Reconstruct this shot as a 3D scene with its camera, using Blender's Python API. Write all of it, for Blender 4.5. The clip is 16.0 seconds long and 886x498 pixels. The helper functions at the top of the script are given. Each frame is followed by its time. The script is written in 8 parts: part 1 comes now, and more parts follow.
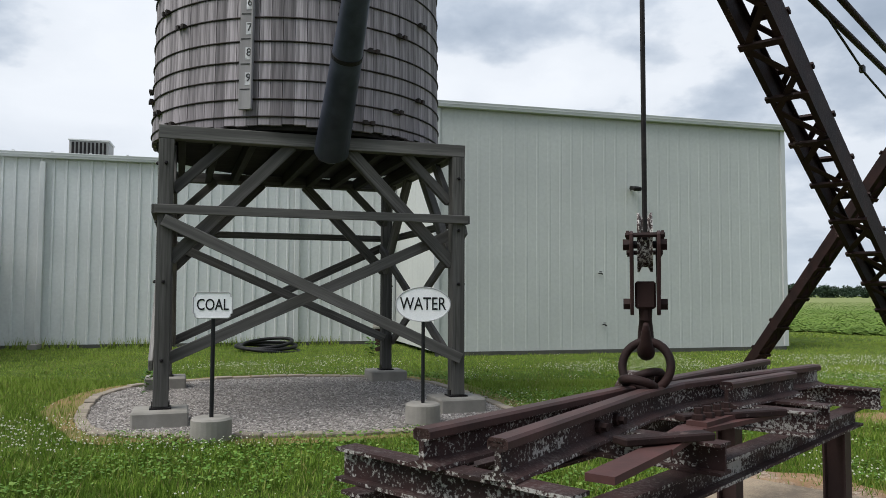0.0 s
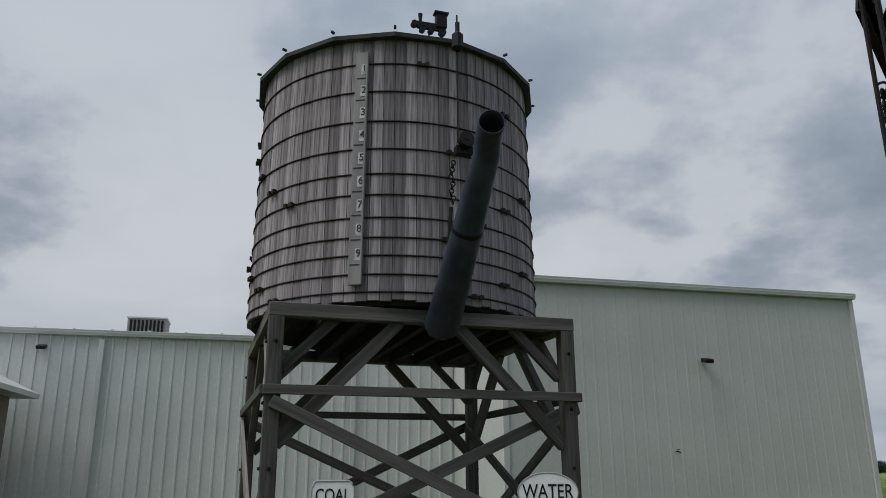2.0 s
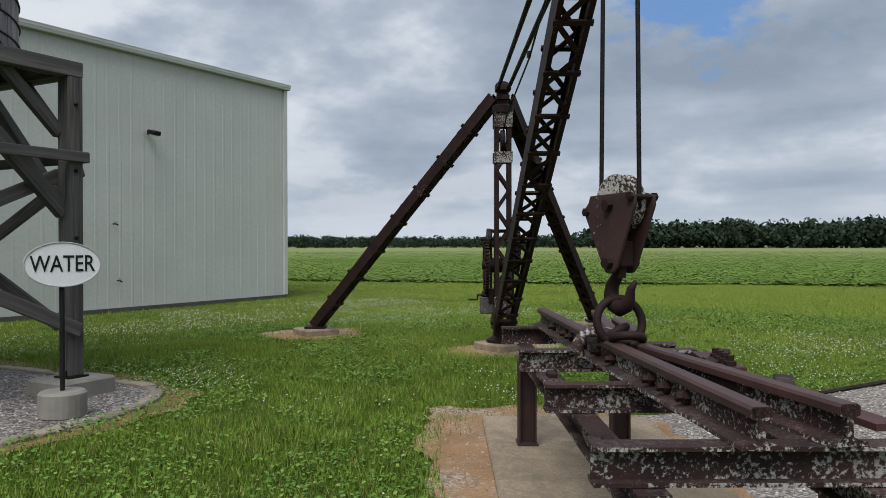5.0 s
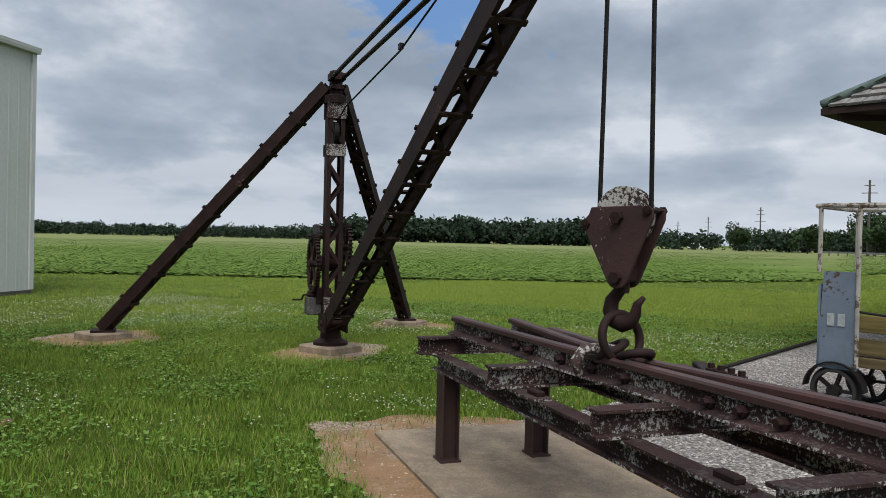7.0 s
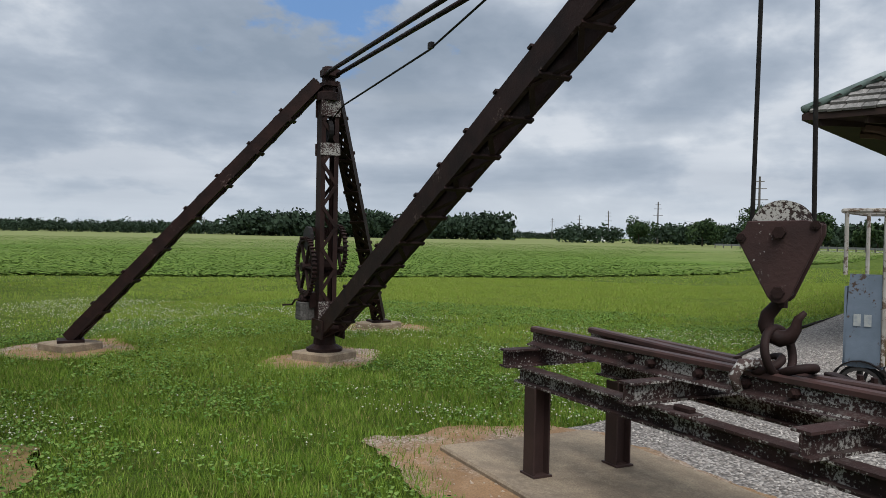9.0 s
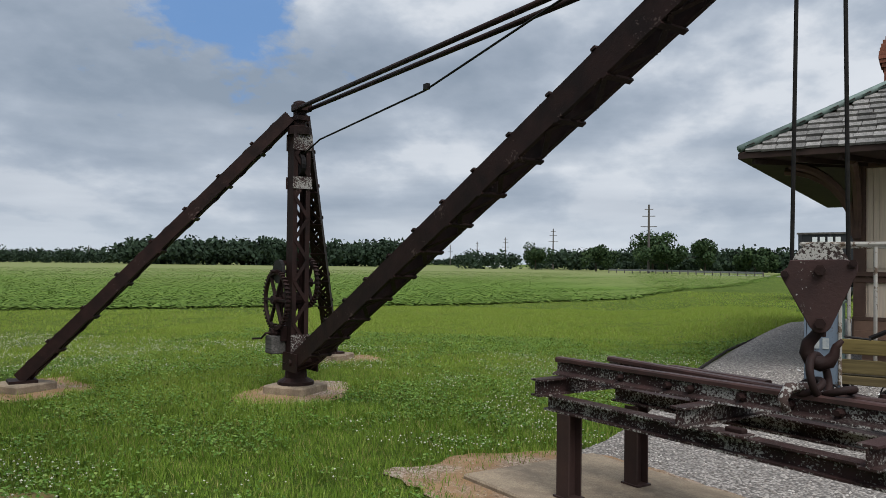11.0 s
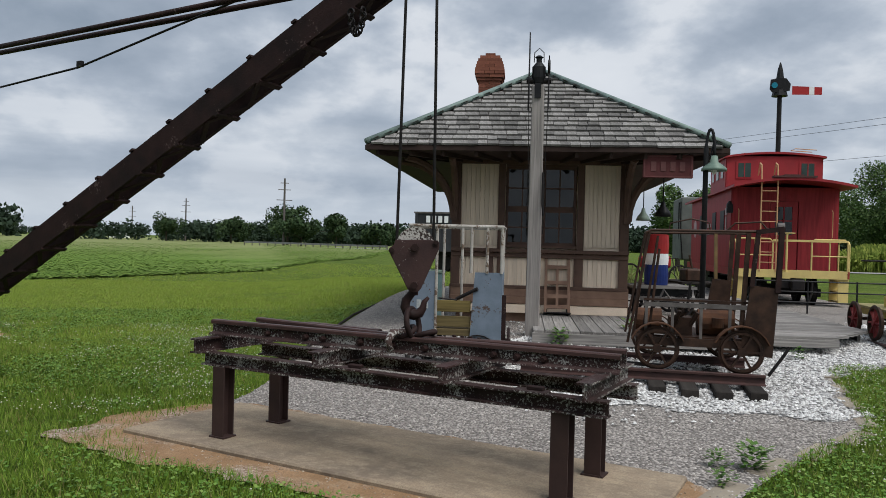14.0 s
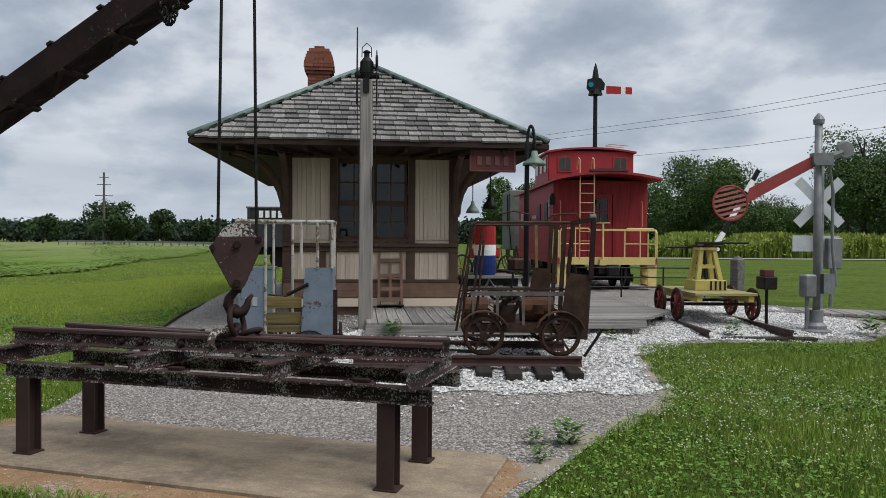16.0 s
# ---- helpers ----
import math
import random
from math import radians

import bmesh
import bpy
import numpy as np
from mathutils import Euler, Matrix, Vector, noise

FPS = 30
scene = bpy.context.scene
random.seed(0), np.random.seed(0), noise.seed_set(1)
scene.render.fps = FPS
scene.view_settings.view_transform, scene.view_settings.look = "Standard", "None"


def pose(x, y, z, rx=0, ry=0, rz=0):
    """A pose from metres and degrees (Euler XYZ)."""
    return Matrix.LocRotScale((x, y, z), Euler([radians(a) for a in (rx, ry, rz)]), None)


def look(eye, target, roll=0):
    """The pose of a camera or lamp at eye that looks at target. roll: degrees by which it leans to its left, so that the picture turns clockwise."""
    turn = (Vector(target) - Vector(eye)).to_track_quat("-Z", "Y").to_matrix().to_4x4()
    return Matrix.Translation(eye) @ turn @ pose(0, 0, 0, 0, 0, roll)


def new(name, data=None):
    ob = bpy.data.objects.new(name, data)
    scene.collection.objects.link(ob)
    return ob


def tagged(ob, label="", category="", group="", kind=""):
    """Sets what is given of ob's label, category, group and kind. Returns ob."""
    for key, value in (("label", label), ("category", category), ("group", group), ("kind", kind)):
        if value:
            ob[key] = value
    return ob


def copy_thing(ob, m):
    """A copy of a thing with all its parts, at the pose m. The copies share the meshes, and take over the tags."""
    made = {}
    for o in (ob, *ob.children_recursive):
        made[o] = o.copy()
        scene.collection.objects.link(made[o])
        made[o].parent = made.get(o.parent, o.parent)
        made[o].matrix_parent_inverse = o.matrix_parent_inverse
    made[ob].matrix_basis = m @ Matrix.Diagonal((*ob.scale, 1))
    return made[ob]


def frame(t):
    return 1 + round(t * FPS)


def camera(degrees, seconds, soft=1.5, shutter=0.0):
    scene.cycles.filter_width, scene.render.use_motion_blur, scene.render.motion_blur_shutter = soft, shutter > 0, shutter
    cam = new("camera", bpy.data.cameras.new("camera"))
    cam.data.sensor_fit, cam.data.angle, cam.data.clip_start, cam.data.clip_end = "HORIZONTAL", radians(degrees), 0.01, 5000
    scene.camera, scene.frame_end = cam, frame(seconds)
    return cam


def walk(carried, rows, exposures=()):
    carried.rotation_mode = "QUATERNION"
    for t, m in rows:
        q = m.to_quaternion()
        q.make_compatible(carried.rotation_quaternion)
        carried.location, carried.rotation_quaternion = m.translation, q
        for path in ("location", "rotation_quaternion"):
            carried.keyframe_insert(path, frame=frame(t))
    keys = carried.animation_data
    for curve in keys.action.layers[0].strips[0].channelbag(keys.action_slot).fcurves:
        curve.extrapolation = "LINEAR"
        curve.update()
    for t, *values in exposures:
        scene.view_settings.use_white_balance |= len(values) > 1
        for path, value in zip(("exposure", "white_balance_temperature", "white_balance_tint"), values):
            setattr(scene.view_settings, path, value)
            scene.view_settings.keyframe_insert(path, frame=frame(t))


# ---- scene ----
cam = camera(60.1, 16.0, 0.5)
METRES, EYE = 8.108, 1.5
# seconds, eye, a point looked at, roll
FIRST = [
    (0, (-0.055, -0.052, 1.479), (-0.043, 1.944, 1.595), 0.2),
    (0.5, (-0.239, 0.062, 1.533), (-0.282, 2.043, 1.809), -0.5),
    (1, (-0.466, 0.219, 1.559), (-0.523, 2.174, 1.978), -0.7),
    (1.5, (-0.803, 0.236, 1.54), (-0.85, 2.166, 2.062), -0.4),
    (2, (-1.138, 0.293, 1.565), (-1.178, 2.213, 2.123), -0.2),
    (2.5, (-1.426, 0.399, 1.559), (-1.431, 2.337, 2.051), 0.1),
    (3, (-1.718, 0.474, 1.53), (-1.56, 2.436, 1.881), -0.8),
    (3.5, (-1.948, 0.588, 1.518), (-1.49, 2.524, 1.727), -0.9),
    (4, (-2.081, 0.867, 1.502), (-1.257, 2.686, 1.607), -1.1),
    (4.5, (-2.253, 1.18, 1.487), (-1.111, 2.821, 1.524), -0.7),
    (5, (-2.394, 1.489, 1.526), (-1.027, 2.948, 1.514), -0.1),
    (5.2, (-2.428, 1.635, 1.503), (-0.99, 3.024, 1.482), 0.4),
]
# seconds, place in walk lengths, yaw, pitch, roll
REST = [
    (7.5, -0.3683, 0.3792, 0.0154, -65.22, -0.92, -1.16),
    (8.0, -0.3817, 0.4149, 0.0168, -67.23, -1.25, -1.18),
    (8.5, -0.387, 0.4536, 0.0194, -68.51, -1.35, -1.22),
    (11.0, -0.4583, 0.6024, 0.0294, -77.42, 1.05, -0.7),
    (11.5, -0.4824, 0.5998, 0.0292, -80.34, 1.01, -1.1),
    (12.0, -0.5152, 0.6046, 0.0277, -83.28, 0.55, -1.56),
    (12.5, -0.5458, 0.6129, 0.0305, -85.93, 0.25, -1.83),
    (13.0, -0.575, 0.6075, 0.0319, -90.11, -0.1, -1.71),
    (13.5, -0.5938, 0.611, 0.033, -96.76, -0.46, -1.52),
    (14.0, -0.6028, 0.6181, 0.0333, -104.24, -0.51, -1.5),
    (14.5, -0.6063, 0.6153, 0.0342, -110.17, -0.31, -1.39),
    (15.0, -0.6093, 0.611, 0.0345, -113.49, -0.41, -0.98),
    (15.5, -0.6122, 0.6089, 0.035, -115.41, -0.7, -0.61),
    (16.0, -0.6145, 0.6089, 0.0343, -116.32, -0.79, -0.39),
]
walk(cam, [(t, look(eye, aim, roll)) for t, eye, aim, roll in FIRST]
     + [(t, pose(METRES * x, METRES * y, EYE + METRES * z, 90 + pitch, roll, yaw)) for t, x, y, z, yaw, pitch, roll in REST],
     [(0.0, 0.47), (0.5, 0.20), (1.0, -0.10), (2.0, -0.22), (2.5, -0.22), (3.0, -0.16), (3.5, 0.10), (4.0, 0.27), (5.0, 0.23), (12.0, 0.20), (16.0, 0.17)])

# ---- sky and sun: a bright, broken overcast ----
SUN_ELEV, SUN_AZ = radians(58), radians(242)
world = bpy.data.worlds.new("sky")
scene.world = world
world.use_nodes = True
wn, wl = world.node_tree.nodes, world.node_tree.links
wn.clear()


def wnode(kind, **vals):
    n = wn.new(kind)
    for k, v in vals.items():
        n.inputs[k].default_value = v
    return n


sky = wn.new("ShaderNodeTexSky")
sky.sky_type, sky.sun_disc = "NISHITA", False
sky.sun_elevation, sky.sun_rotation = SUN_ELEV, SUN_AZ
coord = wn.new("ShaderNodeTexCoord")
sep = wn.new("ShaderNodeSeparateXYZ")
wl.new(coord.outputs["Generated"], sep.inputs[0])


def wmath(op, a, b=None, clamp=False):
    n = wn.new("ShaderNodeMath")
    n.operation, n.use_clamp = op, clamp
    for i, v in enumerate((a, b)):
        if v is None:
            continue
        if isinstance(v, (int, float)):
            n.inputs[i].default_value = v
        else:
            wl.new(v, n.inputs[i])
    return n.outputs[0]


# a flat cloud deck: the direction is divided by its height, which crowds the clouds towards the horizon
height = wmath("MAXIMUM", wmath("ADD", sep.outputs["Z"], 0.34), 0.08)
comb = wn.new("ShaderNodeCombineXYZ")
wl.new(wmath("DIVIDE", sep.outputs["X"], height), comb.inputs[0])
wl.new(wmath("DIVIDE", sep.outputs["Y"], height), comb.inputs[1])
comb.inputs[2].default_value = 3.7


def wnoise(scale, detail, rough, dist=0.0):
    n = wnode("ShaderNodeTexNoise", Scale=scale, Detail=detail, Roughness=rough, Distortion=dist)
    wl.new(comb.outputs[0], n.inputs["Vector"])
    return n.outputs["Fac"]


def wramp(fac, stops):
    r = wn.new("ShaderNodeValToRGB")
    r.color_ramp.elements[0].position, r.color_ramp.elements[0].color = stops[0][0], (*stops[0][1], 1)
    r.color_ramp.elements[1].position, r.color_ramp.elements[1].color = stops[-1][0], (*stops[-1][1], 1)
    for p, c in stops[1:-1]:
        r.color_ramp.elements.new(p).color = (*c, 1)
    wl.new(fac, r.inputs[0])
    return r.outputs[0]


def wmix(fac, a, b):
    m = wn.new("ShaderNodeMix")
    m.data_type = "RGBA"
    for s, v in ((m.inputs[0], fac), (m.inputs[6], a), (m.inputs[7], b)):
        if isinstance(v, (int, float)):
            s.default_value = v
        elif isinstance(v, tuple):
            s.default_value = (*v, 1)
        else:
            wl.new(v, s)
    return m.outputs[2]


mass = wnoise(1.15, 2, 0.45)
heap = wnoise(2.3, 7, 0.54)
puff = wnoise(6.0, 6, 0.55)
body = wmath("ADD", wmath("MULTIPLY", mass, 0.42), wmath("ADD", wmath("MULTIPLY", heap, 0.44), wmath("MULTIPLY", puff, 0.14)))
clouds = wramp(body, [(0.38, (0.27, 0.335, 0.425)), (0.45, (0.355, 0.42, 0.515)), (0.49, (0.44, 0.505, 0.60)), (0.52, (0.56, 0.62, 0.705)), (0.55, (0.72, 0.765, 0.83)), (0.63, (0.78, 0.82, 0.88))])
# long flat bases of cloud low over the horizon
flat = wn.new("ShaderNodeMapping")
flat.inputs["Scale"].default_value = (2.2, 2.2, 21.0)
wl.new(coord.outputs["Generated"], flat.inputs[0])
bands = wnode("ShaderNodeTexNoise", Scale=1.0, Detail=5.0, Roughness=0.5, Distortion=0.3)
wl.new(flat.outputs[0], bands.inputs["Vector"])
low = wramp(bands.outputs["Fac"], [(0.36, (0.36, 0.43, 0.525)), (0.50, (0.50, 0.57, 0.66)), (0.64, (0.69, 0.745, 0.81))])
veil = wmath("MULTIPLY", wmath("SUBTRACT", 0.25, sep.outputs["Z"], True), 4.6, True)
clouds = wmix(wmath("MULTIPLY", veil, 0.6), clouds, low)
haze = wmath("MULTIPLY", wmath("SUBTRACT", 0.07, sep.outputs["Z"], True), 9.0, True)
clouds = wmix(haze, clouds, (0.60, 0.67, 0.75))
high = wmath("MULTIPLY", wmath("SUBTRACT", sep.outputs["Z"], 0.30, True), 1.3, True)
clouds = wmix(high, clouds, (0.575, 0.685, 0.84))
blue = wn.new("ShaderNodeVectorMath")
blue.operation = "SCALE"
wl.new(sky.outputs[0], blue.inputs[0])
blue.inputs["Scale"].default_value = 0.09
holes = wramp(wnoise(1.3, 6, 0.5, 0.2), [(0.80, (0, 0, 0)), (0.86, (0.85, 0.85, 0.85))])
# gaps in the cloud show blue, above the haze of the horizon only
clear = wmath("MULTIPLY", wmath("SUBTRACT", sep.outputs["Z"], 0.22, True), 8.0, True)
holes = wmath("MULTIPLY", holes, clear)
edge = wnoise(4.5, 8, 0.6)


def opening(az, el, size):
    """How far one ragged gap in the cloud is open, in a direction of the sky."""
    d = wn.new("ShaderNodeVectorMath")
    d.operation = "DISTANCE"
    wl.new(coord.outputs["Generated"], d.inputs[0])
    d.inputs[1].default_value = (math.sin(radians(az)) * math.cos(radians(el)), math.cos(radians(az)) * math.cos(radians(el)), math.sin(radians(el)))
    k = wmath("ADD", wmath("MULTIPLY", d.outputs["Value"], 1 / size), wmath("MULTIPLY", wmath("SUBTRACT", edge, 0.5), 3.4))
    return wramp(k, [(0.45, (0.9, 0.9, 0.9)), (0.85, (0, 0, 0))])


for az_, el_, size_ in ((60.5, 19.5, 0.15),):
    holes = wmath("MAXIMUM", holes, opening(az_, el_, size_))
mixed = wmix(holes, clouds, wmix(0.3, (0.15, 0.34, 0.72), blue.outputs[0]))
back = wnode("ShaderNodeBackground", Strength=0.83)
wl.new(mixed, back.inputs["Color"])
wout = wn.new("ShaderNodeOutputWorld")
wl.new(back.outputs[0], wout.inputs["Surface"])

sun = new("sun", bpy.data.lights.new("sun", "SUN"))
sun.data.energy, sun.data.angle, sun.data.color = 2.7, radians(42), (1.0, 0.975, 0.945)
sun.matrix_world = look((0, 0, 30), (30 - 30 - math.sin(SUN_AZ) * math.cos(SUN_ELEV), -math.cos(SUN_AZ) * math.cos(SUN_ELEV), 30 - math.sin(SUN_ELEV)))

# ---- building tools ----
class Shape:
    """A bmesh that boxes, bars, tubes and turned pieces are added to."""

    def __init__(self):
        self.bm = bmesh.new()

    def poly(self, verts, faces):
        vs = [self.bm.verts.new(v) for v in verts]
        for f in faces:
            try:
                self.bm.faces.new([vs[i] for i in f])
            except ValueError:
                pass
        return self

    def box(self, c, s, m=None):
        m = m or Matrix.Identity(4)
        vs = [m @ Vector((c[0] + s[0] * x / 2, c[1] + s[1] * y / 2, c[2] + s[2] * z / 2)) for x in (-1, 1) for y in (-1, 1) for z in (-1, 1)]
        return self.poly(vs, [(0, 1, 3, 2), (4, 6, 7, 5), (0, 4, 5, 1), (2, 3, 7, 6), (0, 2, 6, 4), (1, 5, 7, 3)])

    def frame_of(self, a, b, up=(0, 0, 1)):
        a, b, up = Vector(a), Vector(b), Vector(up)
        t = (b - a).normalized()
        if abs(t.dot(up)) > 0.99:
            up = Vector((0, 1, 0))
        s = t.cross(up).normalized()
        return a, b, s, s.cross(t).normalized()

    def beam(self, a, b, w, h, up=(0, 0, 1), w2=None, h2=None):
        """A squared bar from a to b, w wide and h high."""
        a, b, s, u = self.frame_of(a, b, up)
        vs = []
        for p, ww, hh in ((a, w, h), (b, w2 or w, h2 or h)):
            vs += [p + s * ww * x / 2 + u * hh * y / 2 for x, y in ((-1, -1), (1, -1), (1, 1), (-1, 1))]
        return self.poly(vs, [(0, 1, 2, 3), (7, 6, 5, 4), (0, 4, 5, 1), (1, 5, 6, 2), (2, 6, 7, 3), (3, 7, 4, 0)])

    def extrude(self, a, b, outline, up=(0, 0, 1)):
        """An outline of (side, up) pairs drawn along the line from a to b."""
        a, b, s, u = self.frame_of(a, b, up)
        n = len(outline)
        vs = [p + s * x + u * y for p in (a, b) for x, y in outline]
        return self.poly(vs, [tuple(range(n))[::-1], tuple(range(n, 2 * n))] + [(i, (i + 1) % n, n + (i + 1) % n, n + i) for i in range(n)])

    def tube(self, pts, r, seg=8, cap=True):
        """A round bar through points; r is one radius or one for each point."""
        pts = [Vector(p) for p in pts]
        rs = r if isinstance(r, (list, tuple)) else [r] * len(pts)
        rings, side = [], None
        for i, p in enumerate(pts):
            t = (pts[min(i + 1, len(pts) - 1)] - pts[max(i - 1, 0)]).normalized()
            if side is None:
                side = t.cross(Vector((0, 0, 1)) if abs(t.z) < 0.9 else Vector((1, 0, 0))).normalized()
            else:
                side = (side - t * side.dot(t)).normalized()
            up = t.cross(side)
            rings.append([self.bm.verts.new(p + (side * math.cos(k * math.tau / seg) + up * math.sin(k * math.tau / seg)) * rs[i]) for k in range(seg)])
        for a, b in zip(rings, rings[1:]):
            for k in range(seg):
                self.bm.faces.new((a[k], a[(k + 1) % seg], b[(k + 1) % seg], b[k]))
        if cap:
            self.bm.faces.new(rings[0][::-1])
            self.bm.faces.new(rings[-1])
        return self

    def turned(self, profile, seg=16, m=None, closed=False):
        """A profile of (radius, height) turned about z."""
        m = m or Matrix.Identity(4)
        rings = [[self.bm.verts.new(m @ Vector((r * math.cos(k * math.tau / seg), r * math.sin(k * math.tau / seg), z))) for k in range(seg)] for r, z in profile]
        pairs = list(zip(rings, rings[1:])) + ([(rings[-1], rings[0])] if closed else [])
        for a, b in pairs:
            for k in range(seg):
                self.bm.faces.new((a[k], a[(k + 1) % seg], b[(k + 1) % seg], b[k]))
        if not closed:
            self.bm.faces.new(rings[0][::-1])
            self.bm.faces.new(rings[-1])
        return self

    def ring(self, c, r, thick, axis="z", seg=20, sides=6, m=None):
        m = m or Matrix.Identity(4)
        base = {"z": Matrix.Identity(4), "x": pose(0, 0, 0, 0, 90, 0), "y": pose(0, 0, 0, 90, 0, 0)}[axis]
        prof = [(r + thick * math.cos(k * math.tau / sides), thick * math.sin(k * math.tau / sides)) for k in range(sides)]
        return self.turned(prof, seg, m @ Matrix.Translation(c) @ base, True)

    def plate(self, pts, a, b):
        """A flat plate: an outline of (u, v) in the plane whose origin, axes and thickness are given by a = (o, u, v) and b."""
        o, u, v = (Vector(k) for k in a)
        n = u.cross(v).normalized() * b
        k = len(pts)
        vs = [o + u * x + v * y + off for off in (n * -0.5, n * 0.5) for x, y in pts]
        return self.poly(vs, [tuple(range(k))[::-1], tuple(range(k, 2 * k))] + [(i, (i + 1) % k, k + (i + 1) % k, k + i) for i in range(k)])

    def bevel(self, w, seg=1):
        bmesh.ops.bevel(self.bm, geom=self.bm.edges[:], offset=w, segments=seg, affect="EDGES", clamp_overlap=True)
        return self

    def smooth(self, on=True):
        for f in self.bm.faces:
            f.smooth = on
        return self

    def mesh(self, name, material):
        bmesh.ops.recalc_face_normals(self.bm, faces=self.bm.faces[:])
        me = bpy.data.meshes.new(name)
        self.bm.to_mesh(me)
        self.bm.free()
        me.materials.append(material)
        return me


def part(name, shape, material, parent, label=""):
    ob = new(name, shape.mesh(name, material))
    ob.parent = parent
    return tagged(ob, label)


def piece(name, mesh, parent, m=None):
    """A child object on shared mesh data."""
    ob = new(name, mesh)
    ob.parent = parent
    if m is not None:
        ob.matrix_basis = m
    return ob


def thing(name, m, label, category, group="", kind=""):
    ob = new(name)
    ob.empty_display_size = 0.1
    ob.matrix_basis = m
    return tagged(ob, label, category, group, kind)


def solid(name, shape, material, label, category="", group="", kind="", m=None):
    ob = new(name, shape.mesh(name, material))
    if m is not None:
        ob.matrix_basis = m
    return tagged(ob, label, category, group, kind)


def fused(name, verts, faces, material, label, category="", kind="stuff", parent=None, smooth=False):
    me = bpy.data.meshes.new(name)
    me.from_pydata(verts, [], faces)
    me.materials.append(material)
    if smooth:
        me.shade_smooth()
    ob = new(name, me)
    if parent:
        ob.parent = parent
        return tagged(ob, label, kind=kind)
    return tagged(ob, label, category, kind=kind)


def letters(text, size, m, material, parent, name="lettering", depth=0.003):
    """Raised words in the built-in font, in the plane of m (x along the line, z out of it)."""
    cu = bpy.data.curves.new(name, "FONT")
    cu.offset = 0.006 * size
    cu.body, cu.size, cu.extrude, cu.align_x, cu.align_y = text, size, depth, "CENTER", "CENTER"
    tmp = bpy.data.objects.new(name, cu)
    scene.collection.objects.link(tmp)
    me = bpy.data.meshes.new_from_object(tmp.evaluated_get(bpy.context.evaluated_depsgraph_get()))
    bpy.data.objects.remove(tmp)
    me.materials.clear()
    me.materials.append(material)
    ob = new(name, me)
    ob.parent = parent
    ob.matrix_basis = m
    return ob


# ---- materials ----
class Nodes:
    def __init__(self, name):
        self.mat = bpy.data.materials.new(name)
        self.mat.use_nodes = True
        self.t = self.mat.node_tree
        self.bsdf = self.t.nodes["Principled BSDF"]
        self.co = self.t.nodes.new("ShaderNodeTexCoord").outputs["Object"]

    def put(self, socket, v):
        if isinstance(v, (int, float)):
            socket.default_value = v
        elif isinstance(v, tuple):
            socket.default_value = (*v, 1) if len(v) == 3 and socket.type == "RGBA" else v
        else:
            self.t.links.new(v, socket)

    def scaled(self, s, co=None):
        n = self.t.nodes.new("ShaderNodeMapping")
        n.inputs["Scale"].default_value = s if isinstance(s, tuple) else (s, s, s)
        self.t.links.new(co or self.co, n.inputs[0])
        return n.outputs[0]

    def noise(self, s, detail=4, rough=0.55, co=None, dist=0.0):
        n = self.t.nodes.new("ShaderNodeTexNoise")
        n.inputs["Scale"].default_value = 1
        n.inputs["Detail"].default_value, n.inputs["Roughness"].default_value, n.inputs["Distortion"].default_value = detail, rough, dist
        self.t.links.new(self.scaled(s, co), n.inputs["Vector"])
        return n.outputs["Fac"]

    def voronoi(self, s, feature="F1", co=None, out="Distance"):
        n = self.t.nodes.new("ShaderNodeTexVoronoi")
        n.feature = feature
        n.inputs["Scale"].default_value = 1
        self.t.links.new(self.scaled(s, co), n.inputs["Vector"])
        return n.outputs[out]

    def ramp(self, fac, *stops):
        r = self.t.nodes.new("ShaderNodeValToRGB")
        e = r.color_ramp.elements
        e[0].position, e[-1].position = stops[0][0], stops[-1][0]
        cols = [c if isinstance(c, tuple) else (c, c, c) for _, c in stops]
        e[0].color, e[-1].color = (*cols[0], 1), (*cols[-1], 1)
        for (p, _), c in zip(stops[1:-1], cols[1:-1]):
            e.new(p).color = (*c, 1)
        self.t.links.new(fac, r.inputs[0])
        return r.outputs[0]

    def mix(self, fac, a, b, mode="MIX"):
        m = self.t.nodes.new("ShaderNodeMix")
        m.data_type, m.blend_type = "RGBA", mode
        for s, v in ((m.inputs[0], fac), (m.inputs[6], a), (m.inputs[7], b)):
            self.put(s, v)
        return m.outputs[2]

    def random(self, island=False):
        if island:
            return self.t.nodes.new("ShaderNodeNewGeometry").outputs["Random Per Island"]
        return self.t.nodes.new("ShaderNodeObjectInfo").outputs["Random"]

    def done(self, color, rough=0.7, metal=0.0, bump=None, strength=0.3, distance=0.01, spec=0.15):
        self.put(self.bsdf.inputs["Base Color"], color)
        self.put(self.bsdf.inputs["Roughness"], rough)
        self.put(self.bsdf.inputs["Specular IOR Level"], spec)
        self.put(self.bsdf.inputs["Metallic"], metal)
        if bump is not None:
            b = self.t.nodes.new("ShaderNodeBump")
            b.inputs["Strength"].default_value, b.inputs["Distance"].default_value = strength, distance
            self.t.links.new(bump, b.inputs["Height"])
            self.t.links.new(b.outputs[0], self.bsdf.inputs["Normal"])
        return self.mat


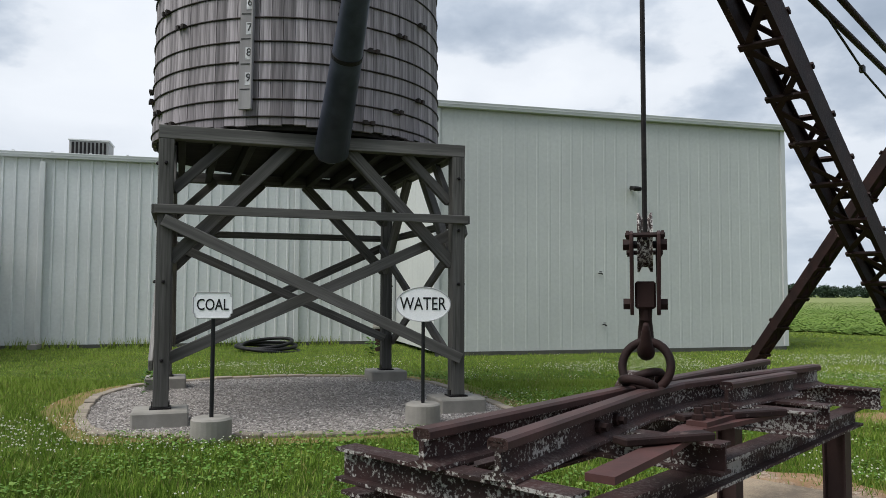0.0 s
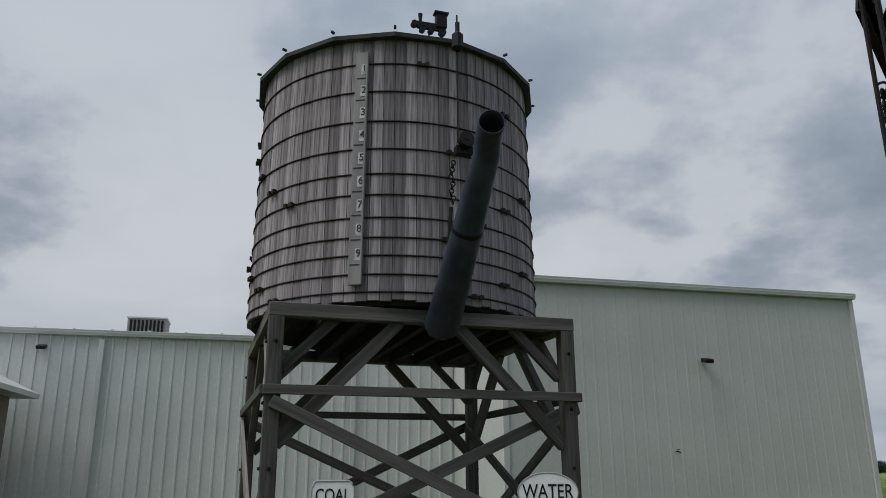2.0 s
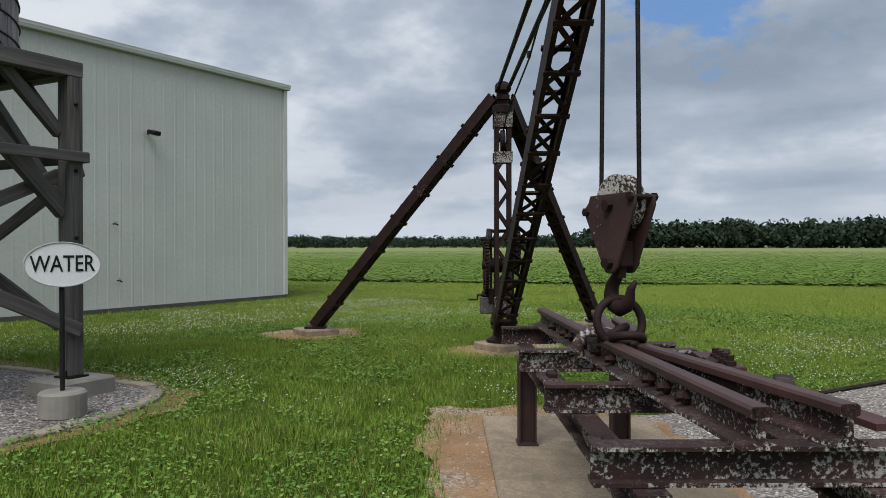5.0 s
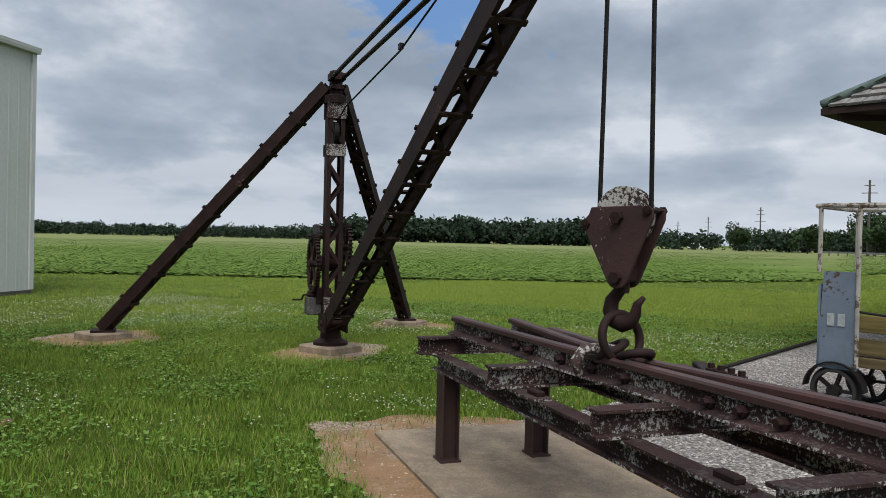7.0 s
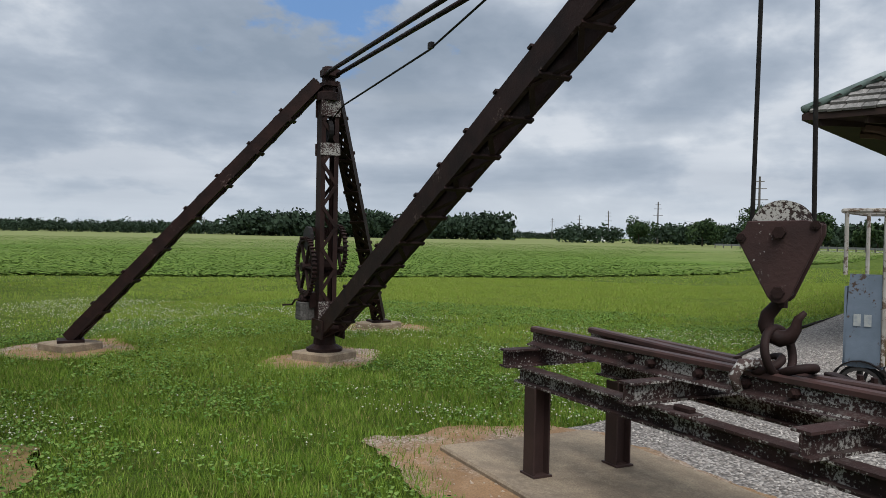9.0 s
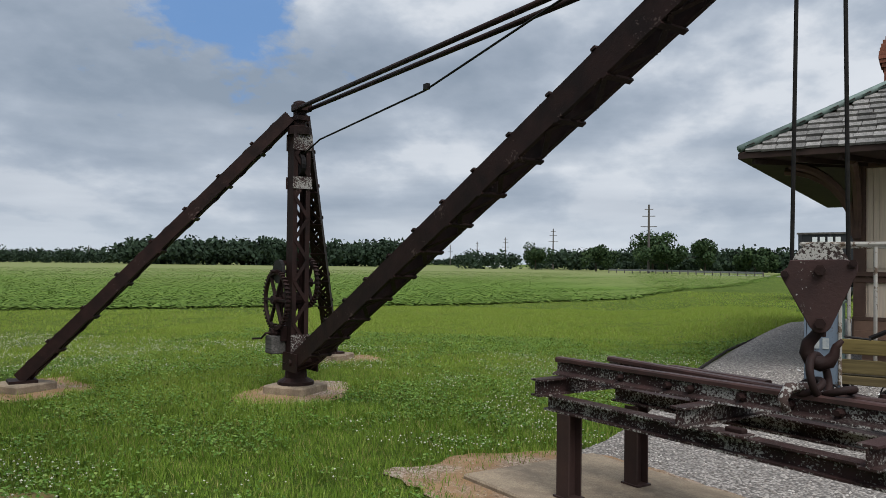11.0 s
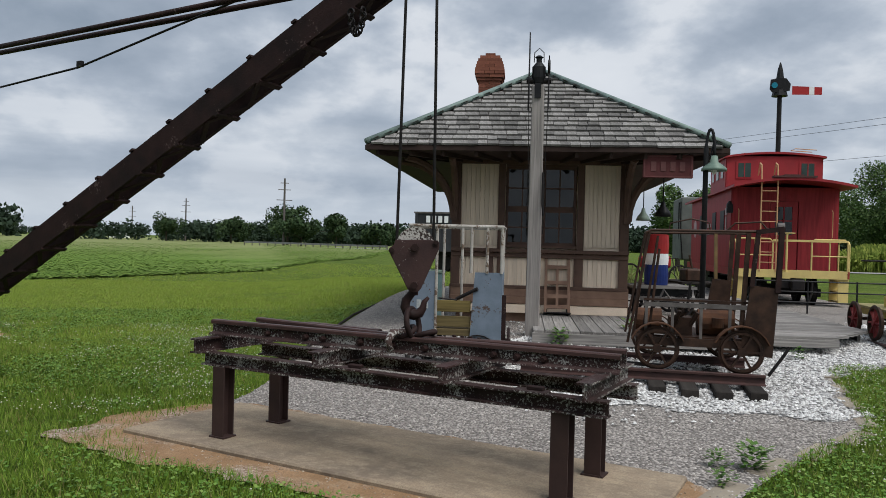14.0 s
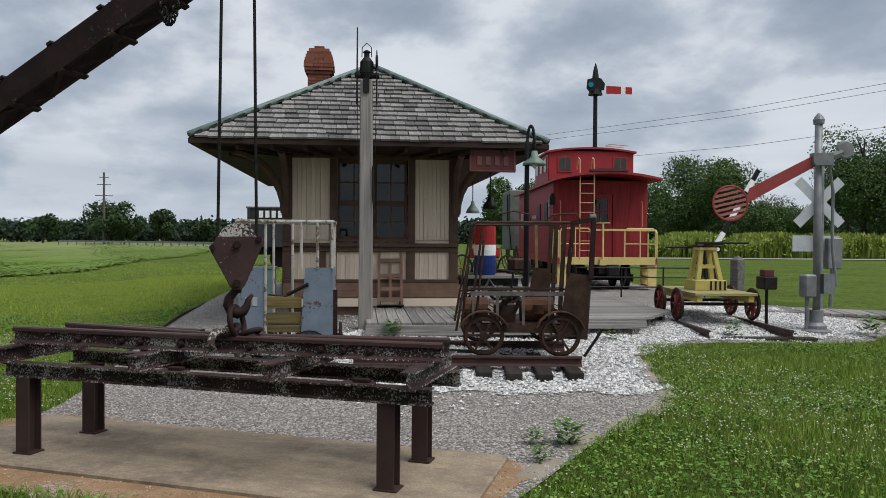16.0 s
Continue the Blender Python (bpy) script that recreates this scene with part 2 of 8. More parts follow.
def plain(name, c1, c2, scale=6.0, rough=0.6, metal=0.0, bump=0.15, fine=60.0, random=0.0):
    """A surface of two near colours in large stains, with a fine grain over it."""
    n = Nodes(name)
    col = n.mix(n.ramp(n.noise(scale, 5), (0.35, 0.0), (0.65, 1.0)), c1, c2)
    grain = n.noise(fine, 3)
    col = n.mix(n.ramp(grain, (0.3, 0.25), (0.7, 0.0)), col, tuple(v * 0.6 for v in c1))
    if random:
        col = n.mix(1.0, col, n.ramp(n.random(), (0.0, 1.0 - random), (1.0, 1.0)), "MULTIPLY")
    return n.done(col, rough, metal, grain, bump, 0.004)


def flaking(name, base, base2, flake, amount, scale=28.0, rough=0.65, worn_top=False, patchy=0.5, crisp=0.03):
    """Old paint and rust, with pale spots where the paint has lifted."""
    n = Nodes(name)
    col = n.mix(n.ramp(n.noise(5.0, 5), (0.35, 0.0), (0.65, 1.0)), base, base2)
    spots = n.noise(scale, 5, 0.65)
    where = n.noise(3.2, 2)
    mask = n.ramp(n.mix(patchy, spots, where), (1 - amount, 0.0), (1 - amount + crisp, 1.0))
    if worn_top:
        face = n.t.nodes.new("ShaderNodeSeparateXYZ")
        n.t.links.new(n.t.nodes.new("ShaderNodeNewGeometry").outputs["Normal"], face.inputs[0])
        mask = n.mix(1.0, mask, n.ramp(face.outputs["Z"], (0.3, 1.0), (0.7, 0.12)), "MULTIPLY")
    col = n.mix(mask, col, flake)
    return n.done(col, rough, 0.0, spots, 0.5, 0.006)


def timber(name, c1, c2, along=2, rough=0.85, grain=1.0, random=0.35, dark=0.35):
    """Weathered wood with its grain along one axis."""
    n = Nodes(name)
    s = [38.0 * grain] * 3
    s[along] = 1.3
    s2 = [9.0 * grain] * 3
    s2[along] = 0.35
    g1, g2 = n.noise(tuple(s), 5, 0.6), n.noise(tuple(s2), 4, 0.6)
    col = n.mix(n.ramp(g2, (0.3, 0.0), (0.7, 1.0)), c1, c2)
    col = n.mix(n.ramp(g1, (0.34, dark * 2), (0.6, 0.0)), col, tuple(v * 0.35 for v in c1))
    if random:
        col = n.mix(1.0, col, n.ramp(n.random(), (0.0, 1.0 - random), (1.0, 1.0)), "MULTIPLY")
    return n.done(col, rough, 0.0, g1, 0.5, 0.004)


RUST = flaking("rusty_brown_steel", (0.031, 0.0155, 0.0135), (0.017, 0.0100, 0.0092), (0.10, 0.068, 0.060), 0.375, 34)
FLAKED = flaking("flaking_rail_steel", (0.050, 0.027, 0.025), (0.024, 0.015, 0.014), (0.35, 0.335, 0.31), 0.478, 64, 0.7, True, 0.36, 0.06)
RAILTOP = plain("worn_rail_head", (0.078, 0.041, 0.037), (0.046, 0.029, 0.026), 5, 0.5, 0.0, 0.2)
BLACKIRON = plain("black_iron", (0.014, 0.013, 0.014), (0.026, 0.022, 0.021), 8, 0.5, 0.2, 0.2)
ROPE = plain("dark_wire_rope", (0.012, 0.011, 0.011), (0.025, 0.022, 0.02), 30, 0.6, 0.3, 0.3)
OLDWOOD = timber("grey_weathered_timber", (0.25, 0.238, 0.222), (0.075, 0.071, 0.067), 0, 0.9, 1.0, 0.45, 0.5)
STAVE = timber("grey_tank_stave", (0.60, 0.545, 0.565), (0.215, 0.19, 0.203), 2, 0.85, 1.15, 0.55, 0.55)
POSTWOOD = timber("grey_upright_timber", (0.38, 0.35, 0.325), (0.235, 0.215, 0.20), 2, 0.9, 1.0, 0.1)
CONCRETE = plain("pale_concrete", (0.285, 0.268, 0.238), (0.20, 0.187, 0.163), 4, 0.9, 0.0, 0.3, 90)
def slab_material():
    n = Nodes("stained_concrete_slab")
    col = n.mix(n.ramp(n.noise((0.9, 2.2, 1), 6, 0.65), (0.34, 0.0), (0.62, 1.0)), (0.37, 0.285, 0.195), (0.185, 0.145, 0.108))
    col = n.mix(n.ramp(n.noise(9, 5, 0.7), (0.45, 0.0), (0.72, 0.6)), col, (0.44, 0.36, 0.25))
    fine = n.noise(85, 4)
    col = n.mix(n.ramp(fine, (0.32, 0.5), (0.6, 0.0)), col, (0.14, 0.115, 0.09))
    return n.done(col, 0.92, 0.0, fine, 0.5, 0.006)


SLAB = slab_material()
WHITE = plain("white_enamel", (0.86, 0.86, 0.86), (0.78, 0.79, 0.80), 9, 0.35, 0.0, 0.02)
BLACK = plain("black_paint", (0.012, 0.012, 0.013), (0.02, 0.02, 0.021), 9, 0.45, 0.0, 0.05)
SIDING = plain("pale_steel_siding", (0.545, 0.56, 0.53), (0.49, 0.505, 0.48), 0.6, 0.5, 0.0, 0.03, 12)
TRIMWHITE = plain("white_steel_trim", (0.60, 0.61, 0.60), (0.53, 0.54, 0.53), 1.2, 0.45, 0.0, 0.03)

# ---- ground ----
def step01(v):
    v = np.clip(v, 0.0, 1.0)
    return v * v * (3 - 2 * v)


def gz(x, y):
    """The lie of the land: level, and a little higher round the depot."""
    return 0.27 * step01((np.asarray(x) - 2.5) / 5.0) * step01((4.5 - np.asarray(y)) / 4.0)


def inside(poly, x, y):
    x, y = np.asarray(x, float), np.asarray(y, float)
    hit = np.zeros(x.shape, bool)
    for (x0, y0), (x1, y1) in zip(poly, poly[1:] + poly[:1]):
        cross = ((y0 > y) != (y1 > y)) & (x < (x1 - x0) * (y - y0) / ((y1 - y0) or 1e-9) + x0)
        hit ^= cross
    return hit


def rounded(poly, rounds=2):
    for _ in range(rounds):
        out = []
        for (x0, y0), (x1, y1) in zip(poly, poly[1:] + poly[:1]):
            out += [(0.75 * x0 + 0.25 * x1, 0.75 * y0 + 0.25 * y1), (0.25 * x0 + 0.75 * x1, 0.25 * y0 + 0.75 * y1)]
        poly = out
    return poly


TANK = pose(-2.06, 10.89, 0, 0, 0, 18.6)
TABLE = Matrix.Translation((1.92, 5.19, 0)) @ Matrix(((-0.68, 0.733, 0, 0), (-0.733, -0.68, 0, 0), (0, 0, 1, 0), (0, 0, 0, 1)))
DEPOT_TURN = -110.3
DEPOT = pose(7.475 + 1.5 * 0.938, 0.14 - 1.5 * 0.347, 0, 0, 0, DEPOT_TURN)  # x along the front wall, y to the back
TRACK_DIR = Vector((0.922, -0.387, 0))

tank_bed = rounded([tuple((TANK @ Vector((x, y, 0)))[:2]) for x, y in ((-2.75, -2.0), (-1.6, -2.75), (0.6, -3.2), (2.2, -2.75), (2.5, -1.6), (2.3, 2.6), (-2.6, 2.75))], 2)
yard = rounded([(2.3, 5.9), (3.2, 5.5), (3.9, 4.9), (7.5, 4.1), (11.6, 2.8), (22, -1.2), (22, -15.2), (12.3, -11.1), (8.0, -9.4), (6.0, -10.4), (4.7, -9.9), (4.0, -8.7), (3.4, -7.2), (4.3, -4.8), (4.5, -3.1), (3.7, -2.6),
                (2.2, -1.6), (1.4, -1.0), (0.6, 0.5), (-0.4, 1.9), (-0.9, 2.7), (0.2, 4.0), (1.3, 5.6)], 2)
field = [(4, 52), (15.5, 28.5), (27, 11.9), (36, 4.8), (58, -4.2), (173, -31), (420, -60), (500, 120), (420, 420), (60, 480)]


def dry_lawn(n):
    """The open lawn is drier and yellower than the grass round the tank and the crane."""
    d = n.t.nodes.new("ShaderNodeVectorMath")
    d.operation = "DISTANCE"
    n.t.links.new(n.co, d.inputs[0])
    d.inputs[1].default_value = (-0.5, 4.5, 0)
    k = n.t.nodes.new("ShaderNodeMath")
    k.operation = "MULTIPLY_ADD"
    n.t.links.new(d.outputs["Value"], k.inputs[0])
    k.inputs[1].default_value = 0.022
    n.t.links.new(n.ramp(n.noise(0.22, 4), (0.3, 0.0), (0.7, 0.22)), k.inputs[2])
    return n.ramp(k.outputs[0], (0.20, 0.0), (0.50, 0.85))


def value_noise(x, y, scale, seed=0):
    """Smooth noise from 0 to 1."""
    x, y = np.asarray(x, float) * scale + 500.3, np.asarray(y, float) * scale + 500.7
    table = np.random.default_rng(seed).uniform(0, 1, (256, 256))
    i, j = np.floor(x).astype(int), np.floor(y).astype(int)
    u, v = step01(x - i), step01(y - j)
    c = lambda a, b: table[(i + a) % 256, (j + b) % 256]
    return (c(0, 0) * (1 - u) + c(1, 0) * u) * (1 - v) + (c(0, 1) * (1 - u) + c(1, 1) * u) * v


def ragged(poly, amp, seed=0, step=0.06):
    """The outline with small bays and tongues."""
    out = []
    for (x0, y0), (x1, y1) in zip(poly, poly[1:] + poly[:1]):
        ln = math.hypot(x1 - x0, y1 - y0)
        for k in range(max(1, int(ln / step))):
            f = k / max(1, int(ln / step))
            x, y = x0 + (x1 - x0) * f, y0 + (y1 - y0) * f
            d = amp * (1.4 * float(value_noise(x, y, 2.3, seed)) + 0.9 * float(value_noise(x, y, 6.5, seed + 1)) + 0.5 * float(value_noise(x, y, 15.0, seed + 2)) - 1.4)
            out.append((x + (y1 - y0) / ln * d, y - (x1 - x0) / ln * d))
    return out


def grass_material():
    n = Nodes("mown_grass")
    big, mid, fine = n.noise(0.16, 3), n.noise(0.9, 5, 0.65), n.noise((55, 55, 4), 3)
    col = n.mix(n.ramp(big, (0.38, 0.0), (0.62, 1.0)), (0.080, 0.148, 0.017), (0.128, 0.192, 0.028))
    col = n.mix(n.ramp(mid, (0.42, 0.0), (0.72, 0.7)), col, (0.120, 0.130, 0.034))
    col = n.mix(dry_lawn(n), col, (0.190, 0.250, 0.044))
    # faint mower swaths and tufts that still show far off
    col = n.mix(n.ramp(n.noise((0.12, 1.6, 1), 3), (0.42, 0.0), (0.62, 0.4)), col, (0.060, 0.118, 0.014))
    col = n.mix(n.ramp(n.noise((1.1, 0.25, 1), 5, 0.65), (0.40, 0.55), (0.60, 0.0)), col, (0.066, 0.112, 0.017))
    col = n.mix(n.ramp(n.noise((4.0, 4.0, 1), 5, 0.75), (0.36, 0.75), (0.52, 0.0)), col, (0.042, 0.080, 0.011))
    col = n.mix(n.ramp(n.noise(3.5, 5, 0.7), (0.45, 0.0), (0.75, 0.5)), col, (0.20, 0.185, 0.065))
    col = n.mix(n.ramp(n.noise((14, 14, 1), 4, 0.75), (0.38, 0.6), (0.55, 0.0)), col, (0.035, 0.068, 0.010))
    col = n.mix(n.ramp(fine, (0.3, 0.7), (0.62, 0.0)), col, (0.018, 0.035, 0.006))
    return n.done(col, 0.95, 0.0, n.noise((20, 20, 4), 5, 0.75), 0.8, 0.06, 0.06)


GRASS = grass_material()
xs = sorted(set(np.round(np.concatenate([np.arange(-24, 40, 0.8), -24 - np.geomspace(1, 2400, 22), 40 + np.geomspace(1, 2400, 22)]), 3)))
ys = sorted(set(np.round(np.concatenate([np.arange(-24, 40, 0.8), -24 - np.geomspace(1, 2400, 22), 40 + np.geomspace(1, 2400, 22)]), 3)))
gx, gy = np.meshgrid(xs, ys, indexing="ij")
gv = np.stack([gx, gy, gz(gx, gy)], -1).reshape(-1, 3)
ny = len(ys)
gf = [(i * ny + j, (i + 1) * ny + j, (i + 1) * ny + j + 1, i * ny + j + 1) for i in range(len(xs) - 1) for j in range(ny - 1)]
fused("ground", gv.tolist(), gf, GRASS, "mown green lawn running out to the horizon", "lawn", "structure", smooth=True)


def sheet(name, poly, lift, material, label, category, cell=0.4, kind="structure"):
    """A thin sheet on the ground inside an outline, cut to it."""
    s = Shape()
    vs = [s.bm.verts.new((x, y, 0)) for x, y in poly]
    s.bm.faces.new(vs)
    bmesh.ops.triangulate(s.bm, faces=s.bm.faces[:])
    xs0, ys0 = [p[0] for p in poly], [p[1] for p in poly]
    for axis, lo, hi in ((0, min(xs0), max(xs0)), (1, min(ys0), max(ys0))):
        for k in np.arange(lo + cell, hi, cell):
            co, no = [0, 0, 0], [0, 0, 0]
            co[axis], no[axis] = float(k), 1
            bmesh.ops.bisect_plane(s.bm, geom=s.bm.verts[:] + s.bm.edges[:] + s.bm.faces[:], plane_co=co, plane_no=no)
    for v in s.bm.verts:
        v.co.z = float(gz(v.co.x, v.co.y)) + lift
    return solid(name, s, material, label, category, "", kind)


def gravel_material(name, pale, mid, dark, size):
    n = Nodes(name)
    cell = n.voronoi(1 / size, out="Color")
    sep3 = n.t.nodes.new("ShaderNodeSeparateColor")
    n.t.links.new(cell, sep3.inputs[0])
    edge = n.voronoi(1 / size, "F1")
    col = n.ramp(sep3.outputs[0], (0.1, dark), (0.5, mid), (0.9, pale))
    col = n.mix(n.ramp(n.noise(0.7, 3), (0.35, 0.35), (0.65, 0.0)), col, tuple(v * 0.7 for v in mid))
    col = n.mix(n.ramp(edge, (0.40, 0.0), (0.80, 0.65)), col, tuple(v * 0.35 for v in dark))
    inv = n.ramp(edge, (0.0, 1.0), (0.8, 0.0))
    return n.done(col, 0.9, 0.0, inv, 0.9, size * 0.6)


GRAVEL = gravel_material("grey_gravel", (0.48, 0.44, 0.40), (0.295, 0.267, 0.24), (0.15, 0.136, 0.126), 0.024)
BALLAST = gravel_material("white_limestone_ballast", (0.64, 0.63, 0.61), (0.45, 0.44, 0.43), (0.20, 0.195, 0.19), 0.05)


def soil_material():
    """Trodden sandy soil, brown and smooth in places, gritty in others."""
    n = Nodes("bare_sandy_soil")
    grain, grit = n.noise(70, 5, 0.7), n.voronoi(1 / 0.022, out="Color")
    col = n.mix(n.ramp(n.noise(1.6, 5, 0.65), (0.36, 0.0), (0.64, 1.0)), (0.35, 0.215, 0.118), (0.25, 0.150, 0.080))
    col = n.mix(n.ramp(n.noise(4.5, 5, 0.7), (0.5, 0.0), (0.7, 0.7)), col, (0.43, 0.32, 0.21))
    pebble = n.t.nodes.new("ShaderNodeSeparateColor")
    n.t.links.new(grit, pebble.inputs[0])
    stones = n.ramp(pebble.outputs[0], (0.1, (0.16, 0.12, 0.095)), (0.5, (0.33, 0.27, 0.22)), (0.9, (0.52, 0.46, 0.40)))
    col = n.mix(n.ramp(n.noise(1.1, 4, 0.6), (0.50, 0.0), (0.62, 0.75)), col, stones)
    col = n.mix(n.ramp(grain, (0.32, 0.6), (0.58, 0.0)), col, (0.13, 0.088, 0.055))
    return n.done(col, 0.95, 0.0, grain, 0.7, 0.012)


DIRT = soil_material()

sheet("gravel_bed", tank_bed, 0.012, gravel_material("brown_grey_gravel", (0.43, 0.395, 0.36), (0.265, 0.24, 0.22), (0.115, 0.103, 0.095), 0.028), "grey gravel bed under the wooden water tank", "gravel", 0.5)
sheet("gravel_yard", yard, 0.012, GRAVEL, "grey gravel yard round the depot and the rails", "gravel", 0.6)
ballast_area = rounded([(6.6, 1.6), (3.1, 2.0), (2.4, 0.4), (1.7, -1.0), (2.4, -1.7), (3.8, -2.6), (4.4, -3.2), (4.4, -4.8), (3.6, -7.1), (4.4, -8.9), (5.4, -9.4), (8.2, -8.6), (8, -3)], 2)
ballast_area = ragged(ballast_area, 0.30, 61, 0.12)
sheet("ballast", ballast_area, 0.0165, BALLAST, "white crushed limestone ballast round the tracks", "ballast", 0.6)

# ---- the two steel sheds ----
SHED_TURN = 15.0
MAIN = pose(4.5, 19.3, 0, 0, 0, SHED_TURN)
LONG = pose(-7.0, 21.0, 0, 0, 0, SHED_TURN)


# Footing colour darkened to stand for the shadow gap along the ground.
SHADOWBASE = plain("shadowed_footing", (0.10, 0.10, 0.085), (0.07, 0.07, 0.06), 3)


def ribbed(length, height, z0, rib=0.305, deep=0.022):
    """A sheet of ribbed siding in the xz plane, facing -y."""
    s = Shape()
    xs_, x = [], 0.0
    while x < length:
        for dx, dy in ((0.0, 0.0), (rib * 0.36, 0.0), (rib * 0.40, -deep), (rib * 0.56, -deep), (rib * 0.60, 0.0)):
            if x + dx < length:
                xs_.append((x + dx, dy))
        x += rib
    xs_.append((length, 0.0))
    n = len(xs_)
    s.poly([(x, y, z0) for x, y in xs_] + [(x, y, z0 + height) for x, y in xs_] + [(0, 0.12, z0), (length, 0.12, z0), (0, 0.12, z0 + height), (length, 0.12, z0 + height)],
           [(i, i + 1, n + i + 1, n + i) for i in range(n - 1)] + [(2 * n, 2 * n + 2, 2 * n + 3, 2 * n + 1)])
    return s


def shed(m, x0, x1, depth, top, name, label, pitch=0.09, sides=(1, 1), deep=0.022, skin=None):
    skin = skin or SIDING
    b = thing(name, m, label, "steel building")
    w = x1 - x0
    front = part("wall", ribbed(w, top - 0.1, 0.1, 0.305, deep), skin, b)
    front.location.x = x0
    for side, x, turn in ((0, x0, -90), (1, x1, 90)):
        if sides[side]:
            wl_ = part("wall", ribbed(depth, top - 0.1, 0.1, 0.305, deep), skin, b)
            wl_.matrix_basis = pose(x, depth if side == 0 else 0, 0, 0, 0, turn)
    part("wall", Shape().box(((x0 + x1) / 2, depth, top / 2), (w, 0.1, top - 0.1)), skin, b)
    rise = pitch * depth / 2
    r = Shape()
    for ya, za, yb, zb in ((-0.16, top + 0.02, depth / 2, top + rise), (depth / 2, top + rise, depth + 0.16, top + 0.02)):
        r.poly([(x0 - 0.1, ya, za), (x1 + 0.1, ya, za), (x1 + 0.1, yb, zb), (x0 - 0.1, yb, zb), (x0 - 0.1, ya, za - 0.05), (x1 + 0.1, ya, za - 0.05), (x1 + 0.1, yb, zb - 0.05), (x0 - 0.1, yb, zb - 0.05)],
               [(0, 1, 2, 3), (7, 6, 5, 4), (0, 4, 5, 1), (1, 5, 6, 2), (2, 6, 7, 3), (3, 7, 4, 0)])
    roof = part("roof", r, TRIMWHITE, b, "pale steel roof with a shallow pitch")
    part("gutter", Shape().extrude((x0 - 0.1, -0.09, top), (x1 + 0.1, -0.09, top), [(-0.07, -0.10), (0.05, -0.10), (0.08, 0.05), (-0.07, 0.05)]).bevel(0.008), TRIMWHITE, b)
    part("base_trim", Shape().box(((x0 + x1) / 2, 0.03, 0.05), (w, 0.12, 0.10)), SHADOWBASE, b, "concrete footing coloured dark for the shadow gap at the ground")
    for x in (x0, x1)[: 1 + sides[1]]:
        part("corner_trim", Shape().box((x, 0.0, top / 2 + 0.05), (0.13, 0.1, top - 0.12)), TRIMWHITE, b)
    return b


main = shed(MAIN, -4.77, 4.96, 24, 6.03, "main_shed", "large pale grey-green ribbed steel building with a white gutter", deep=0.004)
long_shed = shed(LONG, -16, 5.88, 14, 5.1, "long_shed", "long low pale ribbed steel building with a downpipe", 0.05, (1, 0), 0.03, plain("white_steel_siding", (0.66, 0.675, 0.66), (0.59, 0.605, 0.59), 0.6, 0.5, 0.0, 0.03, 12))
part("downpipe", Shape().box((-3.6, -0.09, 2.5), (0.14, 0.10, 4.8)).bevel(0.015), TRIMWHITE, long_shed)
part("downpipe", Shape().box((3.0, -0.09, 2.5), (0.14, 0.10, 4.8)).bevel(0.015), TRIMWHITE, long_shed)
part("splash_block", Shape().box((-3.6, -0.35, 0.08), (0.22, 0.5, 0.12)), CONCRETE, long_shed)
clips = Shape().box((0, 0, 0), (0.06, 0.1, 0.08)).mesh("snow_clip", TRIMWHITE)
for k in range(22):
    piece("snow_clip", clips, long_shed, pose(-15.5 + k * 0.93, 0.02, 5.16))


def wall_lamp(m):
    lamp = thing("wall_lamp", m, "small dark wall floodlight on the steel building", "wall lamp", "wall floodlights")
    part("bracket", Shape().box((0, -0.05, 0), (0.06, 0.1, 0.08)), BLACKIRON, lamp)
    part("housing", Shape().box((0, -0.2, 0.05), (0.22, 0.26, 0.10), pose(0, 0, 0, 14, 0, 0)).bevel(0.02), BLACKIRON, lamp)
    part("lens", Shape().box((0, -0.21, -0.005), (0.16, 0.18, 0.02), pose(0, 0, 0, 14, 0, 0)), WHITE, lamp)
    return lamp


wl0 = wall_lamp(MAIN @ pose(0.38, -0.03, 4.15))
copy_thing(wl0, LONG @ pose(-5.0, -0.03, 4.65))
for x, z in ((-0.55, 2.0), (-0.45, 0.72)):
    tap = thing("wall_tap", MAIN @ pose(x, -0.02, z), "small metal tap on the steel building wall", "tap", "wall taps")
    part("pipe", Shape().tube([(0, 0, 0), (0, -0.1, 0), (0.03, -0.14, -0.03)], 0.018, 6), BLACKIRON, tap)
    part("wheel", Shape().ring((0, -0.1, 0.04), 0.03, 0.008), BLACKIRON, tap)
ac = thing("roof_unit", LONG @ pose(-2.75, 1.8, 5.25), "grey air conditioning unit on the shed roof", "air conditioner")
part("cabinet", Shape().box((0, 0, 0.28), (1.05, 0.9, 0.5)).bevel(0.02), plain("grey_unit_steel", (0.35, 0.35, 0.33), (0.28, 0.28, 0.27), 3), ac)
for k in range(9):
    part("louvre", Shape().box((-0.42 + k * 0.105, -0.46, 0.3), (0.06, 0.03, 0.36)), BLACKIRON, ac)
part("lid", Shape().box((0, 0, 0.55), (1.1, 0.95, 0.05)).bevel(0.01), TRIMWHITE, ac)

# bollard and hose by the long shed
bol = thing("bollard", pose(-1.55, 19.6, 0), "short brown bollard with a grey cap in the grass", "bollard")
part("tube", Shape().turned([(0.12, 0), (0.12, 0.62)], 12), RUST, bol)
part("cap", Shape().turned([(0.16, 0.58), (0.17, 0.62), (0.15, 0.72), (0.08, 0.77), (0.0001, 0.78)], 12), CONCRETE, bol)
hose = Shape()
for k in range(3):
    hose.ring((0, 0, 0.06 + 0.07 * k), 0.8 - 0.08 * k, 0.045, "z", 22, 6, pose(0, 0, 0, 4 * k, 6 - 5 * k, 0))
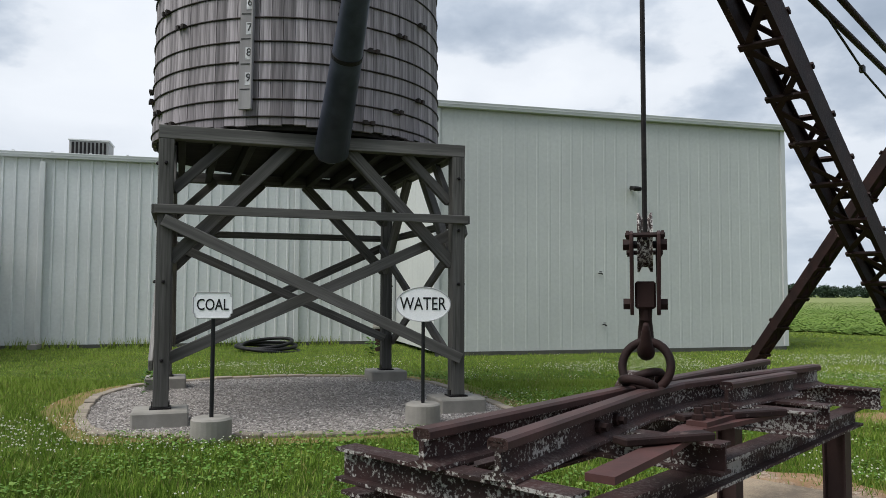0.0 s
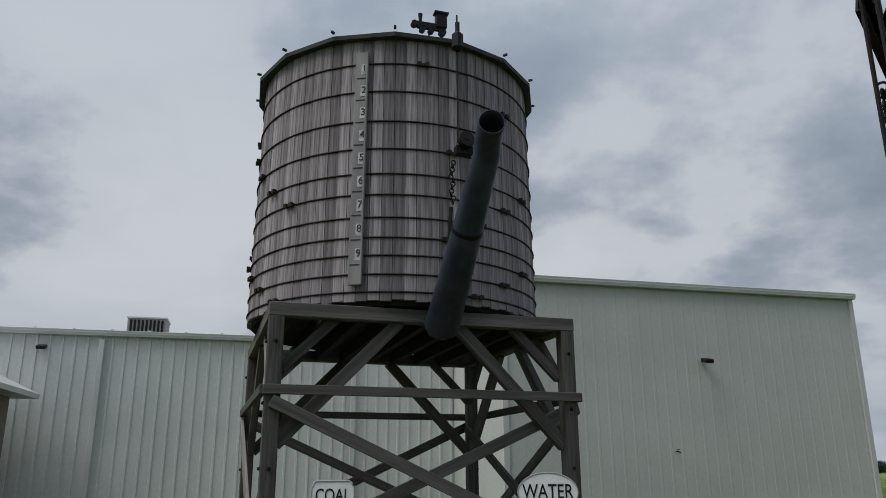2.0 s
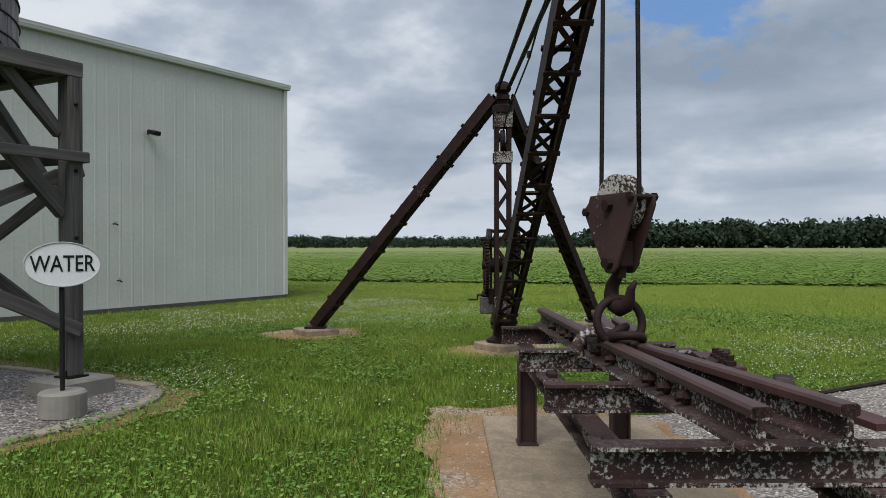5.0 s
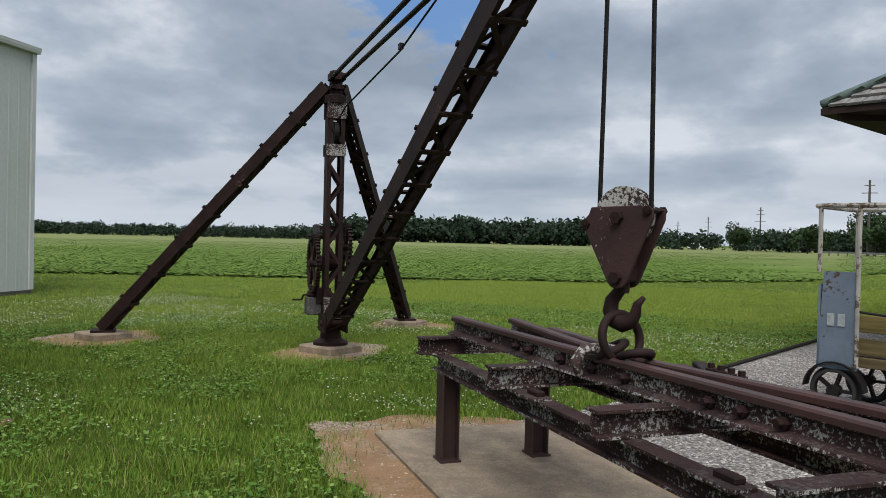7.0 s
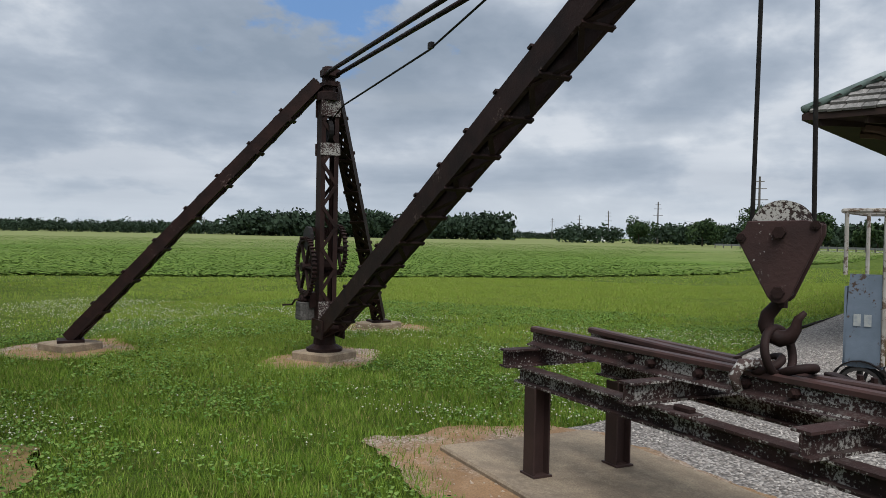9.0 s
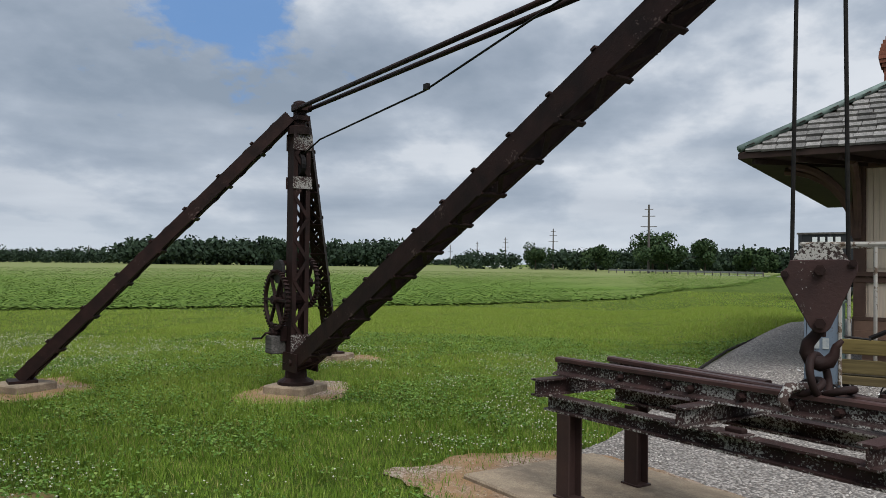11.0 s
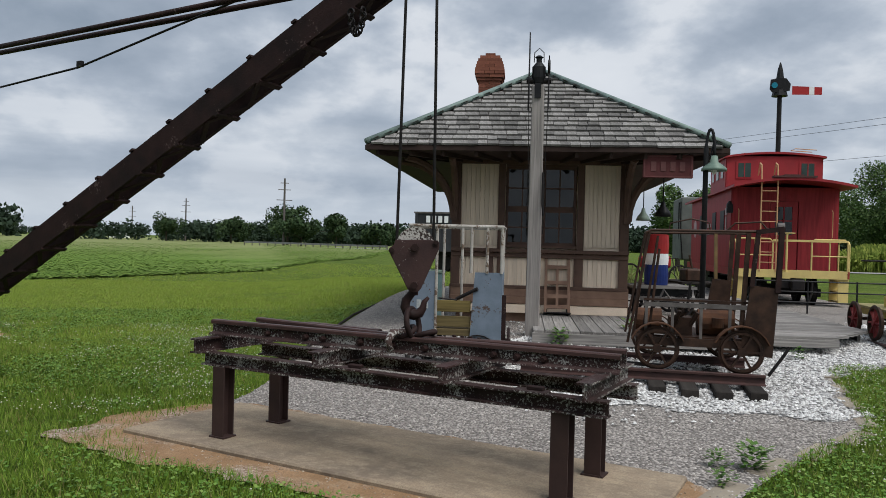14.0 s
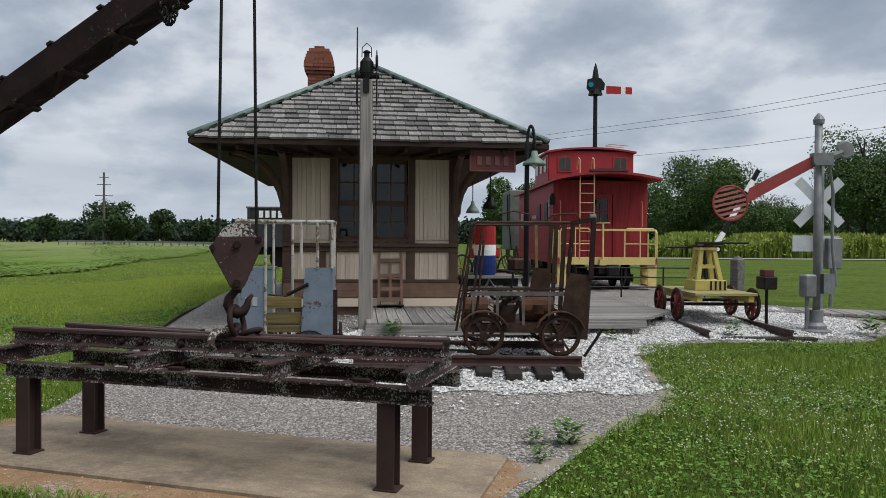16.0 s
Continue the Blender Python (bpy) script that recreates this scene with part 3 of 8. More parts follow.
solid("hose_coil", hose.smooth(), BLACK, "coiled black hose lying by the shed", "hose", m=pose(-4.4, 19.6, 0))

# corner of a small building at the edge of the lawn
SIDEWALL = plain("brown_grey_boards", (0.22, 0.19, 0.17), (0.17, 0.15, 0.135), 3)
hut = thing("small_house", pose(-11.1, 14.6, 0, 0, 0, 12), "small grey-brown house with a white eave", "house")
part("wall", Shape().box((-1.6, 2.0, 1.65), (3.4, 4.0, 3.3)), SIDEWALL, hut)
part("roof", Shape().poly([(-3.8, -0.5, 3.3), (0.6, -0.5, 3.3), (0.6, 4.5, 3.3), (-3.8, 4.5, 3.3), (-1.6, 2, 4.6), (-3.8, -0.5, 3.42), (0.6, -0.5, 3.42), (0.6, 4.5, 3.42), (-3.8, 4.5, 3.42)],
                     [(0, 1, 2, 3), (5, 6, 4), (6, 7, 4), (7, 8, 4), (8, 5, 4), (0, 1, 6, 5), (1, 2, 7, 6), (2, 3, 8, 7), (3, 0, 5, 8)]), TRIMWHITE, hut)

# ---- water tank on its timber tower ----
tank = thing("water_tank", TANK, "grey weathered wooden railway water tank on a timber tower", "water tank")
H, ZB, ZT = 1.765, 3.23, 3.385
pad_mesh = Shape().box((0, 0, 0.04), (0.60, 0.60, 0.28)).bevel(0.02).mesh("footing", CONCRETE)
post_mesh = Shape().beam((0, 0, 0.20), (0, 0, ZB), 0.168, 0.168, (0, 1, 0)).bevel(0.008).mesh("post", timber("grey_tower_post", (0.165, 0.158, 0.146), (0.060, 0.057, 0.053), 2, 0.9, 1.0, 0.25, 0.5))
shoe_mesh = Shape().box((0, 0, 0.19), (0.23, 0.23, 0.02)).box((0.091, 0, 0.225), (0.012, 0.1, 0.07)).box((-0.091, 0, 0.225), (0.012, 0.1, 0.07)).mesh("post_shoe", BLACKIRON)
for x in (-H, H):
    for y in (-H, H):
        piece("footing", pad_mesh, tank, pose(x, y, 0))
        piece("post", post_mesh, tank, pose(x, y, 0))
        piece("post_shoe", shoe_mesh, tank, pose(x, y, 0))


# Joist and floor timber, near-black in colour for the shade under the tank.
SHADEWOOD = timber("shaded_joist", (0.045, 0.04, 0.037), (0.025, 0.023, 0.022), 0)

BLEACHED = timber("bleached_brace", (0.42, 0.40, 0.37), (0.26, 0.25, 0.235), 0)


def bar(name, a, b, w, h, up=(0, 0, 1), material=None):
    """A timber whose own x axis runs along its length."""
    a, b = Vector(a), Vector(b)
    ln = (b - a).length
    s = Shape().box((ln / 2, 0, 0), (ln, w, h)).bevel(0.006)
    t = (b - a).normalized()
    upv = Vector(up)
    side = upv.cross(t).normalized()
    m = Matrix((t, side, t.cross(side))).transposed().to_4x4()
    ob = part(name, s, material or OLDWOOD, tank)
    ob.matrix_basis = Matrix.Translation(a) @ m
    return ob


bolt_mesh = Shape().turned([(0.022, 0), (0.022, 0.015), (0.012, 0.03)], 6).mesh("bolt", BLACKIRON)
for k in range(4):
    r = pose(0, 0, 0, 0, 0, 90 * k)
    P = lambda x, y, z: tuple(r @ Vector((x, y, z)))
    out = -H
    long_ = H + 0.088 if k % 2 == 0 else H - 0.09
    bar("cap_beam", P(-long_, out, (ZB + ZT) / 2), P(long_, out, (ZB + ZT) / 2), 0.17, ZT - ZB)
    bar("girt", P(-H - 0.11, out - 0.12, 2.42), P(H + 0.11, out - 0.12, 2.42), 0.05, 0.105)
    bar("cross_brace", P(-H - 0.02, out - 0.115, 2.30), P(H + 0.02, out - 0.115, 0.66), 0.05, 0.135, material=BLEACHED if k == 3 else None)
    bar("cross_brace", P(-H + 0.05, out + 0.11, 0.72), P(H - 0.05, out + 0.11, 2.24), 0.05, 0.135)
    for sg in (-1, 1):
        bar("knee_brace", P(sg * (H - 0.06), out + 0.03, 1.85), P(sg * (H - 1.42), out + 0.03, ZB + 0.02), 0.10, 0.145, material=BLEACHED if k == 3 and sg > 0 else None)
        bar("knee_brace", P(sg * (H - 0.08), out + 0.07, 2.66), P(sg * (H - 0.68), out + 0.07, ZB + 0.02), 0.08, 0.115)
        for z in (2.28, 2.95, 1.6, 0.72):
            piece("bolt", bolt_mesh, tank, r @ pose(sg * H, out - 0.083, z, 90, 0, 0))
for k in range(9):
    x = -1.6 + k * 0.4
    bar("joist", (x, -1.71, 3.31), (x, 1.71, 3.31), 0.09, 0.17, material=SHADEWOOD)
part("tank_floor", Shape().turned([(1.93, 3.41), (1.93, 3.5)], 40), SHADEWOOD, tank, "boards of the tank floor, coloured dark for the shade beneath")

# staves, slightly wider at the foot
NST, R0, R1, Z0, Z1 = 88, 1.99, 1.94, 3.46, 6.90
wdt = math.tau * R0 / NST
sv = Shape()
sv.poly([(-wdt / 2 + 0.003, -R0, Z0), (wdt / 2 - 0.003, -R0, Z0), (wdt / 2 - 0.003, -R0 + 0.06, Z0), (-wdt / 2 + 0.003, -R0 + 0.06, Z0)]
        + [((-wdt / 2 + 0.003) * R1 / R0, -R1, Z1), ((wdt / 2 - 0.003) * R1 / R0, -R1, Z1), ((wdt / 2 - 0.003) * R1 / R0, -R1 + 0.06, Z1), ((-wdt / 2 + 0.003) * R1 / R0, -R1 + 0.06, Z1)],
        [(0, 1, 2, 3), (7, 6, 5, 4), (0, 4, 5, 1), (1, 5, 6, 2), (2, 6, 7, 3), (3, 7, 4, 0)])
stave_mesh = sv.mesh("stave", STAVE)
rnd = random.Random(4)
for k in range(NST):
    piece("stave", stave_mesh, tank, pose(0, 0, 0, 0, 0, 360 * k / NST) @ pose(rnd.uniform(-0.002, 0.002), rnd.uniform(-0.004, 0.003), rnd.uniform(-0.015, 0.015)))
HOOP = plain("rusty_black_hoop", (0.02, 0.018, 0.018), (0.045, 0.035, 0.03), 10, 0.6, 0.2)
lug_mesh = Shape().box((0, 0, 0), (0.16, 0.03, 0.035)).box((-0.05, -0.02, 0), (0.05, 0.04, 0.05)).box((0.05, -0.02, 0), (0.05, 0.04, 0.05)).mesh("hoop_lug", HOOP)
for i, z in enumerate((6.53, 6.14, 5.73, 5.36, 5.03, 4.76, 4.47, 4.22, 4.0, 3.77, 3.56)):
    rad = R0 + (R1 - R0) * (z - Z0) / (Z1 - Z0) + 0.009
    hp = part("hoop", Shape().ring((0, 0, z), rad, 0.011, "z", 72, 6).smooth(), HOOP, tank)
    for a in (-82 + (i * 37) % 50 - 12, 40 + (i * 53) % 80, 160 + (i * 71) % 60):
        piece("hoop_lug", lug_mesh, tank, pose(0, 0, 0, 0, 0, a + 90) @ pose(0, -rad - 0.015, z))
# roof: a low cone of boards with a broad, faceted rim
rim = Shape()
rim.turned([(1.90, 6.88), (2.07, 6.865), (2.075, 6.92), (1.95, 6.97)], 16, pose(0, 0, 0, 0, 0, 8), True)
part("roof_rim", rim, plain("green_grey_rim", (0.062, 0.067, 0.055), (0.042, 0.045, 0.038), 6), tank, "green-grey faceted roof edge")
part("roof", Shape().turned([(2.0, 6.96), (0.02, 7.2)], 16, pose(0, 0, 0, 0, 0, 8)), OLDWOOD, tank)
rivet = Shape().box((0, 0, 0), (0.03, 0.06, 0.025)).mesh("rim_clip", BLACKIRON)
for k in range(16):
    piece("rim_clip", rivet, tank, pose(0, 0, 0, 0, 0, 22.5 * k + 8) @ pose(0, -2.09, 6.97))

# depth gauge board with its figures
GA = -116.5 + 90
gauge = part("gauge_board", Shape().box((0, -0.03, 0), (0.165, 0.035, 3.05)).box((0.07, -0.055, 0), (0.022, 0.02, 3.05)).bevel(0.004), timber("peeling_gauge_wood", (0.40, 0.385, 0.385), (0.19, 0.18, 0.182), 2, 0.85, 0.5, 0.0, 0.2), tank, "tall narrow depth gauge board with peeling white paint")
gauge.matrix_basis = pose(0, 0, 0, 0, 0, GA) @ pose(0, -R0 + 0.022, 5.16, -1.15, 0, 0)
FIG = plain("faded_figures", (0.025, 0.025, 0.026), (0.07, 0.07, 0.07), 25)
PATCH = plain("white_figure_patch", (0.66, 0.66, 0.67), (0.30, 0.30, 0.305), 14)
for k in range(1, 10):
    z = 1.29 - (k - 1) * 0.305
    pc = part("figure_patch", Shape().box((0.03, -0.0495, z - 0.01), (0.075, 0.004, 0.15)), PATCH, gauge)
    letters(str(k), 0.13, pose(0.035, -0.053, z, 90, 0, 0), FIG, gauge, "figure")
    part("gauge_mark", Shape().box((0.0, -0.0495, z - 0.135), (0.13, 0.006, 0.012)), FIG, gauge)

# spout: a long tapered pipe leaning out, elbow and open mouth at the top
spout = part("spout", Shape().tube([TANK.inverted() @ Vector(p) for p in ((-1.33, 9.05, 3.12), (-1.335, 9.0, 3.16), (-1.04, 8.02, 4.02), (-0.845, 7.36, 4.60), (-0.835, 7.25, 4.70), (-0.82, 7.12, 4.76), (-0.805, 6.98, 4.77))],
              [0.15, 0.205, 0.165, 0.135, 0.135, 0.13, 0.13], 24, False).smooth(), plain("dark_blue_grey_steel", (0.062, 0.069, 0.098), (0.036, 0.041, 0.060), 4, 0.45, 0.1, 0.05), tank, "long dark blue-grey steel filling spout")
sm = spout.modifiers.new("wall", "SOLIDIFY")
sm.thickness, sm.offset = 0.008, -1
part("spout_plug", Shape().tube([TANK.inverted() @ Vector(p) for p in ((-1.33, 9.05, 3.13), (-1.332, 9.03, 3.145))], [0.148, 0.18], 20), BLACK, tank)
part("spout_band", Shape().tube([TANK.inverted() @ Vector(p) for p in ((-1.045, 8.035, 4.005), (-1.035, 8.0, 4.035))], 0.172, 24), BLACKIRON, tank)
ti = TANK.inverted()
rod_x, rod_y = (ti @ Vector((-1.15, 8.85, 0)))[:2]
gear = part("rope_gear", Shape().tube([(rod_x, rod_y - 0.06, 7.12), (rod_x, rod_y - 0.06, 5.36)], 0.011, 6).tube([(rod_x, rod_y + 0.05, 6.72), (rod_x, rod_y - 0.12, 6.72)], 0.05, 10)
            .turned([(0.03, 6.6), (0.075, 6.64), (0.075, 6.82), (0.03, 6.86), (0.03, 7.0)], 10, Matrix.Translation((rod_x, rod_y - 0.08, 0))), BLACKIRON, tank, "black pulley rod for lowering the spout")
part("pulley", Shape().tube([(rod_x + 0.02, rod_y + 0.0, 5.27), (rod_x + 0.02, rod_y - 0.34, 5.32)], [0.03, 0.03], 8).tube([(rod_x + 0.02, rod_y - 0.25, 5.30), (rod_x + 0.03, rod_y - 0.33, 5.31)], 0.1, 16).box((rod_x + 0.02, rod_y - 0.2, 5.2), (0.2, 0.12, 0.1)), BLACKIRON, gear)
link_mesh = Shape().ring((0, 0, 0), 0.028, 0.009, "y", 10, 5).mesh("chain_link", BLACKIRON)
for k in range(12):
    piece("chain_link", link_mesh, gear, pose(rod_x - 0.06 - 0.008 * (k % 5), rod_y - 0.06, 5.1 - 0.045 * k, 0, 0, 90 * (k % 2)))
part("valve_rod", Shape().tube([(rod_x - 0.08, rod_y - 0.02, 4.55), (rod_x - 0.1, rod_y + 0.0, 4.1)], 0.025, 8), BLACKIRON, gear)
vane = part("weather_vane", Shape().tube([(0.3, -0.9, 7.05), (0.3, -0.9, 7.62)], 0.012, 6).box((0.33, -0.9, 7.72), (0.42, 0.05, 0.10)).box((0.48, -0.9, 7.83), (0.16, 0.09, 0.22)).box((0.48, -0.9, 7.955), (0.21, 0.12, 0.03))
            .tube([(0.17, -0.9, 7.76), (0.17, -0.9, 7.90)], [0.02, 0.035], 8).tube([(0.08, -0.86, 7.72), (0.08, -0.94, 7.72)], 0.05, 8).tube([(0.2, -0.86, 7.65), (0.2, -0.94, 7.65)], 0.045, 10).tube([(0.33, -0.86, 7.65), (0.33, -0.94, 7.65)], 0.045, 10).tube([(0.5, -0.86, 7.65), (0.5, -0.94, 7.65)], 0.055, 10), BLACKIRON, tank, "small black locomotive weather vane")
vane.location = (-0.08, -0.1, 0.02)


# ---- the two signs ----
def sign(name, text, m, outline, size, label, foot_r):
    s = thing(name, m, label, "sign", "lettered signs")
    part("footing", Shape().turned([(foot_r, 0), (foot_r, 0.2), (foot_r - 0.02, 0.22)], 24), CONCRETE, s)
    part("pole", Shape().tube([(0, 0, 0.2), (0, 0, 1.28)], 0.021, 10), BLACK, s)
    k = len(outline)
    board = part("board", Shape().plate(outline, ((0, -0.03, 1.335), (1, 0, 0), (0, 0, 1)), 0.012), WHITE, s)
    edge = [Vector((x, -0.038, 1.335 + z)) for x, z in outline]
    part("rim", Shape().tube([v * 1 for v in edge] + [edge[0]], 0.007, 6, False), plain("grey_sign_rim", (0.45, 0.45, 0.45), (0.4, 0.4, 0.4)), board)
    letters(text, size, pose(0, -0.038, 1.335, 90, 0, 0) @ Matrix.Diagonal((0.77, 1.03, 1, 1)), BLACK, board)
    return s


oval = [(0.312 * math.cos(a * math.tau / 36), 0.195 * math.sin(a * math.tau / 36)) for a in range(36)]
tag = []
for sx, sz in ((1, 1), (-1, 1), (-1, -1), (1, -1)):
    corner = [(sx * 0.195, sz * 0.08), (sx * 0.178, sz * 0.088), (sx * 0.176, sz * 0.112), (sx * 0.155, sz * 0.128)]
    tag += corner if sx * sz > 0 else corner[::-1]
sign("water_sign", "WATER", pose(-0.225, 8.73, 0.02, 0, 0, -4), oval, 0.20, "white oval sign reading WATER on a black pole", 0.2)
sign("coal_sign", "COAL", pose(-2.315, 7.69, 0.02, 0, 0, 2), tag, 0.155, "white notched sign reading COAL on a black pole", 0.2)

# ---- stiff-leg derrick crane ----
CRANE = pose(5.83, 9.0, 0, 0, 0, -132.4)
crane = thing("derrick_crane", CRANE, "rusty dark brown latticed steel derrick crane with a slanting boom", "crane")


def lacing(parent, a, b, s, u, span, off, pitch, w=0.045, t=0.010, cross=False):
    """Flat bars in zigzag between two flanges: span apart along s, off from the middle along u."""
    a, b = Vector(a), Vector(b)
    ln = (b - a).length
    n = max(2, int(ln / pitch))
    for k in range(n):
        for sg in ((1, -1) if cross else ((1,) if k % 2 else (-1,))):
            p = a.lerp(b, k / n) + s * span / 2 * sg + u * (off + (0.004 if sg > 0 and cross else 0))
            q = a.lerp(b, (k + 1) / n) - s * span / 2 * sg + u * (off + (0.004 if sg > 0 and cross else 0))
            part("lacing_bar", Shape().beam(p, q, w, t, u), RUST, parent)


def laced_member(name, a, b, gap, deep, side, pitch, label="", cross=False, faces=(1, -1), tabs=0.0, flange=0.07):
    """Two channels, gap apart along side and deep across it, tied by lacing bars."""
    a, b, side = Vector(a), Vector(b), Vector(side)
    t = (b - a).normalized()
    s = (side - t * side.dot(t)).normalized()
    u = s.cross(t).normalized()
    def channel(sg):
        o, e, q = a + s * sg * gap / 2, b + s * sg * gap / 2, -sg
        d2, w_, th = deep / 2, flange, 0.012
        lines = [(0, -d2), (q * w_, -d2), (q * w_, -d2 + th), (q * th, -d2 + th), (q * th, d2 - th), (q * w_, d2 - th), (q * w_, d2), (0, d2)]
        sh, k = Shape(), len(lines)
        return sh.poly([p + s * x + u * y for p in (o, e) for x, y in lines], [tuple(range(k))[::-1], tuple(range(k, 2 * k))] + [(i, (i + 1) % k, k + (i + 1) % k, k + i) for i in range(k)])
    m = part(name, channel(-1), RUST, crane, label)
    part("channel", channel(1), RUST, m)
    for f in faces:
        lacing(m, a, b, s, u, gap - 0.05, f * (deep / 2 + 0.006), pitch, cross=cross)
    if tabs:
        n = int((b - a).length / tabs)
        for k in range(1, n):
            for f in (-1, 1):
                p = a.lerp(b, k / n) + u * f * (deep / 2 + 0.014)
                part("rivet_tab", Shape().beam(p - s * (gap / 2 + 0.012), p + s * (gap / 2 + 0.012), 0.05, 0.022, u), RUST, m)
    return m


Y = Vector((0, 1, 0))
boom = laced_member("boom", (0.18, 0, 0.42), (7.0, 0, 0.32 + 0.525 * 7.0), 0.27, 0.225, Y, 0.33, "long slanting boom of laced steel channels", False, (1, -1), 0.52, 0.042)
mast = laced_member("mast", (0, 0, 0.36), (0, 0, 3.42), 0.24, 0.20, Y, 0.27, "upright mast of laced steel channels", False, (1, -1), 0.0, 0.06)
for z, h in ((0.62, 0.3), (2.78, 0.16), (3.32, 0.22)):
    for f in (-1, 1):
        part("gusset_plate", Shape().box((f * 0.113, 0, z), (0.012, 0.27, h)), FLAKED, mast, "gusset plate with flaking pale paint")
part("mast_sheave", Shape().tube([(0, -0.03, 3.02), (0, 0.03, 3.02)], 0.16, 20), BLACKIRON, mast)
part("foot_step", Shape().turned([(0.24, 0.10), (0.24, 0.15), (0.15, 0.20), (0.13, 0.36), (0.18, 0.40)], 16), RUST, crane)
part("boom_heel", Shape().box((0.13, 0.15, 0.42), (0.42, 0.02, 0.24)).box((0.13, -0.15, 0.42), (0.42, 0.02, 0.24)).tube([(0.18, -0.19, 0.42), (0.18, 0.19, 0.42)], 0.04, 10), RUST, crane)
part("mast_cap", Shape().turned([(0.16, 3.42), (0.16, 3.52), (0.09, 3.55), (0.09, 3.86), (0.05, 3.88)], 14).box((-0.02, 0, 3.64), (0.3, 0.18, 0.06)), RUST, crane)
L1, L2 = Vector((-1.93, -3.0, 0.16)), Vector((-2.84, 1.96, 0.16))
for foot in (L1, L2):
    top = Vector((0, 0, 3.66)) + Vector((foot.x, foot.y, 0)).normalized() * 0.12
    sd = Vector((0, 0, 1)).cross(foot).normalized()
    laced_member("stiff_leg", top, foot, 0.21, 0.16, sd, 0.24, "slanting stiff leg of laced channels", foot is L2, (1, -1), 0.55, 0.06)
    part("leg_shoe", Shape().box((foot.x, foot.y, 0.12), (0.34, 0.34, 0.05)), RUST, crane)
for y in (-0.075, 0.075):
    part("tie_bar", Shape().tube([(0.05, y, 3.76), (6.75, y * 1.3, 3.92)], 0.028, 10).smooth(), RUST, crane, "round tie bar from mast to boom")
part("tie_clevis", Shape().box((0.05, 0, 3.78), (0.2, 0.22, 0.1)).bevel(0.01), RUST, crane)
part("tip_sheave", Shape().turned([(0.15, -0.03), (0.12, -0.015), (0.12, 0.015), (0.15, 0.03)], 24, pose(7.11, 0, 4.12, 90, 0, 0)), BLACKIRON, crane)
part("tip_cheek", Shape().box((7.0, 0.06, 4.06), (0.36, 0.015, 0.26)).box((7.0, -0.06, 4.06), (0.36, 0.015, 0.26)).tube([(7.11, -0.15, 4.12), (7.11, 0.15, 4.12)], 0.03, 8), RUST, crane)
part("hoist_rope", Shape().tube([(0.15, 0, 3.16), (0.62, 0, 3.29), (3.0, 0.01, 3.49), (6.9, 0, 4.24)], 0.011, 6), ROPE, crane, "thin wire rope")
for s_, z_ in ((3.05, 3.5),):
    part("rope_clip", Shape().box((s_, 0, z_ + 0.02), (0.07, 0.04, 0.06)), BLACKIRON, crane)
cl = Shape().ring((0, 0, 0), 0.030, 0.008, "y", 10, 5).mesh("chain_link", BLACKIRON)
for k in range(14):
    a = k / 13 * math.pi
    piece("chain_link", cl, crane, pose(6.62 - 0.06 * math.cos(a), -0.15, 3.60 - 0.17 * math.sin(a), 0, 40 * (k % 3), 90 * (k % 2)))

# winch on the mast: frame, gears and crank
part("winch_frame", Shape().box((-0.14, -0.16, 1.2), (0.05, 0.03, 1.1)).box((-0.14, 0.16, 1.2), (0.05, 0.03, 1.1)).box((-0.14, -0.1, 0.78), (0.2, 0.2, 0.2)).box((-0.14, 0, 1.72), (0.05, 0.34, 0.05)), RUST, crane)


def spur(name, c, r, teeth, spokes=6):
    s = Shape().ring((0, 0, 0), r, 0.028, "y", 30, 6)
    for k in range(spokes):
        a = k * math.tau / spokes
        s.beam((0, 0, 0), (r * math.cos(a), 0, r * math.sin(a)), 0.03, 0.04, (0, 1, 0))
    for k in range(teeth):
        a = k * math.tau / teeth
        s.box((r + 0.03, 0, 0), (0.03, 0.06, 0.02), pose(0, 0, 0, 0, math.degrees(a), 0))
    s.tube([(0, -0.06, 0), (0, 0.06, 0)], 0.06, 10)
    ob = part(name, s, RUST, crane, "toothed iron gear wheel")
    ob.location = c
    return ob


spur("gear_wheel", (-0.16, -0.23, 1.22), 0.36, 44)
spur("gear_wheel", (-0.16, 0.22, 1.45), 0.30, 36)
spur("pinion", (-0.2, -0.23, 0.78), 0.08, 14, 4)
part("winch_drum", Shape().tube([(-0.18, -0.17, 1.22), (-0.18, 0.17, 1.22)], 0.11, 16), RUST, crane)
part("winch_shaft", Shape().tube([(-0.2, -0.31, 0.78), (-0.2, 0.25, 0.78)], 0.022, 8), RUST, crane)
part("winch_shaft", Shape().tube([(-0.16, -0.31, 1.6), (-0.16, 0.25, 1.6)], 0.022, 8), RUST, crane)
part("brake_drum", Shape().tube([(-0.16, -0.22, 1.6), (-0.16, -0.17, 1.6)], 0.16, 18), BLACKIRON, crane)
part("crank", Shape().tube([(-0.2, -0.31, 0.78), (-0.2, -0.35, 0.78), (-0.35, -0.35, 0.7), (-0.35, -0.48, 0.7)], 0.015, 6), RUST, crane)
part("counterweight", Shape().box((-0.18, -0.22, 0.63), (0.22, 0.2, 0.24)).bevel(0.01), OLDWOOD, crane)

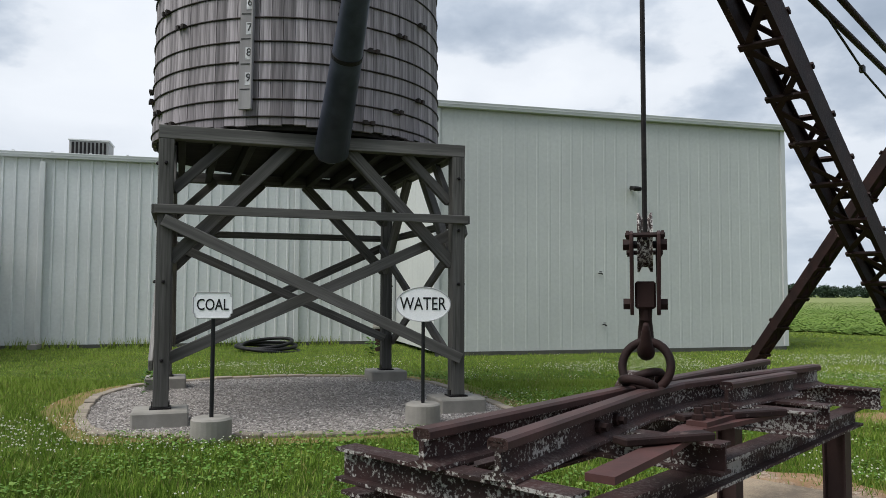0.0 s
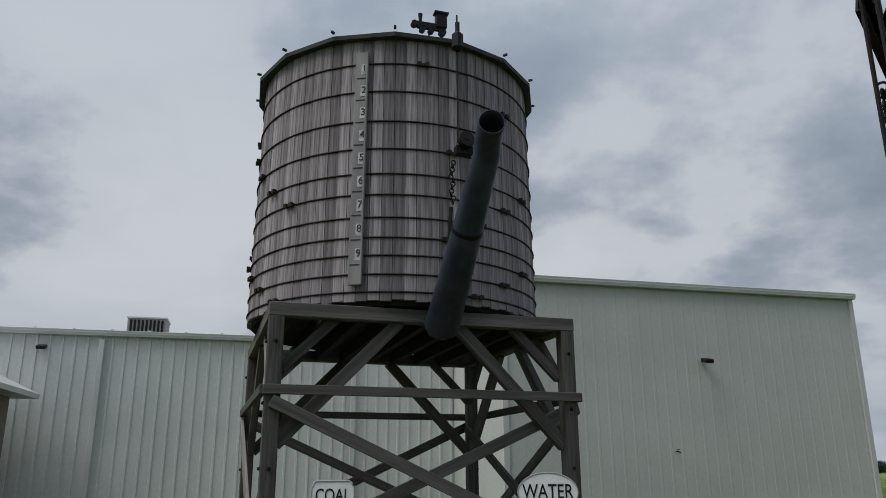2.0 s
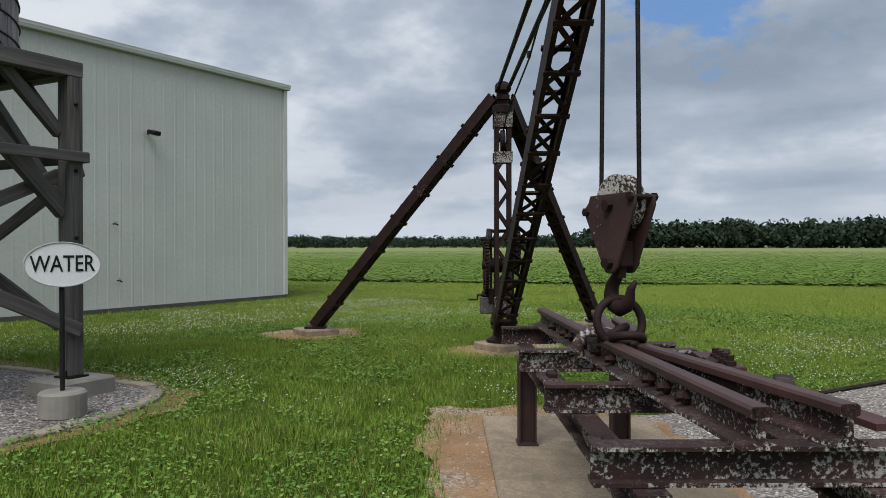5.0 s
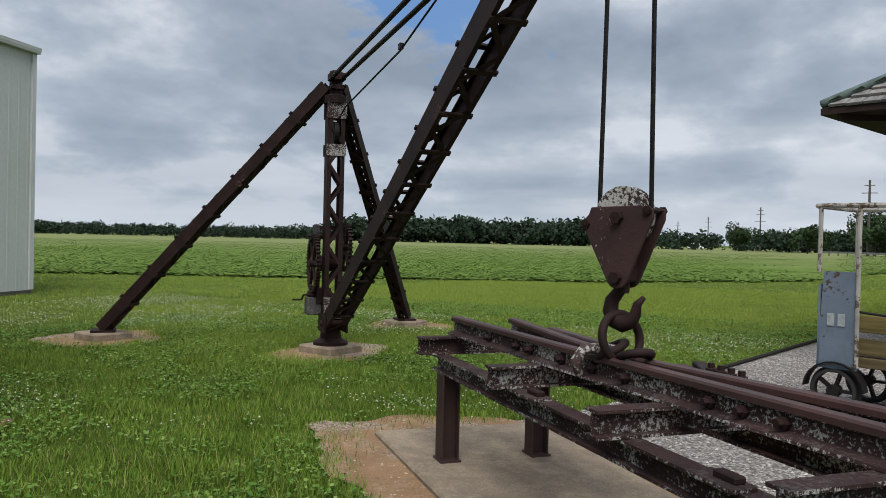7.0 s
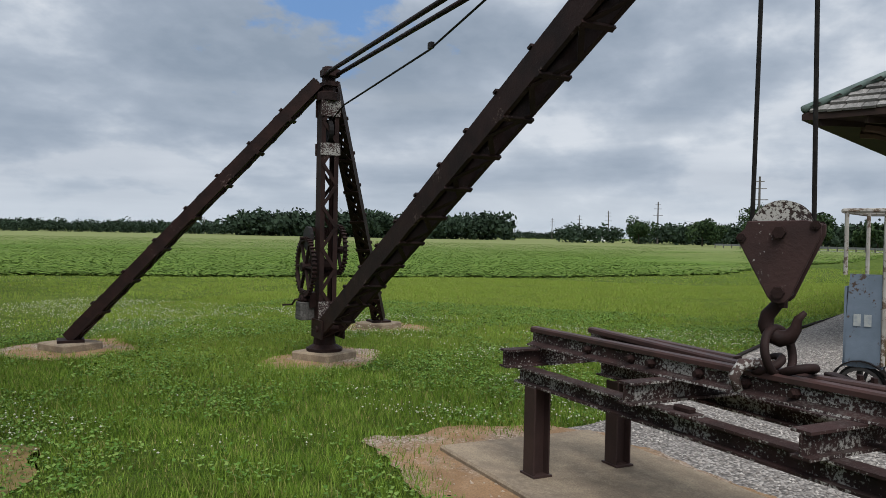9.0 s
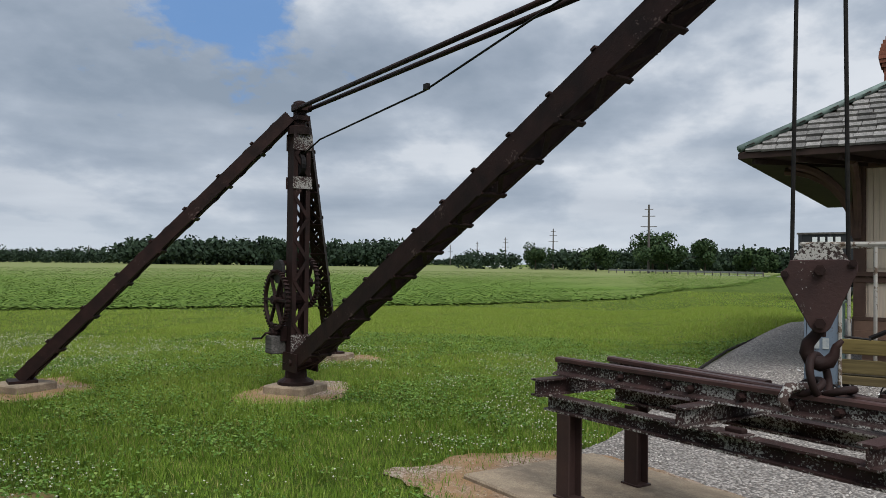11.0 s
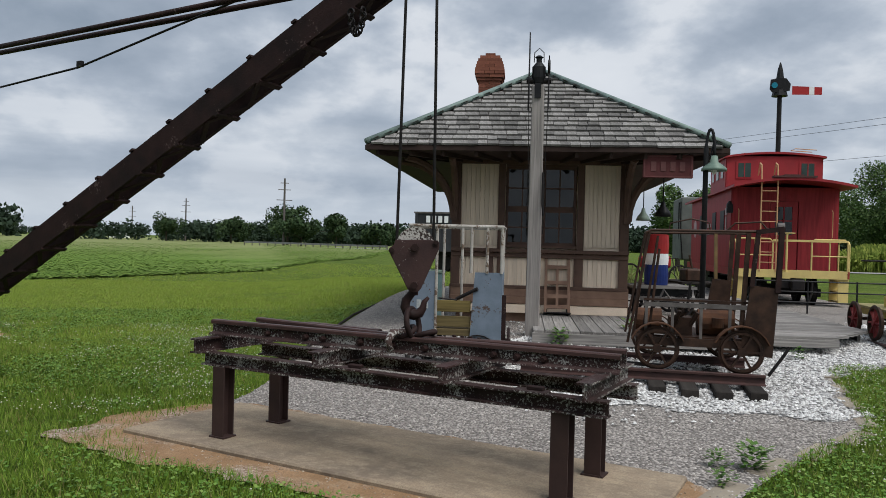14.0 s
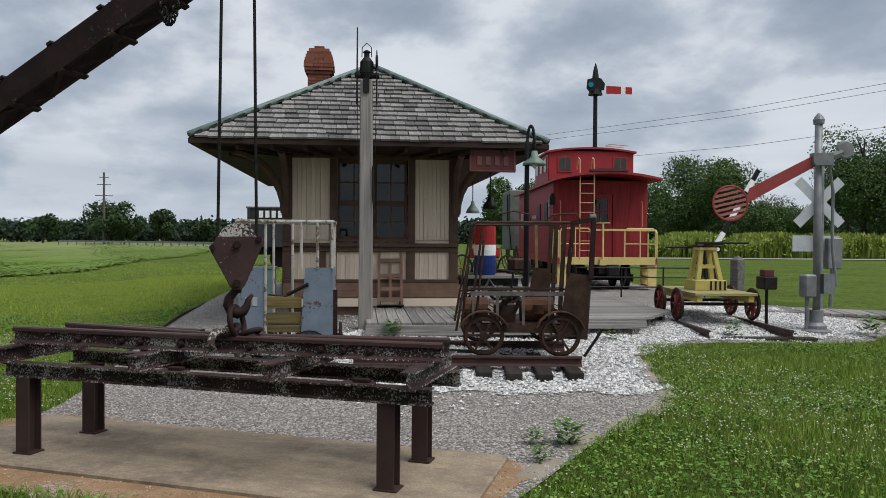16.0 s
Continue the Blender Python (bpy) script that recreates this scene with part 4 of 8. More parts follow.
soil_polys = []
for x, y, w in ((0, 0, 0.62), (L1.x, L1.y, 0.6), (L2.x, L2.y, 0.6)):
    p = CRANE @ Vector((x, y, 0))
    f = solid("footing", Shape().box((0, 0, 0), (w, w, 0.22)).bevel(0.02), SLAB, "square concrete footing under the crane", "footing", "crane footings", m=pose(p.x, p.y, 0.0, 0, 0, -10))
    ring_ = rounded([(p.x + (w * 1.15 + 0.4 * rnd.random()) * (1.35 if k % 4 == 1 else 1) * math.cos(k * math.tau / 12), p.y + (w * 1.05 + 0.35 * rnd.random()) * math.sin(k * math.tau / 12)) for k in range(12)], 2)
    ring_ = ragged(ring_, 0.09, len(soil_polys) * 5)
    soil_polys.append(ring_)
    sheet("bare_soil", ring_, 0.006, DIRT, "patch of bare sandy soil round a crane footing", "soil", 0.3)

# hook block, hanging on two falls of rope over the trestle
BLOCK = pose(0.972, 3.745, 0, 0, 0, -104.7)
block = thing("hook_block", BLOCK, "heavy rusty crane hook block with a hook and ring", "hook block")
for x in (-0.148, 0.14):
    part("rope_fall", Shape().tube([(x, 0, 1.737), (x * 0.8, 0, 4.12)], 0.012, 7), ROPE, block)
cheek = [(-0.205, 0.335), (-0.195, 0.30), (-0.052, 0.03), (-0.03, 0.006), (0.0, 0.0), (0.03, 0.006), (0.052, 0.03), (0.185, 0.345), (0.185, 0.395), (0.12, 0.412), (-0.155, 0.405), (-0.162, 0.365)]
BLOCKPAINT = flaking("block_paint", (0.062, 0.034, 0.031), (0.042, 0.025, 0.024), (0.36, 0.34, 0.32), 0.40, 46)
for y in (-0.064, 0.064):
    sg = 1 if y > 0 else -1
    part("cheek_plate", Shape().plate(cheek, ((0, y, 1.374), (1, 0, 0), (0, 0, 1)), 0.018).bevel(0.004), BLOCKPAINT, block)
    for z in (1.43, 1.725):
        part("pin_head", Shape().tube([(0, y, z), (0, y + sg * 0.042, z)], 0.031, 6), RUST, block)
part("sheave_pin", Shape().tube([(0, -0.06, 1.725), (0, 0.06, 1.725)], 0.02, 10), BLACKIRON, block)
CRUST = flaking("crusted_sheave", (0.055, 0.034, 0.03), (0.035, 0.024, 0.022), (0.42, 0.40, 0.37), 0.515, 60, 0.7, False, 0.3, 0.03)
part("sheave", Shape().turned([(0.05, -0.037), (0.148, -0.037), (0.148, -0.026), (0.124, -0.014), (0.124, 0.014), (0.148, 0.026), (0.148, 0.037), (0.05, 0.037)], 36, pose(0, 0, 1.737, 90, 0, 0)), CRUST, block, "grooved sheave crusted with flaking pale paint")
for x, z in ((-0.18, 1.695), (0.16, 1.762)):
    part("spreader_bolt", Shape().tube([(x, -0.092, z), (x, 0.092, z)], 0.013, 6).tube([(x, -0.088, z), (x, -0.073, z)], 0.024, 6).tube([(x, 0.073, z), (x, 0.088, z)], 0.024, 6), RUST, block)
part("swivel", Shape().box((0, 0, 1.475), (0.105, 0.10, 0.135)).bevel(0.01).tube([(0, 0, 1.42), (0, 0, 1.35)], [0.034, 0.03], 10), RUST, block)
hook = [(0, 1.42), (0.0, 1.39), (-0.03, 1.35), (-0.062, 1.31), (-0.07, 1.26), (-0.045, 1.21), (0, 1.195), (0.045, 1.21), (0.07, 1.25), (0.080, 1.30), (0.112, 1.335)]
part("hook", Shape().tube([(x, 0, z) for x, z in hook], [0.03, 0.03, 0.031, 0.036, 0.04, 0.044, 0.044, 0.038, 0.029, 0.021, 0.013], 12).smooth(), RUST, block, "curved cast hook")
part("ring", Shape().ring((0, 0, 0), 0.122, 0.022, "x", 28, 10, pose(-0.005, 0.0, 1.125, 0, -12, -19)).smooth(), RUST, block, "round iron lifting ring")

# ---- steel trestle with old rails on it ----
slab_pts = [(-0.92, -0.28), (3.68, -0.32), (3.66, 1.1), (-0.86, 1.12)]
sl = Shape().poly([(x, y, z) for z in (-0.1, 0.055) for x, y in slab_pts], [(3, 2, 1, 0), (4, 5, 6, 7), (0, 1, 5, 4), (1, 2, 6, 5), (2, 3, 7, 6), (3, 0, 4, 7)]).bevel(0.015)
solid("concrete_slab", sl, SLAB, "brown-stained concrete slab under the rail trestle", "slab", m=TABLE)
soil = rounded([tuple((TABLE @ Vector((x, y, 0)))[:2]) for x, y in ((-1.35, 0.5), (-1.6, 0.1), (-1.35, -0.3), (-1.5, -0.7), (-0.8, -0.75), (-0.2, -0.85), (0.4, -0.66), (0.9, -0.82), (1.5, -0.58), (2.2, -0.66), (2.9, -0.5), (3.5, -0.6), (3.9, -0.3), (3.85, 0.5), (3.9, 1.0), (3.3, 1.2), (1.0, 1.22), (-0.6, 1.3), (-1.05, 1.1), (-1.35, 0.9)) ], 2)
soil = ragged(soil, 0.10, 31)
sheet("bare_soil", soil, 0.017, DIRT, "bare sandy soil and grit round the concrete slab", "soil", 0.4)

trestle = thing("rail_trestle", TABLE, "rusty steel trestle of I-beams on four legs", "trestle")
IB = lambda w, h, tf=0.014, tw=0.012: [(-w / 2, -h / 2), (w / 2, -h / 2), (w / 2, -h / 2 + tf), (tw / 2, -h / 2 + tf), (tw / 2, h / 2 - tf), (w / 2, h / 2 - tf), (w / 2, h / 2), (-w / 2, h / 2), (-w / 2, h / 2 - tf), (-tw / 2, h / 2 - tf), (-tw / 2, -h / 2 + tf), (-w / 2, -h / 2 + tf)]
LEGP = plain("dark_brown_paint", (0.060, 0.036, 0.032), (0.045, 0.029, 0.027), 5, 0.55, 0.0, 0.1)
for x, y in ((0.0, 0.0), (0.03, 0.68), (3.04, 0.03), (3.05, 0.74)):
    part("leg", Shape().extrude((x, y, 0.065), (x, y, 0.658), IB(0.125, 0.13, 0.012, 0.012), (0, 1, 0)), LEGP, trestle, "dark brown painted steel leg")
    part("foot_plate", Shape().box((x, y, 0.062), (0.17, 0.15, 0.014)), LEGP, trestle)
for y in (0.0, 0.72):
    part("long_beam", Shape().extrude((-0.22, y, 0.714), (3.36, y, 0.714), IB(0.105, 0.112)), FLAKED, trestle)
for k, x in enumerate((-0.18, 1.08, 2.19, 3.24)):
    part("cross_beam", Shape().extrude((x, -0.17, 0.835), (x, 0.88, 0.835), IB(0.10, 0.125)), FLAKED, trestle)
for x in (0.78,):
    part("cross_beam", Shape().extrude((x, 0.35, 0.835), (x, 0.86, 0.835), IB(0.10, 0.125)), FLAKED, trestle)

HEAD = [(-0.065, 0.0), (0.065, 0.0), (0.062, 0.012), (0.012, 0.028), (0.010, 0.088), (0.034, 0.096), (0.034, 0.122), (0.026, 0.130), (-0.026, 0.130), (-0.034, 0.122), (-0.034, 0.096), (-0.010, 0.088), (-0.012, 0.028), (-0.062, 0.012)]


def rail_piece(name, pts, label, parent=None, m=None, material=None, outline=HEAD):
    s = Shape()
    pts = [Vector(p) for p in pts]
    rings = []
    for i, p in enumerate(pts):
        t = (pts[min(i + 1, len(pts) - 1)] - pts[max(i - 1, 0)]).normalized()
        sd = t.cross(Vector((0, 0, 1))).normalized()
        rings.append([s.bm.verts.new(p + sd * x + Vector((0, 0, z))) for x, z in outline])
    n = len(outline)
    for a, b in zip(rings, rings[1:]):
        for k in range(n):
            s.bm.faces.new((a[k], a[(k + 1) % n], b[(k + 1) % n], b[k]))
    s.bm.faces.new(rings[0][::-1])
    s.bm.faces.new(rings[-1])
    if parent:
        return part(name, s, material or FLAKED, parent, label)
    return solid(name, s, material or FLAKED, label, "rail", "old rails on the trestle", m=m)


BOLTHEAD = Shape().turned([(0.028, 0), (0.028, 0.022), (0.018, 0.026), (0.018, 0.05)], 6).mesh("bolt", RUST)


def old_rail(pts, label, bolts, side):
    r = thing("old_rail", TABLE, label, "rail", "old rails on the trestle")
    rail_piece("rail_body", pts, "", r)
    # the running head is polished brown over the flaking web
    pts = [Vector(p) for p in pts]
    rail_piece("rail_head", [p + Vector((0, 0, 0.0)) for p in pts], "worn brown rail head", r, None, RAILTOP, [(-0.036, 0.100), (0.036, 0.100), (0.036, 0.123), (0.027, 0.133), (-0.027, 0.133), (-0.036, 0.123)])
    for s_ in bolts:
        for a, b in zip(pts, pts[1:]):
            if a.x <= s_ <= b.x:
                p = a.lerp(b, (s_ - a.x) / (b.x - a.x))
                piece("bolt", BOLTHEAD, r, pose(p.x, p.y + side * 0.012, p.z + 0.055, 90 * (1 if side < 0 else -1), 0, 0))
    return r


old_rail([(-0.28, 0.15, 0.90), (1.2, 0.20, 0.90), (1.7, 0.225, 0.90), (3.34, 0.33, 0.90)], "rusty steel rail with flaking grey crust and heavy bolts", (0.35, 0.75, 0.92, 1.28, 1.58, 1.86, 2.42, 2.6, 2.8), -1)
old_rail([(-0.10, 0.53, 0.90), (0.9, 0.40, 0.90), (1.45, 0.335, 0.90), (1.9, 0.37, 0.90), (3.3, 0.62, 0.90)], "bent rusty steel rail with flaking grey crust", (0.6, 0.75, 2.3, 2.5), 1)
old_rail([(0.45, 0.56, 0.895), (1.25, 0.50, 0.895)], "short piece of old rusty rail", (), 1)
strap = thing("switch_bar", TABLE, "reddish brown iron switch bar with bolts", "iron bar")
part("bar", Shape().beam((1.45, 0.80, 0.925), (2.15, 0.72, 0.925), 0.12, 0.02).beam((2.15, 0.72, 0.925), (2.6, 0.80, 0.915), 0.11, 0.022).beam((2.6, 0.80, 0.915), (3.1, 0.86, 0.912), 0.10, 0.025).box((1.95, 0.73, 0.945), (0.34, 0.09, 0.02)), plain("red_brown_iron", (0.085, 0.038, 0.034), (0.055, 0.030, 0.027), 6, 0.6), strap)
for k in range(4):
    piece("bolt", BOLTHEAD, strap, pose(1.83 + 0.08 * k, 0.735 - 0.006 * k, 0.955))
part("clamp", Shape().beam((1.55, 0.88, 0.95), (2.05, 0.62, 0.95), 0.07, 0.03).bevel(0.006), RUST, strap)
part("clamp", Shape().beam((2.3, 0.86, 0.94), (2.7, 0.70, 0.95), 0.08, 0.03).bevel(0.006), RUST, strap)
for x in (1.35, 2.83):
    lug = thing("tie_plate", TABLE, "small crusted iron plate lying on the beam", "iron plate", "loose iron plates")
    part("plate", Shape().box((x, -0.03, 0.778), (0.24, 0.12, 0.02), None).bevel(0.004), FLAKED, lug)
    part("lug", Shape().box((x + 0.03, -0.02, 0.80), (0.12, 0.05, 0.03)).bevel(0.006), RUST, lug)

# sling: heavy chain links round the two rails under the hook
sling = thing("chain_sling", TABLE, "heavy chain sling round the rails, crusted with pale paint", "chain")
part("shackle", Shape().tube([(1.62, 0.10, 0.93), (1.60, 0.085, 1.0), (1.61, 0.13, 1.06), (1.64, 0.22, 1.065), (1.68, 0.30, 1.06)], [0.024, 0.03, 0.032, 0.028, 0.024], 10).smooth(), flaking("crusted_chain", (0.08, 0.05, 0.045), (0.05, 0.035, 0.03), (0.40, 0.385, 0.36), 0.52, 40), sling, "clasp crusted with pale paint")
part("link", Shape().ring((0, 0, 0), 0.075, 0.022, "y", 20, 8, TABLE.inverted() @ pose(0.99, 3.80, 1.06, 60, 0, 20)).smooth(), RUST, sling)
part("link", Shape().ring((0, 0, 0), 0.075, 0.022, "y", 20, 8, TABLE.inverted() @ pose(0.91, 3.66, 1.05, 70, 0, -50)).smooth(), RUST, sling)

# ---- depot ----
CREAM = plain("cream_board_paint", (0.84, 0.69, 0.545), (0.75, 0.61, 0.475), 3, 0.7, 0.0, 0.15, 50)
BROWN = plain("brown_trim_paint", (0.125, 0.075, 0.056), (0.09, 0.055, 0.043), 4, 0.6, 0.0, 0.15, 60)
# Trim brown, deepened to carry the shade under the eaves in its colour.
SHADEBROWN = plain("shaded_brown_eave_paint", (0.050, 0.031, 0.025), (0.034, 0.022, 0.019), 4, 0.7, 0.0, 0.15, 60)
LBROWN = plain("faded_brown_boards", (0.25, 0.155, 0.11), (0.18, 0.11, 0.08), 4, 0.75, 0.0, 0.2, 60)
PATINA = plain("green_patina_metal", (0.20, 0.27, 0.24), (0.12, 0.15, 0.14), 5, 0.6, 0.2, 0.1)
DECK = timber("grey_deck_plank", (0.42, 0.395, 0.37), (0.22, 0.205, 0.19), 1, 0.9, 1.0, 0.42, 0.45)
DECKX = timber("grey_deck_plank_crosswise", (0.42, 0.395, 0.37), (0.22, 0.205, 0.19), 0, 0.9, 1.0, 0.42, 0.45)
SHINGLE = timber("grey_cedar_shingle", (0.43, 0.41, 0.385), (0.16, 0.152, 0.143), 1, 0.9, 1.2, 0.6, 0.5)


def glass_material(name, tint=(0.8, 0.85, 0.85)):
    n = Nodes(name)
    m = n.done(tint, 0.03)
    n.bsdf.inputs["Transmission Weight"].default_value = 1.0
    n.bsdf.inputs["IOR"].default_value = 1.45
    return m


GLASS = glass_material("window_glass", (0.05, 0.058, 0.06))
depot = thing("depot", DEPOT, "small cream and brown wooden railway depot with a shingled hip roof", "station building")
FZ, WT, HW, BACK = 0.45, 3.42, 1.62, 8.0
part("floor", Shape().box((0, BACK / 2, 0.36), (2 * HW - 0.1, BACK - 0.1, 0.18)), LBROWN, depot)
part("ceiling", Shape().box((0, BACK / 2, WT + 0.02), (2 * HW, BACK, 0.04)), BROWN, depot)
for x in (-HW, HW):
    part("wall", Shape().box((x, BACK / 2, (FZ + WT) / 2), (0.12, BACK - 0.1, WT - FZ)), CREAM, depot)
    part("wainscot", Shape().box((x + (0.07 if x > 0 else -0.07), BACK / 2, 0.72), (0.03, BACK - 0.02, 0.5)), LBROWN, depot)
part("wall", Shape().box((0, BACK, (FZ + WT) / 2), (2 * HW, 0.12, WT - FZ)), CREAM, depot)
WX0, WX1, WZ0, WZ1 = -0.66, 0.70, 1.70, 3.26
part("wall", Shape().box(((-HW + WX0) / 2, 0.06, (FZ + WT) / 2), (WX0 + HW, 0.1, WT - FZ)), CREAM, depot)
part("wall", Shape().box(((HW + WX1) / 2, 0.06, (FZ + WT) / 2), (HW - WX1, 0.1, WT - FZ)), CREAM, depot)
part("wall", Shape().box(((WX0 + WX1) / 2, 0.06, (FZ + WZ0) / 2), (WX1 - WX0, 0.1, WZ0 - FZ)), CREAM, depot)
part("wall", Shape().box(((WX0 + WX1) / 2, 0.06, (WZ1 + WT) / 2), (WX1 - WX0, 0.1, WT - WZ1)), BROWN, depot)
# upright boards
for x0, x1, z0, z1 in ((-1.50, -0.80, 1.74, 3.30), (0.84, 1.50, 1.74, 3.30), (-1.48, -1.0, 0.98, 1.50), (-0.85, -0.05, 0.98, 1.50), (0.1, 0.62, 0.98, 1.50), (0.84, 1.46, 0.98, 1.50)):
    n = max(3, round((x1 - x0) / 0.085))
    w = (x1 - x0) / n
    bd = Shape().box((0, -0.004, (z0 + z1) / 2), (w - 0.006, 0.022, z1 - z0)).mesh("board", timber("cream_board", (0.86, 0.71, 0.56), (0.76, 0.62, 0.48), 2, 0.7, 0.7, 0.16, 0.14))
    for k in range(n):
        piece("board", bd, depot, pose(x0 + (k + 0.5) * w, 0, 0))
for x, w in ((-1.60, 0.17), (1.59, 0.17), (-0.73, 0.13), (0.77, 0.13), (0.0, 0.10)):
    z0 = FZ + 0.22 if abs(x) > 1.2 else (WZ0 if abs(x) < 0.1 else FZ + 0.4)
    part("trim_post", Shape().box((x, -0.02, (z0 + WT) / 2), (w, 0.075, WT - z0)), BROWN, depot)
for x in (-0.93, 0.73):
    part("trim_post", Shape().box((x, -0.014, 1.1), (0.12, 0.06, 0.9)), BROWN, depot)
for z, h, d, mat in ((1.645, 0.07, 0.13, BROWN), (1.56, 0.09, 0.06, BROWN), (0.95, 0.06, 0.06, BROWN), (0.845, 0.15, 0.05, LBROWN), (0.70, 0.14, 0.06, LBROWN), (0.535, 0.16, 0.045, CREAM), (3.36, 0.12, 0.08, BROWN)):
    part("rail_board", Shape().box((0, -0.03 - d / 4, z), (2 * HW + 0.12, d, h)).bevel(0.006), mat, depot)
win = part("window", Shape().box((0, 0.01, WZ0 + 0.03), (WX1 - WX0 + 0.1, 0.16, 0.05)), BROWN, depot, "double window with dark brown sashes")
for sx in (-0.34, 0.37):
    for z0, z1, y in ((WZ0 + 0.05, 2.44, 0.03), (2.44, WZ1, 0.055)):
        fr = Shape()
        for dx in (-0.29, 0.29):
            fr.box((sx + dx, y, (z0 + z1) / 2), (0.05, 0.035, z1 - z0))
        fr.box((sx, y, z0 + 0.03), (0.58, 0.035, 0.06)).box((sx, y, z1 - 0.025), (0.58, 0.035, 0.05))
        fr.box((sx, y, (z0 + z1) / 2), (0.025, 0.03, z1 - z0)).box((sx, y, (z0 + z1) / 2), (0.58, 0.03, 0.025))
        part("sash", fr, BROWN, win)
        pn = part("pane", Shape().box((sx, y + 0.004, (z0 + z1) / 2), (0.56, 0.005, z1 - z0)), GLASS, win)
        pn.visible_shadow = False

# hip roof: body, soffit, shingles, hips
EX, EF, EB, EZ, AZ = 3.10, -1.5, BACK + 1.5, 3.46, 5.39
AY, AB = EF + EX, EB - EX
corners = [(-EX, EF), (EX, EF), (EX, EB), (-EX, EB)]
rv = [(x, y, EZ) for x, y in corners] + [(0, AY, AZ), (0, AB, AZ)] + [(x * 0.997, y, EZ - 0.09) for x, y in corners]
part("roof", Shape().poly(rv, [(0, 1, 4), (1, 2, 5, 4), (2, 3, 5), (3, 0, 4, 5), (0, 6, 7, 1), (1, 7, 8, 2), (2, 8, 9, 3), (3, 9, 6, 0), (9, 8, 7, 6)]), SHADEBROWN, depot, "hip roof over deep dark eaves")
slope = math.atan2(AZ - EZ, AY - EF)
run = (AY - EF) / math.cos(slope)
ROWS_N, GAP = 17, 0.012
course = run / ROWS_N
sh_meshes = []
for k in range(4):
    w = (0.16, 0.19, 0.215, 0.24)[k]
    sh_meshes.append((w, Shape().poly([(-w / 2, 0, 0.050), (w / 2, 0, 0.050), (w / 2, course * 1.25, 0.006), (-w / 2, course * 1.25, 0.006), (-w / 2, 0, 0.014), (w / 2, 0, 0.014), (w / 2, course * 1.25, 0.0), (-w / 2, course * 1.25, 0.0)],
                                         [(0, 1, 2, 3), (7, 6, 5, 4), (0, 4, 5, 1), (1, 5, 6, 2), (2, 6, 7, 3), (3, 7, 4, 0)]).mesh("shingle", SHINGLE)))
front = pose(0, EF, EZ + 0.004, math.degrees(slope), 0, 0)
count = 0
for r in range(ROWS_N):
    half = EX * (1 - (r + 0.35) / ROWS_N) - 0.03
    x = -half + rnd.uniform(0, 0.05)
    while x < half - 0.05:
        w, me = rnd.choice(sh_meshes)
        if x + w > half:
            w, me = sh_meshes[0]
        piece("shingle", me, depot, front @ pose(x + w / 2, r * course - 0.03 + rnd.uniform(-0.014, 0.014), rnd.uniform(0, 0.004), 0, rnd.uniform(-0.6, 0.6), rnd.uniform(-0.8, 0.8)))
        x += w + GAP * rnd.uniform(0.3, 1.2)
for side in (-1, 1):
    sv_, sf_ = [], []
    n = 15
    for r in range(n):
        f0, f1 = r / n, (r + 1) / n
        x0, x1 = side * EX * (1 - f0), side * EX * (1 - f1)
        z0, z1 = EZ + (AZ - EZ) * f0 + 0.05, EZ + (AZ - EZ) * f1 + 0.02
        y0, y1 = EF + (AY - EF) * f0, EB + (AB - EB) * f0
        b0 = len(sv_)
        sv_ += [(x0, y0, z0), (x0, y1, z0), (x1, y1, z1), (x1, y0, z1), (x0, y0, z0 - 0.04), (x0, y1, z0 - 0.04)]
        sf_ += [(b0, b0 + 1, b0 + 2, b0 + 3), (b0, b0 + 4, b0 + 5, b0 + 1)]
    fused("shingle_courses", sv_, sf_, SHINGLE, "", parent=depot)
for a, b in (((-EX, EF, EZ + 0.02), (0, AY, AZ + 0.03)), ((EX, EF, EZ + 0.02), (0, AY, AZ + 0.03)), ((0, AY, AZ + 0.03), (0, AB, AZ + 0.03))):
    part("hip_cap", Shape().tube([Vector(a) + Vector((0, 0, 0.035)), Vector(b) + Vector((0, 0, 0.035))], 0.055, 8).smooth(), PATINA, depot, "green patinated metal hip cap")
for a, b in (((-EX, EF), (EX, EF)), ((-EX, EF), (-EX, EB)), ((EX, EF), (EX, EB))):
    part("fascia", Shape().beam((a[0], a[1], EZ - 0.05), (b[0], b[1], EZ - 0.035), 0.03, 0.085), SHADEBROWN, depot)
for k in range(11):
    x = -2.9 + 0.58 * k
    part("rafter_tail", Shape().beam((x, EF + 0.05, EZ - 0.13), (x * 0.62, 0.05, EZ - 0.08), 0.06, 0.10), SHADEBROWN, depot)
# curved eave brackets
for x in (-1.62, 1.62):
    for dx, dy in ((0, -1), (1 if x > 0 else -1, 0), (0.8 if x > 0 else -0.8, -0.8)):
        pts = []
        for k in range(9):
            a = k / 8 * math.pi / 2
            r_ = 1.02 * (1 - math.cos(a))
            pts.append((x + dx * (0.05 + r_), dy * (0.05 + r_), 2.25 + 1.06 * math.sin(a)))
        part("bracket", Shape().tube(pts, 0.065, 6), BROWN, depot)
        part("bracket_strut", Shape().beam((x + dx * 0.04, dy * 0.06, 2.2), (x + dx * 0.04, dy * 0.06, 3.36), 0.09, 0.12), BROWN, depot)
